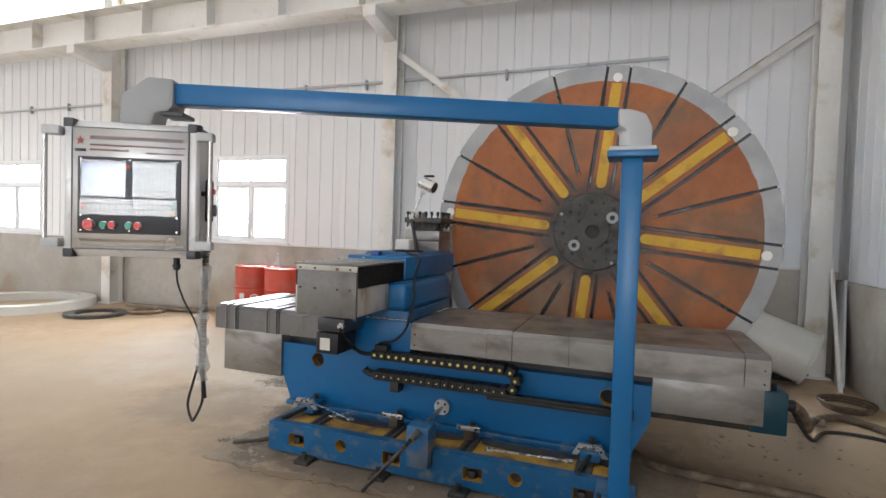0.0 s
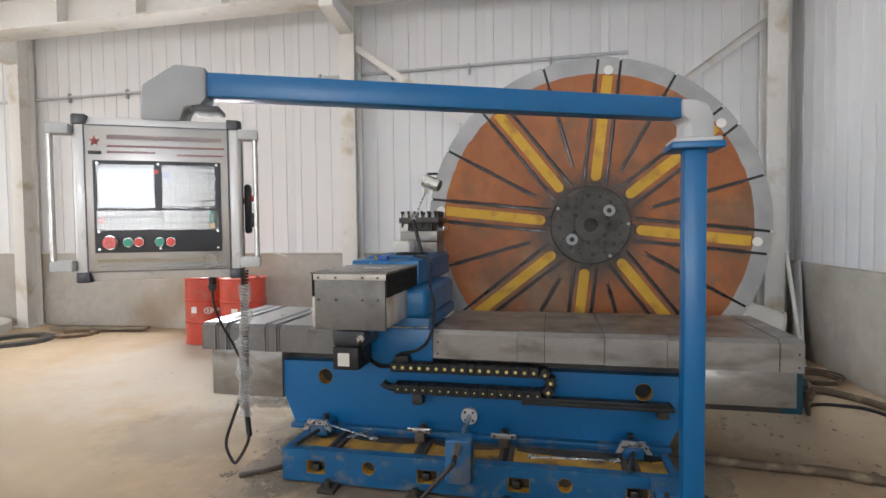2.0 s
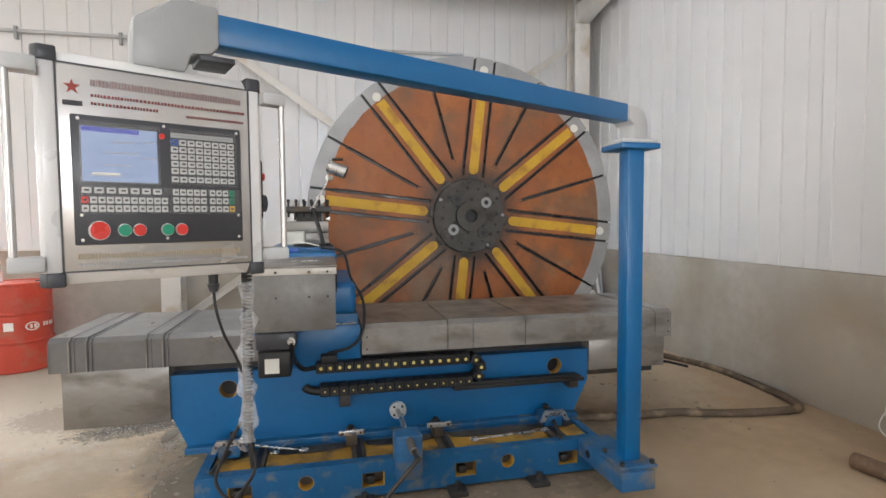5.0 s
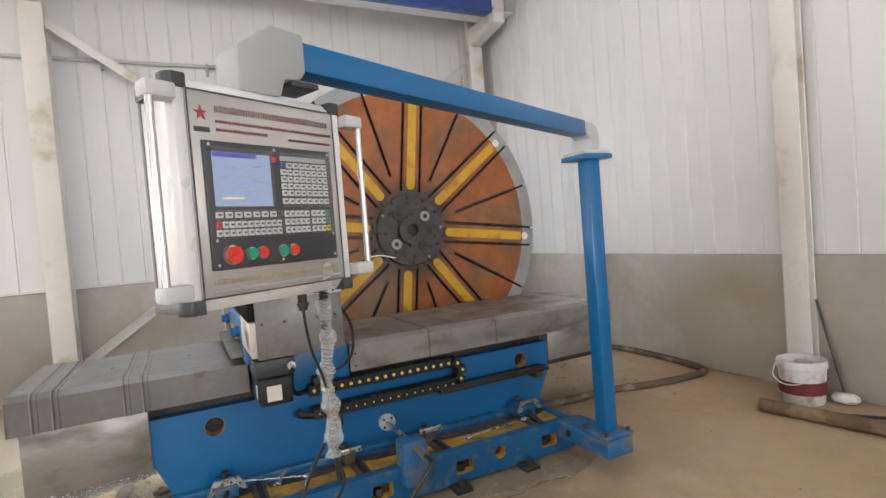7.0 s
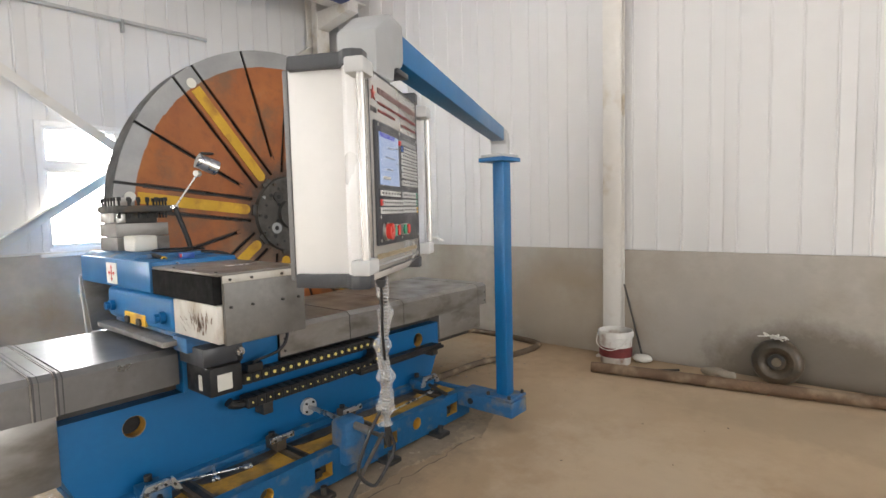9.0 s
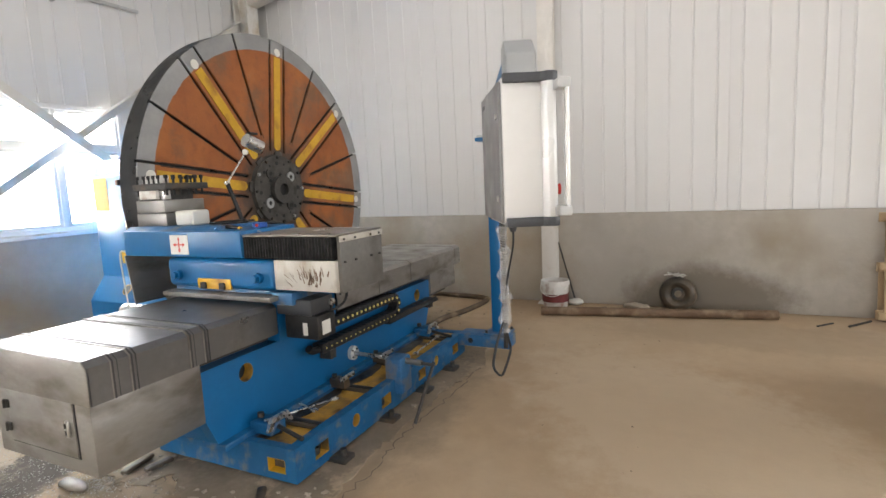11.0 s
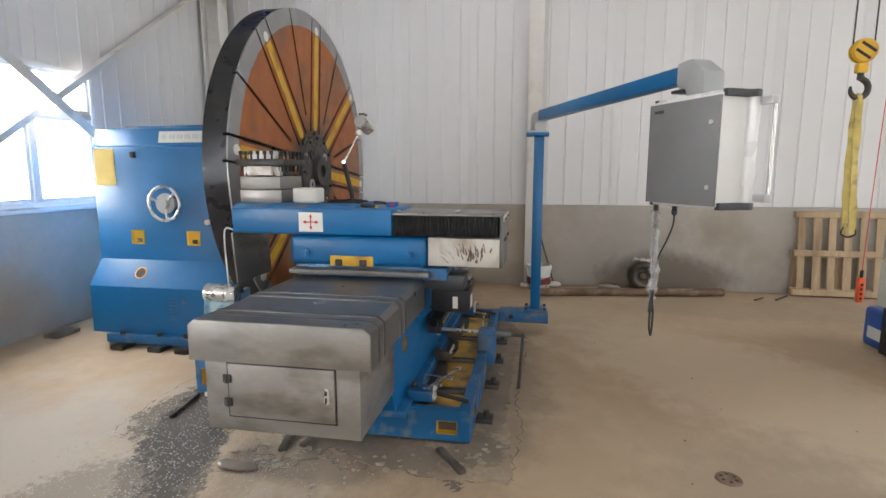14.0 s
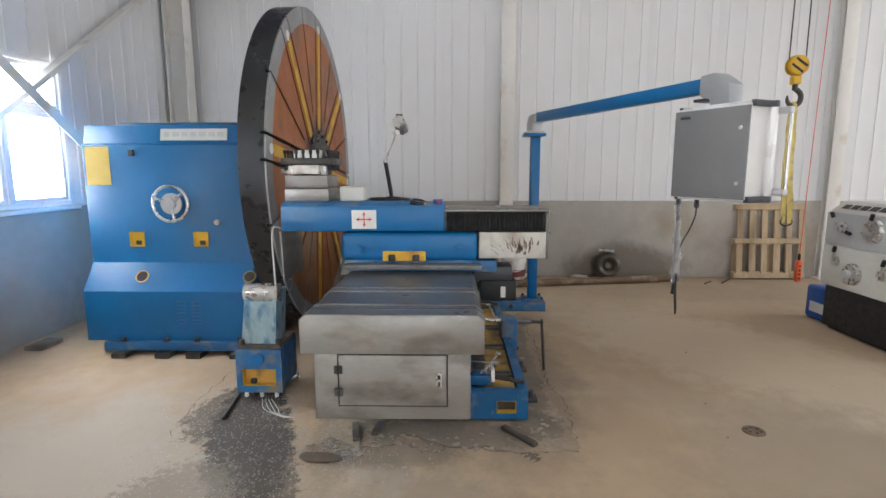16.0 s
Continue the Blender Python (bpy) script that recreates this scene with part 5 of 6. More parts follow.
bm = prism([(-LEN + 0.02, 1.93), (-LEN + 0.02, 2.036), (-LEN - 0.08, 2.042), (-LEN - 0.185, 1.968), (-LEN - 0.19, 1.85), (-LEN - 0.065, 1.85), (-LEN - 0.05, 1.898), (-LEN - 0.0, 1.905)], "y", -0.06, 0.06, 0.01)
bm.transform(AM)
part("elbow", bm, GREYP, pend, "grey cast elbow")
bm = box((-LEN - 0.03, -0.058, 1.888), (-LEN + 0.06, 0.058, 1.904), 0.003)
bm.transform(AM)
part("elbow_cover", bm, CHAR, pend)

CM = Matrix.Translation((-1.618, 1.777, -0.009)) @ Matrix.Rotation(radians(27.7), 4, "Z") @ Matrix.Diagonal((0.944, 1, 1, 1))
cab = thing("control_box", (0, 0, 0), "white and aluminium machine control box with screen and keys", "control panel", m=CM)
Z0, Z1 = 1.318, 1.862
part("housing", box((-0.236, 0.03, Z0 + 0.012), (0.25, 0.194, Z1 - 0.012), 0.004), WHITEP, cab, "white enamel housing")
part("back_cover", box((-0.238, 0.195, Z0 + 0.014), (0.262, 0.207, Z1 - 0.024), 0.003), REARGREY, cab, "plain grey rear door")
for z in (1.42, 1.72):
    part("lock", cyl((-0.19, 0.205, z), (-0.19, 0.213, z), 0.011, seg=12), BRIGHT, cab)
part("maker_tag", box((0.15, 0.207, 1.79), (0.22, 0.2095, 1.805), 0), CHAR, cab)
part("top_rail", prism([(0.0, Z1 - 0.03), (0.03, Z1), (0.185, Z1), (0.185, Z1 - 0.03)], "x", -0.235, 0.235, 0.004), ALU, cab, "satin aluminium profile")
part("bottom_rail", prism([(0.0, Z0 + 0.03), (0.03, Z0), (0.185, Z0), (0.185, Z0 + 0.03)], "x", -0.235, 0.235, 0.004), ALU, cab, "satin aluminium profile")
for s in (-1, 1):
    part("side_profile", prism([(s * 0.232, 0.0), (s * 0.262, 0.0), (s * 0.272, 0.014), (s * 0.272, 0.034), (s * 0.252, 0.05), (s * 0.232, 0.05)], "z", Z0 + 0.03, Z1 - 0.03, 0.003), ALU, cab, "satin aluminium profile")
    for z in (Z0, Z1):
        d = 1 if z == Z0 else -1
        part("corner_cap", prism([(s * 0.226, -0.006), (s * 0.264, -0.006), (s * 0.276, 0.014), (s * 0.276, 0.036), (s * 0.256, 0.054), (s * 0.254, 0.186), (s * 0.226, 0.19)], "z", z - d * 0.003, z + d * 0.031, 0.004), CHAR, cab, "charcoal plastic corner")
    for z in (1.372, 1.812):
        part("handle_bracket", box((s * 0.266, -0.033, z - 0.018), (s * 0.337, 0.014, z + 0.018), 0.007), LGREYP, cab)
    part("handle", tube([(s * 0.325, -0.02, 1.365), (s * 0.325, -0.02, 1.82)], 0.0092, 12), FASCIA, cab, "round aluminium grip bar")
face = part("fascia", box((-0.232, -0.006, Z0 + 0.03), (0.232, 0.03, Z1 - 0.03), 0.003), FASCIA, cab, "brushed aluminium fascia")
bm = B()
for a, c in (((-0.232, Z0 + 0.03), (-0.228, Z1 - 0.03)), ((0.228, Z0 + 0.03), (0.232, Z1 - 0.03)), ((-0.228, Z0 + 0.03), (0.228, Z0 + 0.034)), ((-0.228, Z1 - 0.034), (0.228, Z1 - 0.03))):
    add_box(bm, (a[0], -0.0075, a[1]), (c[0], -0.0055, c[1]))
part("fascia_gasket", bm, CHAR, face)
blk = part("console", box((-0.205, -0.014, 1.412), (0.203, -0.004, 1.716), 0.004), CHAR, cab, "charcoal console plate")
for x in (-0.19, 0.0, 0.19):
    for z in (1.424, 1.482, 1.706):
        if x or z != 1.482:
            part("screw", cyl((x, -0.016, z), (x, -0.0135, z), 0.004, seg=8), BRIGHT, blk)
scr = part("screen", box((-0.185, -0.0165, 1.562), (-0.018, -0.014, 1.69), 0), SCREEN, blk, "lit blue-white screen")
part("screen_box", box((-0.165, -0.0178, 1.578), (-0.105, -0.0165, 1.583), 0), PAPER, scr)
part("screen_bar", box((-0.184, -0.018, 1.678), (-0.06, -0.0165, 1.689), 0), SCREENBAR, scr)
bm = B()
for z, a, c in ((1.655, -0.12, -0.07), (1.63, -0.14, -0.06), (1.6, -0.14, -0.08), (1.575, -0.17, -0.1), (1.66, -0.05, -0.02), (1.62, -0.05, -0.02)):
    add_box(bm, (a, -0.0175, z), (c, -0.0165, z + 0.0025))
part("screen_lines", bm, GREYP, scr)
for x0, x1, z0, z1 in ((-0.19, -0.012, 1.558, 1.702), (0.012, 0.188, 1.558, 1.702), (-0.194, 0.194, 1.486, 1.552)):
    part("protective_sheet", box((x0, -0.0225, z0), (x1, -0.0215, z1), 0), SHEET, blk, "clear protective sheet")
part("key", cyl((-0.006, -0.02, 1.68), (-0.006, -0.014, 1.68), 0.007, seg=14), RED, blk, "small red button")


def key(x, z, w, h, mt):
    bm = box((x - w / 2, -0.0185, z - h / 2), (x + w / 2, -0.0135, z + h / 2), 0.0015, 1)
    k = part("key", bm, mt, blk)
    part("legend", box((x - w * 0.25, -0.0195, z - h * 0.14), (x + w * 0.25, -0.0184, z + h * 0.16), 0), INK, k)


for r in range(6):
    for c in range(8):
        key(0.024 + 0.0212 * c, 1.668 - 0.0182 * r - (0.003 if r == 5 else 0), 0.018, 0.0148, JUGBLUE if (r, c) == (0, 0) else CAPS)
part("keypad_bar", box((0.016, -0.0165, 1.68), (0.18, -0.014, 1.692), 0), GREYP, blk)
for c in range(7):
    key(-0.178 + 0.0262 * c, 1.541, 0.02, 0.014, CAPS)
for r in range(2):
    for c in range(11):
        key(-0.182 + 0.0178 * c, 1.518 - 0.02 * r, 0.015, 0.016, RED if (r, c) == (0, 0) else CAPS)
for r in range(3):
    for c in range(9):
        x = 0.024 + 0.0178 * c + (0.006 if c > 4 else 0)
        key(x, 1.541 - 0.021 * r, 0.0148, 0.016, GREEN if c == 8 and r < 2 else (YELLOW if c == 8 else CAPS))
for x, r, mt in ((-0.155, 0.021, RED), (-0.1, 0.014, GREEN), (-0.066, 0.014, RED), (0.0, 0.014, GREEN), (0.035, 0.014, RED)):
    bm = cyl((x, -0.022, 1.446), (x, -0.014, 1.446), r * 1.12, seg=20)
    b_ = part("button_collar", bm, BRIGHT, blk)
    part("button", cyl((x, -0.034 if r > 0.02 else -0.027, 1.446), (x, -0.022, 1.446), r, r * 0.92, 20), mt, b_, "red push button" if mt is RED else "green push button")
part("cable_tie", tube(smooth_line([(0.33, -0.02, 1.4), (0.375, -0.03, 1.403), (0.43, -0.045, 1.39)]), 0.0022, 6), PAPER, cab, "loose white cable tie")
# the printed header and footer as plain bars, and a plain star
star, RED_ = [], mat("dark_red_mark", (0.33, 0.05, 0.04), 0.5)
for k in range(10):
    a = radians(90 + 36 * k)
    q = 0.018 if k % 2 == 0 else 0.0068
    star.append((-0.198 + q * math.cos(a), 1.778 + q * math.sin(a)))
part("star_mark", prism(star, "y", -0.0085, -0.006), RED_, face, "plain red star mark")
part("mark_bar", box((-0.218, -0.0085, 1.735), (-0.178, -0.006, 1.746), 0), INK, face)
random.seed(4)
PINKINK = mat("faded_red_print", (0.2, 0.125, 0.12), 0.5)
TANINK = mat("faded_tan_print", (0.36, 0.3, 0.2), 0.5)


def print_bars(x0, x1, z, h, w, mt, gap=0.35):
    bm, x = B(), x0
    while x < x1 - w:
        ww = w * random.uniform(0.7, 1.2)
        add_box(bm, (x, -0.0078, z - h / 2), (x + ww, -0.006, z + h / 2 * random.uniform(0.7, 1.1)))
        x += ww * (1 + gap)
    part("print", bm, mt, face)


print_bars(-0.16, 0.21, 1.793, 0.016, 0.004, PINKINK, 0.8)
print_bars(-0.16, 0.22, 1.763, 0.007, 0.005, MAROON, 0.6)
print_bars(-0.16, -0.01, 1.744, 0.007, 0.005, MAROON, 0.6)
print_bars(0.06, 0.215, 1.738, 0.006, 0.004, MAROON, 0.6)
print_bars(-0.2, 0.2, 1.385, 0.012, 0.0035, TANINK, 0.8)
print_bars(-0.2, 0.22, 1.365, 0.006, 0.006, GREYP)

pad = thing("hand_pulse_unit", (0, 0, 0), "black hand pulse wheel hung on the side of the control box", "remote", m=CM)
part("body", box((0.276, 0.062, 1.47), (0.3, 0.122, 1.65), 0.01), BLACK, pad)
part("dial", cyl((0.3, 0.092, 1.52), (0.314, 0.092, 1.52), 0.026), CHAR, pad)
part("switch", cyl((0.3, 0.092, 1.6), (0.312, 0.092, 1.6), 0.012), RED, pad)
part("hook", box((0.249, 0.08, 1.58), (0.28, 0.11, 1.6), 0.004), CAST, pad)

# coiled cord, wrapped in clear film lower down, and its loop
cord = thing("coiled_cord", (0, 0, 0), "black coiled cable hanging in clear plastic film", "cable", m=CM)
pts = []
N_ = 46 * 12
for k in range(N_ + 1):
    t = k / N_
    a = 2 * math.pi * 46 * t
    cx, cz = 0.265 - 0.01 * t, 1.33 - 0.52 * t
    pts.append((cx + 0.013 * math.cos(a), 0.13 + 0.013 * math.sin(a), cz))
part("coil", tube(pts, 0.0036, 6), CAST, cord, "dark spring-coiled lead")
part("loop", tube(smooth_line([(0.255, 0.13, 0.81), (0.262, 0.12, 0.75), (0.265, 0.11, 0.69), (0.225, 0.145, 0.61), (0.2, 0.17, 0.59), (0.17, 0.205, 0.65), (0.2, 0.18, 0.75), (0.235, 0.14, 0.84)]), 0.006, 8), BLACK, cord)
part("strain_relief", tube([(0.257, 0.13, 0.83), (0.268, 0.13, 0.7)], 0.011, 8), BLACK, cord)
bm = B()
rs = []
ps = []
for k in range(40):
    t = k / 39
    ps.append((0.262 - 0.012 * t + 0.006 * math.sin(9 * t), 0.13 + 0.005 * math.cos(13 * t), 1.28 - 0.5 * t))
    rs.append(0.021 + 0.006 * math.sin(31 * t) + 0.004 * math.sin(57 * t + 1) + 0.006 * t)
add_tube(bm, ps, rs, 14)
fl = part("film", bm, FILM, cord, "crinkled clear plastic film")
plug = thing("plug_lead", (0, 0, 0), "thin black lead with a plug under the control box", "cable", m=CM)
part("plug", cyl((0.15, 0.1, 1.318), (0.15, 0.1, 1.285), 0.014), BLACK, plug)
part("nut", cyl((0.15, 0.1, 1.285), (0.15, 0.1, 1.262), 0.019, 0.012), CHAR, plug)
part("lead", tube(smooth_line([(0.15, 0.1, 1.265), (0.155, 0.1, 1.21), (0.18, 0.11, 1.13), (0.22, 0.12, 1.05), (0.245, 0.125, 0.97), (0.25, 0.13, 0.88)]), 0.0045, 8), BLACK, plug)

# ---- loose things round the machine ----
def wrench(m, length):
    """An open-ended spanner lying flat."""
    w = tagged(new("spanner"), "bright steel open-ended spanner lying on the oily base", "spanner", "spanners on the base")
    bm = B()
    add_prism(bm, [(0, -0.007), (length, -0.006), (length, 0.006), (0, 0.007)], "z", 0.002, 0.009, 0.002)
    for x, s in ((0, -1), (length, 1)):
        add_prism(bm, [(x - s * 0.01, -0.016), (x + s * 0.028, -0.018), (x + s * 0.03, -0.008), (x + s * 0.012, -0.006), (x + s * 0.012, 0.006), (x + s * 0.03, 0.008), (x + s * 0.028, 0.018), (x - s * 0.01, 0.016)], "z", 0.0, 0.011, 0.002)
    part("body", bm, BRIGHT, w)
    w.matrix_world = m
    return w


wrench(pose(-1.755, 3.24, 0.267, 0, 4, -16.6), 0.41)
wrench(pose(-0.42, 3.07, 0.225, 0, 0, 4), 0.42)
wrench(pose(-1.5, 3.16, 0.225, 0, 4, 68), 0.2)

driver = thing("screwdriver", (-1.45, 3.6, 1.25), "screwdriver with a black and yellow grip on the cross slide", "screwdriver")
part("grip", tube(smooth_line([(-1.5, 3.74, 1.284), (-1.5, 3.69, 1.284), (-1.49, 3.6, 1.268)]), [0.008] + [0.013] * 14 + [0.009] * 2, 10), BLACK, driver)
part("collar", cyl((-1.49, 3.615, 1.27), (-1.49, 3.6, 1.268), 0.014), YELLOW, driver)
part("blade", tube([(-1.49, 3.6, 1.267), (-1.48, 3.46, 1.253)], 0.0035, 8), BRIGHT, driver)
cable_t = solid("lamp_cable", tube(smooth_line([(-1.24, 3.82, 1.3), (-1.33, 3.72, 1.298), (-1.42, 3.84, 1.298), (-1.4, 3.95, 1.298), (-1.25, 3.98, 1.298), (-1.18, 3.8, 1.298)]), 0.006, 8), BLACK, "black lamp cable lying on the cross slide", "cable")
sb = thing("small_box", (-1.42, 3.5, 1.247), "small dark blue box with red print on the cross slide", "box")
part("carton", box((-1.44, 3.5, 1.2705), (-1.38, 3.56, 1.3), 0.002), JUGBLUE, sb)
part("print", box((-1.4405, 3.515, 1.277), (-1.4385, 3.535, 1.294), 0), RED, sb)
ruler = solid("steel_rule", box((-1.4, 3.12, 1.2465), (-1.25, 3.15, 1.2495), 0.001), BRIGHT, "bright steel rule lying on the slide cover", "ruler")


def drum(m):
    d = tagged(new("oil_drum"), "red steel oil drum with white markings beside the wall", "drum", "oil drums")
    bm = B()
    prof = [(0.0, 0.0), (0.27, 0.0), (0.29, 0.008), (0.29, 0.02), (0.282, 0.03), (0.282, 0.28), (0.292, 0.292), (0.292, 0.305), (0.282, 0.317), (0.282, 0.56), (0.292, 0.572), (0.292, 0.585), (0.282, 0.597), (0.282, 0.85), (0.292, 0.862), (0.292, 0.875), (0.28, 0.875), (0.278, 0.862), (0.0, 0.862)]
    n = 48
    rings = [[bm.verts.new((r * math.cos(2 * math.pi * k / n), r * math.sin(2 * math.pi * k / n), z)) for k in range(n)] for r, z in prof[1:-1]]
    for a, c in zip(rings, rings[1:]):
        for k in range(n):
            bm.faces.new((a[k], a[(k + 1) % n], c[(k + 1) % n], c[k]))
    bm.faces.new(rings[0][::-1]), bm.faces.new(rings[-1])
    part("barrel", bm, REDP, d)
    bm = cyl((0.17, 0.05, 0.862), (0.17, 0.05, 0.874), 0.03)
    part("bung", bm, CAST, d)

    def curved(a0, a1, z0, z1):
        bm = B()
        n = 6
        vs = []
        for k in range(n + 1):
            a = radians(a0 + (a1 - a0) * k / n)
            vs.append([bm.verts.new((r * math.cos(a), r * math.sin(a), z)) for r, z in ((0.2825, z0), (0.2825, z1), (0.2845, z1), (0.2845, z0))])
        for p, q in zip(vs, vs[1:]):
            for i in range(4):
                bm.faces.new((p[i], p[(i + 1) % 4], q[(i + 1) % 4], q[i]))
        bm.faces.new(vs[0]), bm.faces.new(vs[-1][::-1])
        return bm
    bm = B()
    for k in range(18):
        a, c = 2 * math.pi * k / 18, 2 * math.pi * (k + 1) / 18
        pts = [(r * math.cos(t) / 0.283, 0.45 + 0.72 * r * math.sin(t)) for r, t in ((0.045, a), (0.06, a), (0.06, c), (0.045, c))]
        lo = [bm.verts.new((0.2835 * math.cos(radians(-62) + u), 0.2835 * math.sin(radians(-62) + u), z)) for u, z in pts]
        hi = [bm.verts.new((0.2855 * math.cos(radians(-62) + u), 0.2855 * math.sin(radians(-62) + u), z)) for u, z in pts]
        bm.faces.new(hi)
        for i in range(4):
            bm.faces.new((lo[i], lo[(i + 1) % 4], hi[(i + 1) % 4], hi[i]))
    part("ring_mark", bm, PAPER, d, "white oval mark")
    for a0 in (-66, -59):
        part("mark_bar", curved(a0, a0 + 4, 0.43, 0.47), PAPER, d)
    for a0 in (-42, -35, -27, -20):
        part("mark_bar", curved(a0, a0 + 5, 0.435, 0.475), PAPER, d)
    part("paper_label", curved(-108, -92, 0.42, 0.5), PAPER, d)
    d.matrix_world = m
    return d


d1 = drum(pose(-4.84, 6.43, 0, 0, 0, 8))
copy_thing(d1, pose(-4.26, 6.34, 0, 0, 0, 20))
bt = thing("bottle", (-4.5, 6.4, 0.862), "small clear plastic bottle on an oil drum", "bottle")
part("flask", tube([(-4.42, 6.36, 0.864), (-4.42, 6.36, 0.98), (-4.42, 6.36, 1.03), (-4.42, 6.36, 1.06)], [0.03, 0.03, 0.012, 0.011], 14), FILM, bt)
part("cap", cyl((-4.42, 6.36, 1.06), (-4.42, 6.36, 1.078), 0.013), PAPER, bt)


def ring_on_floor(x, y, r_in, r_out, h, mt, label):
    bm = B()
    add_ring(bm, (x, y), r_in, r_out, "z", 0.0, h, 56)
    return solid("steel_ring", bm, mt, label, "ring", group="steel rings on the floor")


ring_on_floor(-9.2, 5.95, 0.8, 1.05, 0.13, CREAM, "large pale machined ring lying on the floor")
ring_on_floor(-7.45, 5.95, 0.28, 0.42, 0.05, CAST, "dark steel ring lying flat on the floor")
ring_on_floor(-7.05, 6.5, 0.18, 0.28, 0.04, RUSTY, "small rusty ring lying on the floor")
pb = thing("plank", (-7, 6.8, 0), "old grey plank lying by the wall", "plank")
bm = box((0, -0.08, 0), (1.5, 0.08, 0.04), 0.006)
bm.transform(pose(-7.7, 6.72, 0.03, 0, 0, 6))
part("board", bm, OLDWOOD, pb)
bm = box((0, -0.04, 0), (0.1, 0.04, 0.03), 0.004)
bm.transform(pose(-7.4, 6.75, 0, 0, 0, 6))
part("block", bm, OLDWOOD, pb)

hose = solid("floor_hose", tube(smooth_line([(1.25, 3.92, 0.46), (1.33, 4.05, 0.38), (1.47, 4.45, 0.17), (1.7, 5.1, 0.05), (1.95, 5.32, 0.03), (2.2, 5.05, 0.03), (2.36, 4.6, 0.03), (2.37, 4.1, 0.03), (2.29, 3.58, 0.03), (2.1, 3.47, 0.03), (1.6, 3.53, 0.03), (1.26, 3.63, 0.03), (0.8, 3.66, 0.03), (0.45, 3.74, 0.03), (0.3, 3.95, 0.03)], 10), 0.03, 12), HOSE, "muddy brown hose winding over the floor", "hose")
lead = solid("black_lead", tube(smooth_line([(1.24, 3.94, 0.44), (1.33, 4.1, 0.3), (1.52, 4.5, 0.08), (1.75, 4.95, 0.015), (2.08, 4.93, 0.015), (2.2, 4.7, 0.015)], 10), 0.014, 8), BLACK, "thin black lead on the floor by the hose", "cable")
bm = B()
for k in range(3):
    pts = [(2.12 + (0.18 + 0.015 * k) * math.cos(a), 5.75 + (0.2 + 0.01 * k) * math.sin(a), 0.018 + 0.02 * k) for a in (radians(12 * j) for j in range(31))]
    add_tube(bm, pts, 0.012, 6)
solid("hose_coil", bm, HOSE, "coil of brown hose on the floor", "hose")
bm = B()
for k in range(4):
    pts = [(1.82 + (0.2 + 0.02 * k) * math.cos(a), 6.75 + (0.18 + 0.02 * k) * math.sin(a), 0.016 + 0.018 * k) for a in (radians(12 * j) for j in range(31))]
    add_tube(bm, pts, 0.013, 6)
solid("cable_coil", bm, BLACK, "coil of black cable in the corner", "cable")
solid("leaning_strip", tube([(2.23, 6.25, 0.01), (2.3, 6.98, 1.4)], 0.022, 8), STEELWHITE, "pale wooden strip leaning in the corner", "strip")
ln = thing("leaning_plank", (2.38, 6.3, 0), "grey-white board leaning against the wall", "plank")
bm = box((0, -0.1, 0), (0.025, 0.1, 1.1), 0.003)
bm.transform(pose(2.3, 6.55, 0.0, -16, 4, 0))
part("board", bm, LGREYP, ln)
dc = thing("duct_piece", (1.7, 6.3, 0), "pale grey sheet-metal duct piece lying in the corner", "duct")
bm = B()
add_ring(bm, (0, 0), 0.255, 0.265, "x", -0.42, 0.42, 40)
bm.transform(pose(1.62, 6.45, 0.43, 0, 20, -12))
part("shell", bm, CREAM, dc)
for x in (-0.4, 0.4):
    bm = B()
    add_ring(bm, (0, 0), 0.255, 0.28, "x", x - 0.012, x + 0.012, 40)
    bm.transform(pose(1.62, 6.45, 0.43, 0, 20, -12))
    part("rib", bm, CREAM, dc)
solid("timber_offcut", box((1.5, 5.1, 0), (1.78, 5.18, 0.05), 0.006), OLDWOOD, "short timber offcut on the floor", "timber")

bucket = thing("paint_bucket", (2.15, 2.62, 0), "white paint bucket with dried red paint and wire handle", "bucket")
bm = B()
n = 36
prof = [(0.0, 0.0), (0.128, 0.0), (0.135, 0.01), (0.152, 0.26), (0.162, 0.265), (0.162, 0.3), (0.158, 0.318), (0.15, 0.318), (0.145, 0.26), (0.125, 0.02), (0.0, 0.02)]
rings = [[bm.verts.new((2.15 + r * math.cos(2 * math.pi * k / n), 2.62 + r * math.sin(2 * math.pi * k / n), z)) for k in range(n)] for r, z in prof[1:-1]]
for a, c in zip(rings, rings[1:]):
    for k in range(n):
        bm.faces.new((a[k], a[(k + 1) % n], c[(k + 1) % n], c[k]))
bm.faces.new(rings[0][::-1]), bm.faces.new(rings[-1])
part("pail", bm, CANEWHITE, bucket)
bm = B()
add_ring(bm, (2.15, 2.62), 0.142, 0.1505, "z", 0.08, 0.17, 36)
part("label_band", bm, MAROON, bucket, "band of dried dark red paint")
part("handle", tube(smooth_line([(2.1, 2.775, 0.28), (2.0, 2.74, 0.2), (1.965, 2.63, 0.16), (2.0, 2.52, 0.19), (2.1, 2.465, 0.28)]), 0.004, 6), PAPER, bucket)

mop = thing("mop", (2.33, 2.43, 0), "white mop with thin dark handle leaning on the wall", "mop")
part("stick", tube([(2.32, 2.43, 0.06), (2.4, 2.63, 0.72)], 0.009, 8), CAST, mop)
bm = B()
bmesh.ops.create_icosphere(bm, subdivisions=3, radius=1, matrix=Matrix.Translation((2.31, 2.42, 0.035)) @ Matrix.Diagonal((0.075, 0.09, 0.04, 1)))
for v in bm.verts:
    v.co += Vector((1, 1, 0.6)) * 0.012 * noise.noise(v.co * 40)
    v.co.z = max(v.co.z, 0.001)
part("head", bm, PAPER, mop)

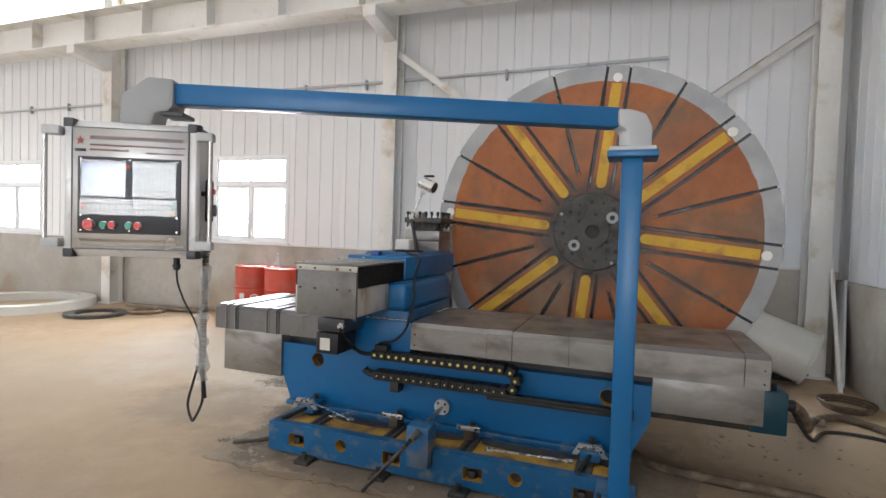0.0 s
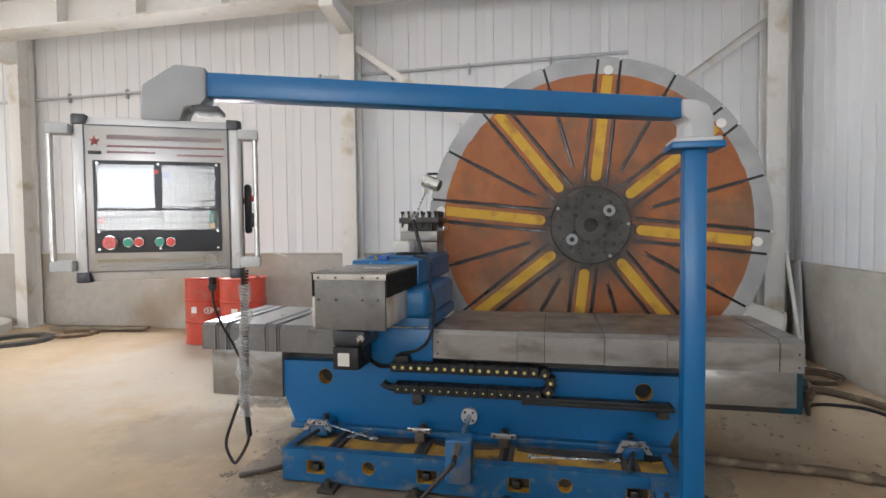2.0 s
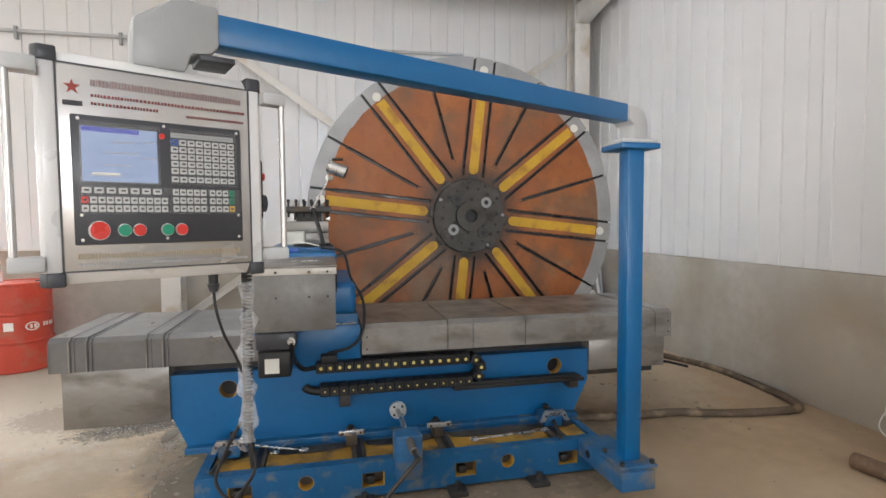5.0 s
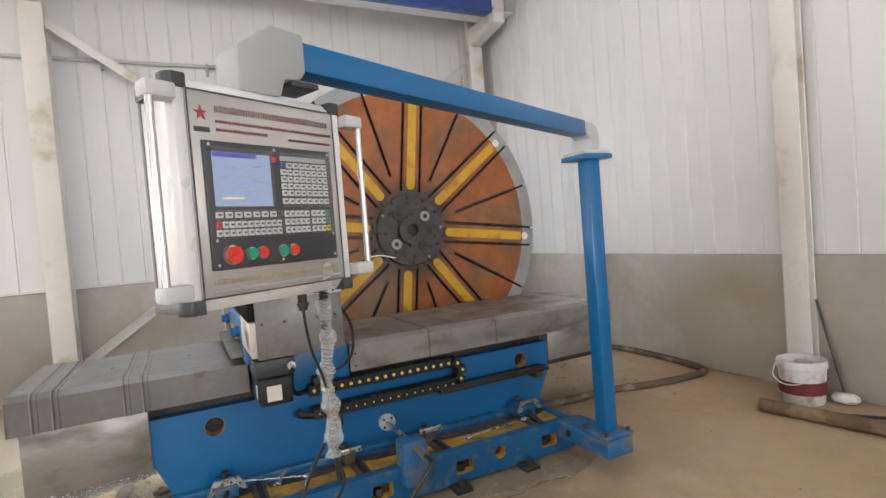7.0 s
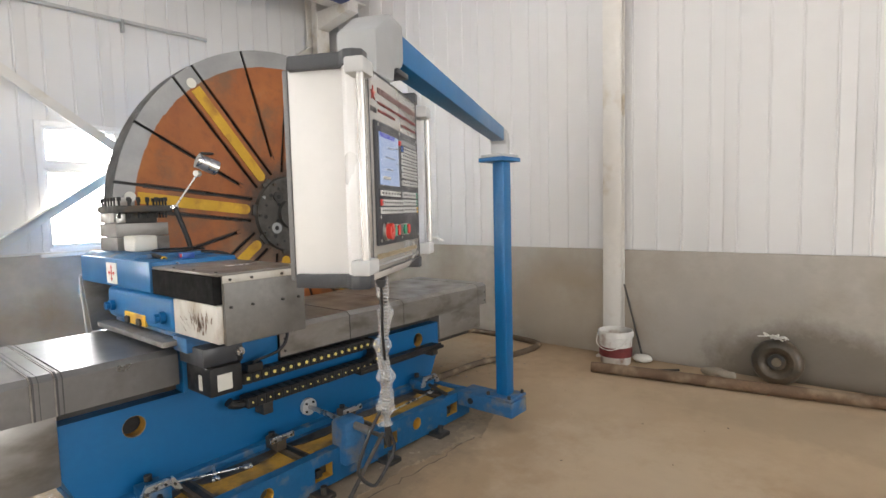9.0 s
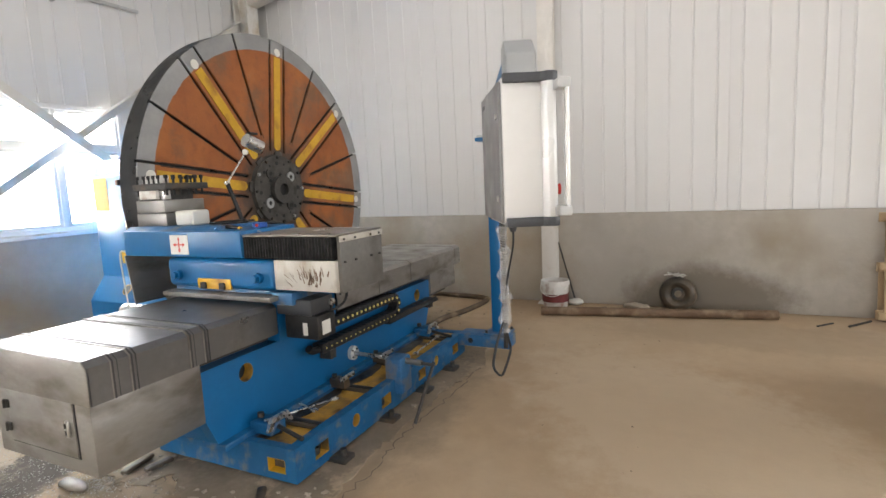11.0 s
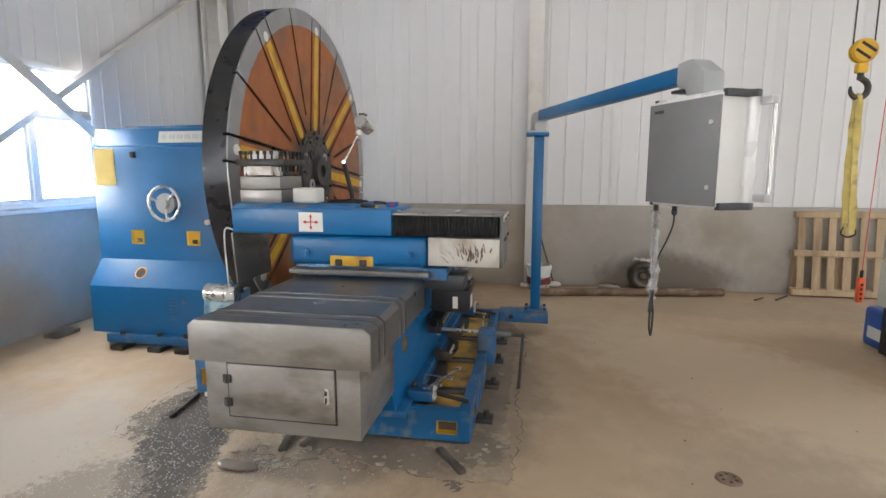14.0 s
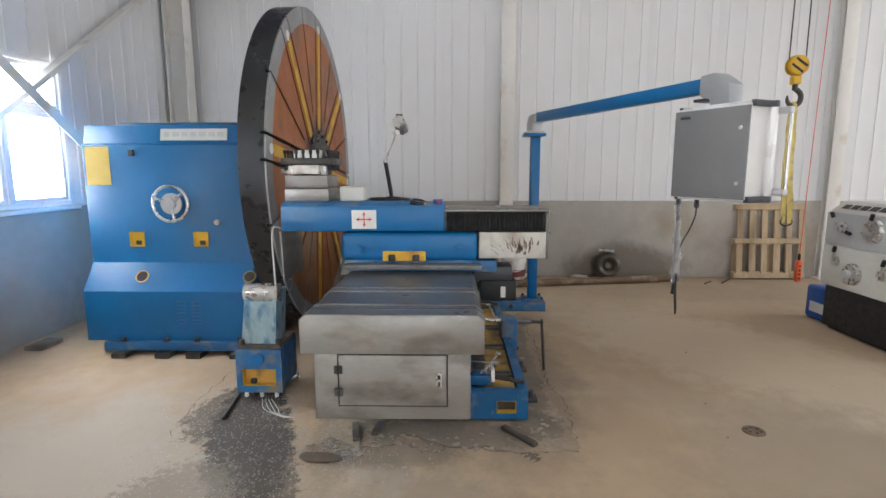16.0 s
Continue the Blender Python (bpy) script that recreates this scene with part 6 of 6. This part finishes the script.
bm = tube(smooth_line([(1.747, 2.683, 0.048), (1.85, 2.1, 0.05), (1.98, 1.3, 0.048), (2.135, 0.435, 0.05)]), 0.047, 16)
solid("floor_pipe", bm, RUSTY, "long muddy steel pipe lying along the wall", "pipe")

tyre = thing("old_tyre", (2.3, 1.33, 0), "small dirty wheel with tyre standing against the wall", "tyre")
bm = B()
bmesh.ops.create_circle(bm, segments=14, radius=0.062, matrix=Matrix.Translation((0.125, 0, 0)) @ Matrix.Rotation(math.pi / 2, 4, "X"))
bmesh.ops.spin(bm, geom=bm.verts[:] + bm.edges[:], cent=(0, 0, 0), axis=(0, 0, 1), angle=2 * math.pi, steps=40, use_duplicate=False)
bmesh.ops.remove_doubles(bm, verts=bm.verts[:], dist=0.0005)
for v in bm.verts:
    v.co.z *= 1.4
TM = pose(2.29, 1.33, 0.188, 0, -84, 0)
bm.transform(TM)
part("tread", bm, GREASE, tyre)
bm = B()
add_ring(bm, (0, 0), 0.03, 0.075, "z", -0.02, 0.02, 28)
bm.transform(TM)
rim = part("rim", bm, CAST, tyre)
bm = cyl((0, 0, -0.04), (0, 0, 0.05), 0.035)
bm.transform(TM)
part("hub", bm, OLDWOOD, rim)
bm = B()
random.seed(11)
for k in range(7):
    p = Vector((2.27 + random.uniform(-0.03, 0.03), 1.33 + random.uniform(-0.1, 0.08), 0.385))
    add_tube(bm, smooth_line([p, p + Vector((random.uniform(-0.05, 0.05), random.uniform(-0.06, 0.06), 0.025)), p + Vector((random.uniform(-0.08, 0.02), random.uniform(-0.1, 0.1), 0.004))], 4), 0.006, 6)
solid("rag", bm, PAPER, "scraps of white rag lying on the old tyre", "rag")

bl = thing("shoe_shaped_block", (2.22, 1.72, 0), "pale broken block lying behind the pipe", "block")
bm = B()
bmesh.ops.create_icosphere(bm, subdivisions=3, radius=1, matrix=Matrix.Translation((2.2, 1.74, 0.04)) @ Matrix.Diagonal((0.06, 0.14, 0.045, 1)))
for v in bm.verts:
    v.co += Vector((1, 1, 0.6)) * 0.02 * noise.noise(v.co * 14)
    v.co.z = max(v.co.z, 0.001)
part("lump", bm, RUBBLE, bl)
solid("scrap_bar", tube([(2.05, 2.28, 0.012), (2.2, 2.06, 0.012)], 0.012, 6), CAST, "dark scrap bar on the floor", "bar")
solid("scrap_rod", tube([(2.0, -0.1, 0.012), (2.25, -0.32, 0.012)], 0.011, 6), CAST, "thin dark rod on the floor", "bar")
solid("scrap_strip", tube([(1.95, 0.15, 0.01), (2.1, 0.0, 0.01)], 0.009, 6), CAST, "short dark strip of scrap on the floor", "bar")

pallet = thing("pallet", (2.34, -0.83, 0), "wooden pallet leaning upright against the wall", "pallet")
PM = pose(2.27, -0.375, 0.0, 0, 6, 0)


def slat(a, c, name="board"):
    bm = box(a, c, 0.004, 1)
    bm.transform(PM)
    part(name, bm, WOOD, pallet)


for k in range(6):
    y = -0.05 - 0.165 * k
    slat((0.0, y - 0.075 - 0.01 * (k % 2), 0.02), (0.02, y + 0.005, 1.03))
for z in (0.015, 0.47, 0.94):
    slat((0.021, -0.95, z), (0.085, 0.0, z + 0.09), "bearer")
for z in (0.02, 0.49, 0.95):
    slat((-0.018, -0.95, z), (-0.001, 0.0, z + 0.07), "cross_board")
for k in range(4):
    slat((0.086, -0.12 - 0.24 * k, 0.02), (0.1, -0.02 - 0.24 * k, 1.03))

hook = thing("crane_hook", (1.2, -0.3, 2.2), "yellow crane hook block hanging on wire ropes", "crane hook")
for s in (-0.09, 0.09):
    part("wire_rope", tube([(1.2, -0.3 + s * 0.9, 4.5), (1.2, -0.3 + s, 2.66)], 0.007, 6), CAST, hook)
for s in (-1, 1):
    bm = cyl((1.2 + s * 0.02, -0.3, 2.6), (1.2 + s * 0.055, -0.3, 2.6), 0.112, 0.1, 28)
    part("cheek", bm, YELLOW, hook, "yellow and black striped cheek plate")
    for o in (-0.045, 0.05):
        bm = box((1.2 + s * 0.053, -0.375, 2.583 + 0.8 * o), (1.2 + s * 0.058, -0.225, 2.608 + 0.8 * o), 0.001)
        bm.transform(Matrix.Translation((1.2, -0.3, 2.6)) @ Matrix.Rotation(radians(35), 4, "X") @ Matrix.Translation((-1.2, 0.3, -2.6)))
        part("stripe", bm, BLACK, hook)
part("sheave", cyl((1.185, -0.3, 2.6), (1.215, -0.3, 2.6), 0.095), CAST, hook)
part("swivel", box((1.16, -0.345, 2.4), (1.24, -0.255, 2.49), 0.012), YELLOW, hook)
part("shank", cyl((1.2, -0.3, 2.34), (1.2, -0.3, 2.42), 0.028), CAST, hook)
a_pts = [(1.2, -0.3 + 0.075 * math.cos(t), 2.26 + 0.085 * math.sin(t)) for t in (radians(110 + 14 * k) for k in range(20))]
part("hook", tube([(1.2, -0.3, 2.36)] + a_pts, [0.028] * 14 + [0.026, 0.024, 0.022, 0.02, 0.018, 0.014, 0.008], 12), CAST, hook)
sling = thing("lifting_sling", (1.2, -0.33, 0.88), "worn yellow webbing sling hanging from the crane hook", "sling")
for s, x in ((-1, 1.185), (1, 1.215)):
    bm = B()
    P = smooth_line([(x, -0.305, 2.2), (x, -0.3 + s * 0.014, 1.9), (x, -0.31 + s * 0.02, 1.5), (x, -0.33 + s * 0.024, 1.15), (x, -0.345 + s * 0.03, 0.88)], 8)
    for k, p in enumerate(P):
        w = 0.03 + 0.004 * math.sin(k * 0.9 + s)
        tw = 0.25 * math.sin(k * 0.35 + s)
        for dx, dy in ((-0.004, -w), (0.004, -w), (0.004, w), (-0.004, w)):
            bm.verts.new((p.x + dx + dy * tw, p.y + dy, p.z))
    bm.verts.ensure_lookup_table()
    for k in range(len(P) - 1):
        for i in range(4):
            j = (i + 1) % 4
            bm.faces.new((bm.verts[4 * k + i], bm.verts[4 * k + j], bm.verts[4 * k + 4 + j], bm.verts[4 * k + 4 + i]))
    part("strap", bm, SLING, sling)
part("eye", tube(smooth_line([(1.17, -0.3, 2.12), (1.165, -0.3, 2.175), (1.2, -0.3, 2.2), (1.235, -0.3, 2.175), (1.23, -0.3, 2.12)]), 0.02, 10), SLING, sling)
part("shackle", tube(smooth_line([(1.19, -0.39, 0.95), (1.19, -0.4, 0.88), (1.2, -0.345, 0.85), (1.21, -0.29, 0.88), (1.21, -0.3, 0.95)]), 0.009, 8), CAST, sling)

ctl = thing("crane_pendant", (0.935, -0.36, 0.26), "orange crane push-button pendant on a red cord", "crane control")
part("grip", box((0.91, -0.39, 0.26), (0.96, -0.33, 0.5), 0.014, 3), ORANGE, ctl)
part("gland", cyl((0.935, -0.36, 0.5), (0.935, -0.36, 0.57), 0.014), BLACK, ctl)
part("cord", tube(smooth_line([(0.935, -0.36, 0.57), (0.94, -0.38, 1.6), (0.98, -0.44, 3.2), (1.0, -0.48, 4.7)]), 0.004, 6), RED, ctl)
for k in range(4):
    part("button", cyl((0.908, -0.36, 0.3 + 0.045 * k), (0.912, -0.36, 0.3 + 0.045 * k), 0.012, seg=12), BLACK, ctl)

# ---- the small engine lathe near the start of the walk ----
el = thing("engine_lathe", (-0.4, -0.4, 0), "grey and cream engine lathe headstock on a black base", "lathe")
part("base", box((-0.92, -0.68, 0.03), (0.12, -0.09, 0.42), 0.01), BLACK, el, "black painted base")
part("foot", box((-0.9, -0.62, 0.0), (0.1, -0.14, 0.03), 0.004), BLACK, el)
part("gear_casing", box((-0.9, -0.7, 0.421), (0.15, -0.05, 0.8), 0.015), CREAM, el, "cream enamel gear casing")
hs = part("headstock", box((-0.9, -0.7, 0.801), (0.15, -0.055, 1.1), 0.015), LGREYP, el, "grey headstock")
part("lid", prism([(-0.06, 1.1), (-0.2, 1.2), (-0.68, 1.2), (-0.68, 1.1)], "x", -0.9, 0.14, 0.012), CREAM, el, "cream sloping lid with a speed chart")
for k in range(7):
    bm = box((-0.04, -0.028, 0), (0.04, 0.028, 0.003), 0)
    bm.transform(Matrix.Translation((0.0 - 0.105 * k, -0.125, 1.151)) @ Matrix.Rotation(radians(-35.5), 4, "X"))
    part("chart_bar", bm, INK, el)


def knob_and_lever(x, z, ang, y=-0.05, r=0.05):
    part("dial", cyl((x, y, z), (x, y + 0.03, z), r, r * 0.9, 28), BRIGHT, el, "bright turned dial")
    a = radians(ang)
    part("lever", tube([(x, y + 0.035, z), (x + 0.12 * math.cos(a), y + 0.06, z + 0.12 * math.sin(a))], 0.009, 8), BRIGHT, el)
    part("lever_knob", cyl((x + 0.1 * math.cos(a), y + 0.058, z + 0.1 * math.sin(a)), (x + 0.15 * math.cos(a), y + 0.062, z + 0.15 * math.sin(a)), 0.016), BLACK, el)


knob_and_lever(-0.08, 0.97, 60)
knob_and_lever(-0.1, 0.96, 190, r=0.03)
knob_and_lever(-0.42, 0.98, 110, r=0.11)
knob_and_lever(-0.04, 0.66, 110, r=0.045)
knob_and_lever(-0.58, 0.63, 115, r=0.05)
part("handwheel", cyl((-0.25, -0.05, 0.58), (-0.25, -0.01, 0.58), 0.1, 0.09, 36), BRIGHT, el, "knurled bright dial")
part("handwheel_hub", cyl((-0.25, -0.01, 0.58), (-0.25, 0.03, 0.58), 0.035), LGREYP, el)
part("yellow_strip", box((-0.9, -0.6, 1.201), (-0.2, -0.4, 1.215), 0.004), YELLOW, el)

jug = thing("jerrycan", (0.3, -0.3, 0), "blue plastic can with white labels beside the lathe", "can")
part("body", box((0.2, -0.42, 0.0), (0.5, -0.17, 0.34), 0.04, 3), JUGBLUE, jug)
part("label", box((0.2, -0.1705, 0.08), (0.42, -0.168, 0.18), 0), PAPER, jug)
part("side_label", box((0.197, -0.35, 0.06), (0.2, -0.22, 0.17), 0), PAPER, jug)
part("cap", cyl((0.28, -0.3, 0.34), (0.28, -0.3, 0.375), 0.03), PAPER, jug)

# ---- floor fittings, cracks and grit ----
dr = thing("floor_drain", (-1.95, 1.7, 0), "rusty round drain cover in the floor", "drain", kind="structure")
part("cover", cyl((-1.95, 1.703, 0.0), (-1.95, 1.703, 0.008), 0.062, 0.058, 28), RUSTY, dr)
for k in range(6):
    a = radians(60 * k)
    part("slot", cyl((-1.95 + 0.035 * math.cos(a), 1.703 + 0.035 * math.sin(a), 0.008), (-1.95 + 0.035 * math.cos(a), 1.703 + 0.035 * math.sin(a), 0.0095), 0.009, seg=10), BLACK, dr)


def crack(pts, w, seed):
    """A ragged open joint in the concrete."""
    random.seed(seed)
    P = smooth_line([(x, y, 0) for x, y in pts], 14)
    bm = B()
    prev = None
    for i, p in enumerate(P):
        d = (P[min(i + 1, len(P) - 1)] - P[max(i - 1, 0)]).normalized()
        s = Vector((-d.y, d.x, 0))
        j = random.uniform(-0.02, 0.02)
        ww = w * random.uniform(0.3, 1.3)
        row = [bm.verts.new(p + s * (j - ww) + Vector((0, 0, 0.003))), bm.verts.new(p + s * (j + ww) + Vector((0, 0, 0.003)))]
        if prev:
            bm.faces.new((prev[0], prev[1], row[1], row[0]))
        prev = row
    return bm


def ragged(points, rough, seed):
    """A closed outline whose sides wander a little."""
    random.seed(seed)
    out = []
    for p, q in zip(points, points[1:] + points[:1]):
        n = max(2, int(math.dist(p, q) / 0.045))
        for k in range(n):
            t = k / n
            out.append((p[0] + (q[0] - p[0]) * t + random.gauss(0, rough), p[1] + (q[1] - p[1]) * t + random.gauss(0, rough)))
    return out


PATCHM = add_spots(mat("broken_foundation_cement", (0.32, 0.25, 0.175), 0.85, 0, 0.25, 3.5, 0.35, 35, (0.22, 0.175, 0.125), 0.4, 5),
                   [((-2.05, 3.5, 0), (0.3, 0.5, 9), 14.0, 0.5, (0.1, 0.082, 0.064), 0, 0),
                    ((-1.9, 2.95, 0), (0.2, 0.2, 9), 14.0, 0.5, (0.1, 0.085, 0.065), 0, 0),
                    ((-0.8, 2.9, 0), (1.2, 0.16, 9), 12.0, 0.45, (0.13, 0.105, 0.08), 0, 0)])
patch = solid("foundation_patch", prism(ragged([(-2.18, 2.77), (-1.9, 2.75), (-1.5, 2.81), (-0.5, 2.8), (0.1, 2.72), (0.55, 2.9), (0.75, 3.7), (0.6, 4.4), (-1.0, 4.45), (-1.95, 4.2), (-2.16, 4.05), (-2.14, 3.75), (-2.0, 3.72), (-2.16, 3.45), (-2.2, 3.05)], 0.011, 5), "z", 0.0, 0.006), PATCHM, "rough broken cement patch under the machine base", "foundation", "structure")


CRACKM = mat("crack_dirt", (0.15, 0.118, 0.088), 0.9, 0, 0.3, 9)
EDGEM = mat("broken_cement_edge", (0.33, 0.27, 0.2), 0.9, 0, 0.3, 9)
for pts, w, sd in (([(-2.15, 2.75), (-1.6, 2.72), (-1.1, 2.76), (-0.4, 2.72), (0.2, 2.76)], 0.004, 1), ([(-2.15, 2.76), (-2.2, 3.1), (-2.12, 3.4)], 0.004, 2), ([(-1.95, 2.74), (-2.0, 2.95), (-1.97, 3.05)], 0.003, 3), ([(-0.9, 5.05), (-1.6, 5.1), (-2.1, 5.02)], 0.003, 4), ([(-1.9, 3.78), (-2.12, 3.68), (-2.2, 3.55), (-2.1, 3.42), (-1.9, 3.38)], 0.005, 5), ([(-2.05, 3.2), (-2.2, 3.05), (-2.28, 2.98)], 0.03, 6)):
    o = new("crack", mesh_of("crack", crack(pts, w, sd), CRACKM))
    o.parent = floor


def lumps(name, n, places, size, mt, label, seed):
    """Scattered broken bits as one object."""
    random.seed(seed)
    bm = B()
    for k in range(n):
        cx, cy, sx, sy = random.choice(places)
        x, y = random.gauss(cx, sx), random.gauss(cy, sy)
        s = size * random.uniform(0.3, 1.0) ** 2
        vs = [bm.verts.new(Vector((x, y, 0)) + Vector((random.uniform(-1, 1) * s, random.uniform(-1, 1) * s, random.uniform(0.1, 1) * s * 0.8))) for _ in range(7)]
        vs += [bm.verts.new((x + random.uniform(-1, 1) * s, y + random.uniform(-1, 1) * s, 0.001)) for _ in range(3)]
        bmesh.ops.convex_hull(bm, input=vs)
    loose = [v for v in bm.verts if not v.link_faces]
    bmesh.ops.delete(bm, geom=loose, context="VERTS")
    return solid(name, bm, mt, label, name.replace("_", " "), "stuff")


lumps("rubble", 260, [(-2.12, 3.5, 0.05, 0.22), (-2.1, 3.9, 0.07, 0.14), (-1.98, 2.95, 0.1, 0.1), (-0.6, 2.86, 0.6, 0.05), (1.35, 4.5, 0.25, 0.3), (1.15, 4.1, 0.22, 0.3), (1.45, 3.9, 0.2, 0.2), (0.75, 3.9, 0.2, 0.2), (-2.15, 3.4, 0.12, 0.15), (-2.05, 4.0, 0.1, 0.12), (-2.0, 2.95, 0.15, 0.06)], 0.024, RUBBLE, "broken cement crumbs on the floor round the bed", 21)
lumps("stone_chips", 90, [(-2.15, 3.6, 0.12, 0.25), (-2.2, 4.1, 0.15, 0.1), (-0.6, 2.85, 0.7, 0.06), (1.1, 4.3, 0.5, 0.5)], 0.016, EDGEM, "small stone chips scattered by the machine", 22)


lumps("floor_grit", 70, [(0.6, 1.6, 0.9, 0.7), (-2.6, 2.1, 0.8, 0.5), (-3.2, 5.0, 0.8, 0.5), (-1.2, 1.4, 0.8, 0.6), (1.5, 3.2, 0.4, 0.5)], 0.009, CRACKM, "small dark grit strewn over the floor", 23)


def swarf(n, seed):
    random.seed(seed)
    bm = B()
    for k in range(n):
        cx, cy, sx, sy = random.choice([(-2.2, 4.6, 0.5, 0.22), (-2.75, 4.35, 0.3, 0.2), (-1.7, 4.5, 0.3, 0.16), (-2.15, 4.05, 0.14, 0.14), (-2.1, 5.0, 0.5, 0.1)])
        x, y, a = random.gauss(cx, sx), random.gauss(cy, sy), random.uniform(0, 6.28)
        l, w = random.uniform(0.0015, 0.0055), random.uniform(0.001, 0.0022)
        c, s = math.cos(a), math.sin(a)
        z = random.uniform(0.002, 0.006)
        vs = [bm.verts.new((x + u * c - v * s, y + u * s + v * c, 0.001 + h)) for u, v, h in ((-l, -w, 0), (l, -w, z), (l, w, z * 0.5), (-l, w, 0.001))]
        bm.faces.new(vs)
        up = [bm.verts.new(v.co + Vector((0, 0, 0.0012))) for v in vs]
        bm.faces.new(up)
    return bm


solid("metal_swarf", swarf(4200, 31), CHIPS, "fine bright metal swarf strewn over the oil stain", "swarf", "stuff")
bm = B()
random.seed(33)
for k in range(46):
    x, y, r = random.gauss(-2.12, 0.09), random.gauss(4.06, 0.1), random.uniform(0.008, 0.022)
    a0 = random.uniform(0, 6.28)
    add_tube(bm, [(x + r * math.cos(a0 + t), y + r * math.sin(a0 + t), 0.003 + 0.004 * abs(math.sin(t))) for t in (0.5 * j for j in range(11))], 0.0016, 4)
solid("swarf_curls", bm, CHIPS, "curled bright turnings on the floor at the bed end", "swarf", "stuff")
solid("floor_rod", tube([(-1.55, 4.85, 0.012), (-1.87, 4.81, 0.012)], 0.011, 6), CAST, "dark steel rod lying in the oil stain", "bar")
fp = thing("wooden_packer", (-2.55, 4.25, 0), "dark oily wooden packer on the floor", "packer")
bm = B()
bmesh.ops.create_icosphere(bm, subdivisions=3, radius=1, matrix=Matrix.Translation((-2.28, 4.12, 0.01)) @ Matrix.Diagonal((0.045, 0.11, 0.011, 1)))
for v in bm.verts:
    v.co += Vector((1, 1, 0.3)) * 0.02 * noise.noise(v.co * 12)
    v.co.z = max(v.co.z, 0.001)
part("slab", bm, GREASE, fp)
solid("floor_bolt", box((-1.28, 4.6, 0), (-1.2, 4.54, 0.05), 0.012), BRIGHT, "bright scrap fitting beside the roller support", "fitting")
bm = B()
for k in range(4):
    add_tube(bm, smooth_line([(-1.58, 4.68 - 0.02 * k, 0.006), (-1.72, 4.62 - 0.03 * k, 0.006), (-1.8, 4.52 - 0.01 * k, 0.006), (-1.84, 4.45 - 0.02 * k, 0.006)], 6), 0.002, 5)
solid("wire_ends", bm, PAPER, "loose white wire ends on the oily floor", "wire")
# the third bar stands in for a dark crack-like gap in the cement
for x, y, l, turn in ((-2.02, 3.98, 0.2, 12), (-1.98, 3.86, 0.15, -8), (-2.05, 3.06, 0.26, 38)):
    bm = box((-l / 2, -0.022, 0), (l / 2, 0.022, 0.024), 0.009)
    bm.transform(pose(x, y, 0.006, 0, 0, turn))
    solid("packing_wedge", bm, GREASE, "dark oily packing wedge under the bed end", "wedge", group="packing wedges")
dl = solid("wall_debris", box((-0.7, 6.85, 0), (-0.45, 7.0, 0.04), 0.01), OLDWOOD, "dark debris by the wall behind the headstock", "debris")
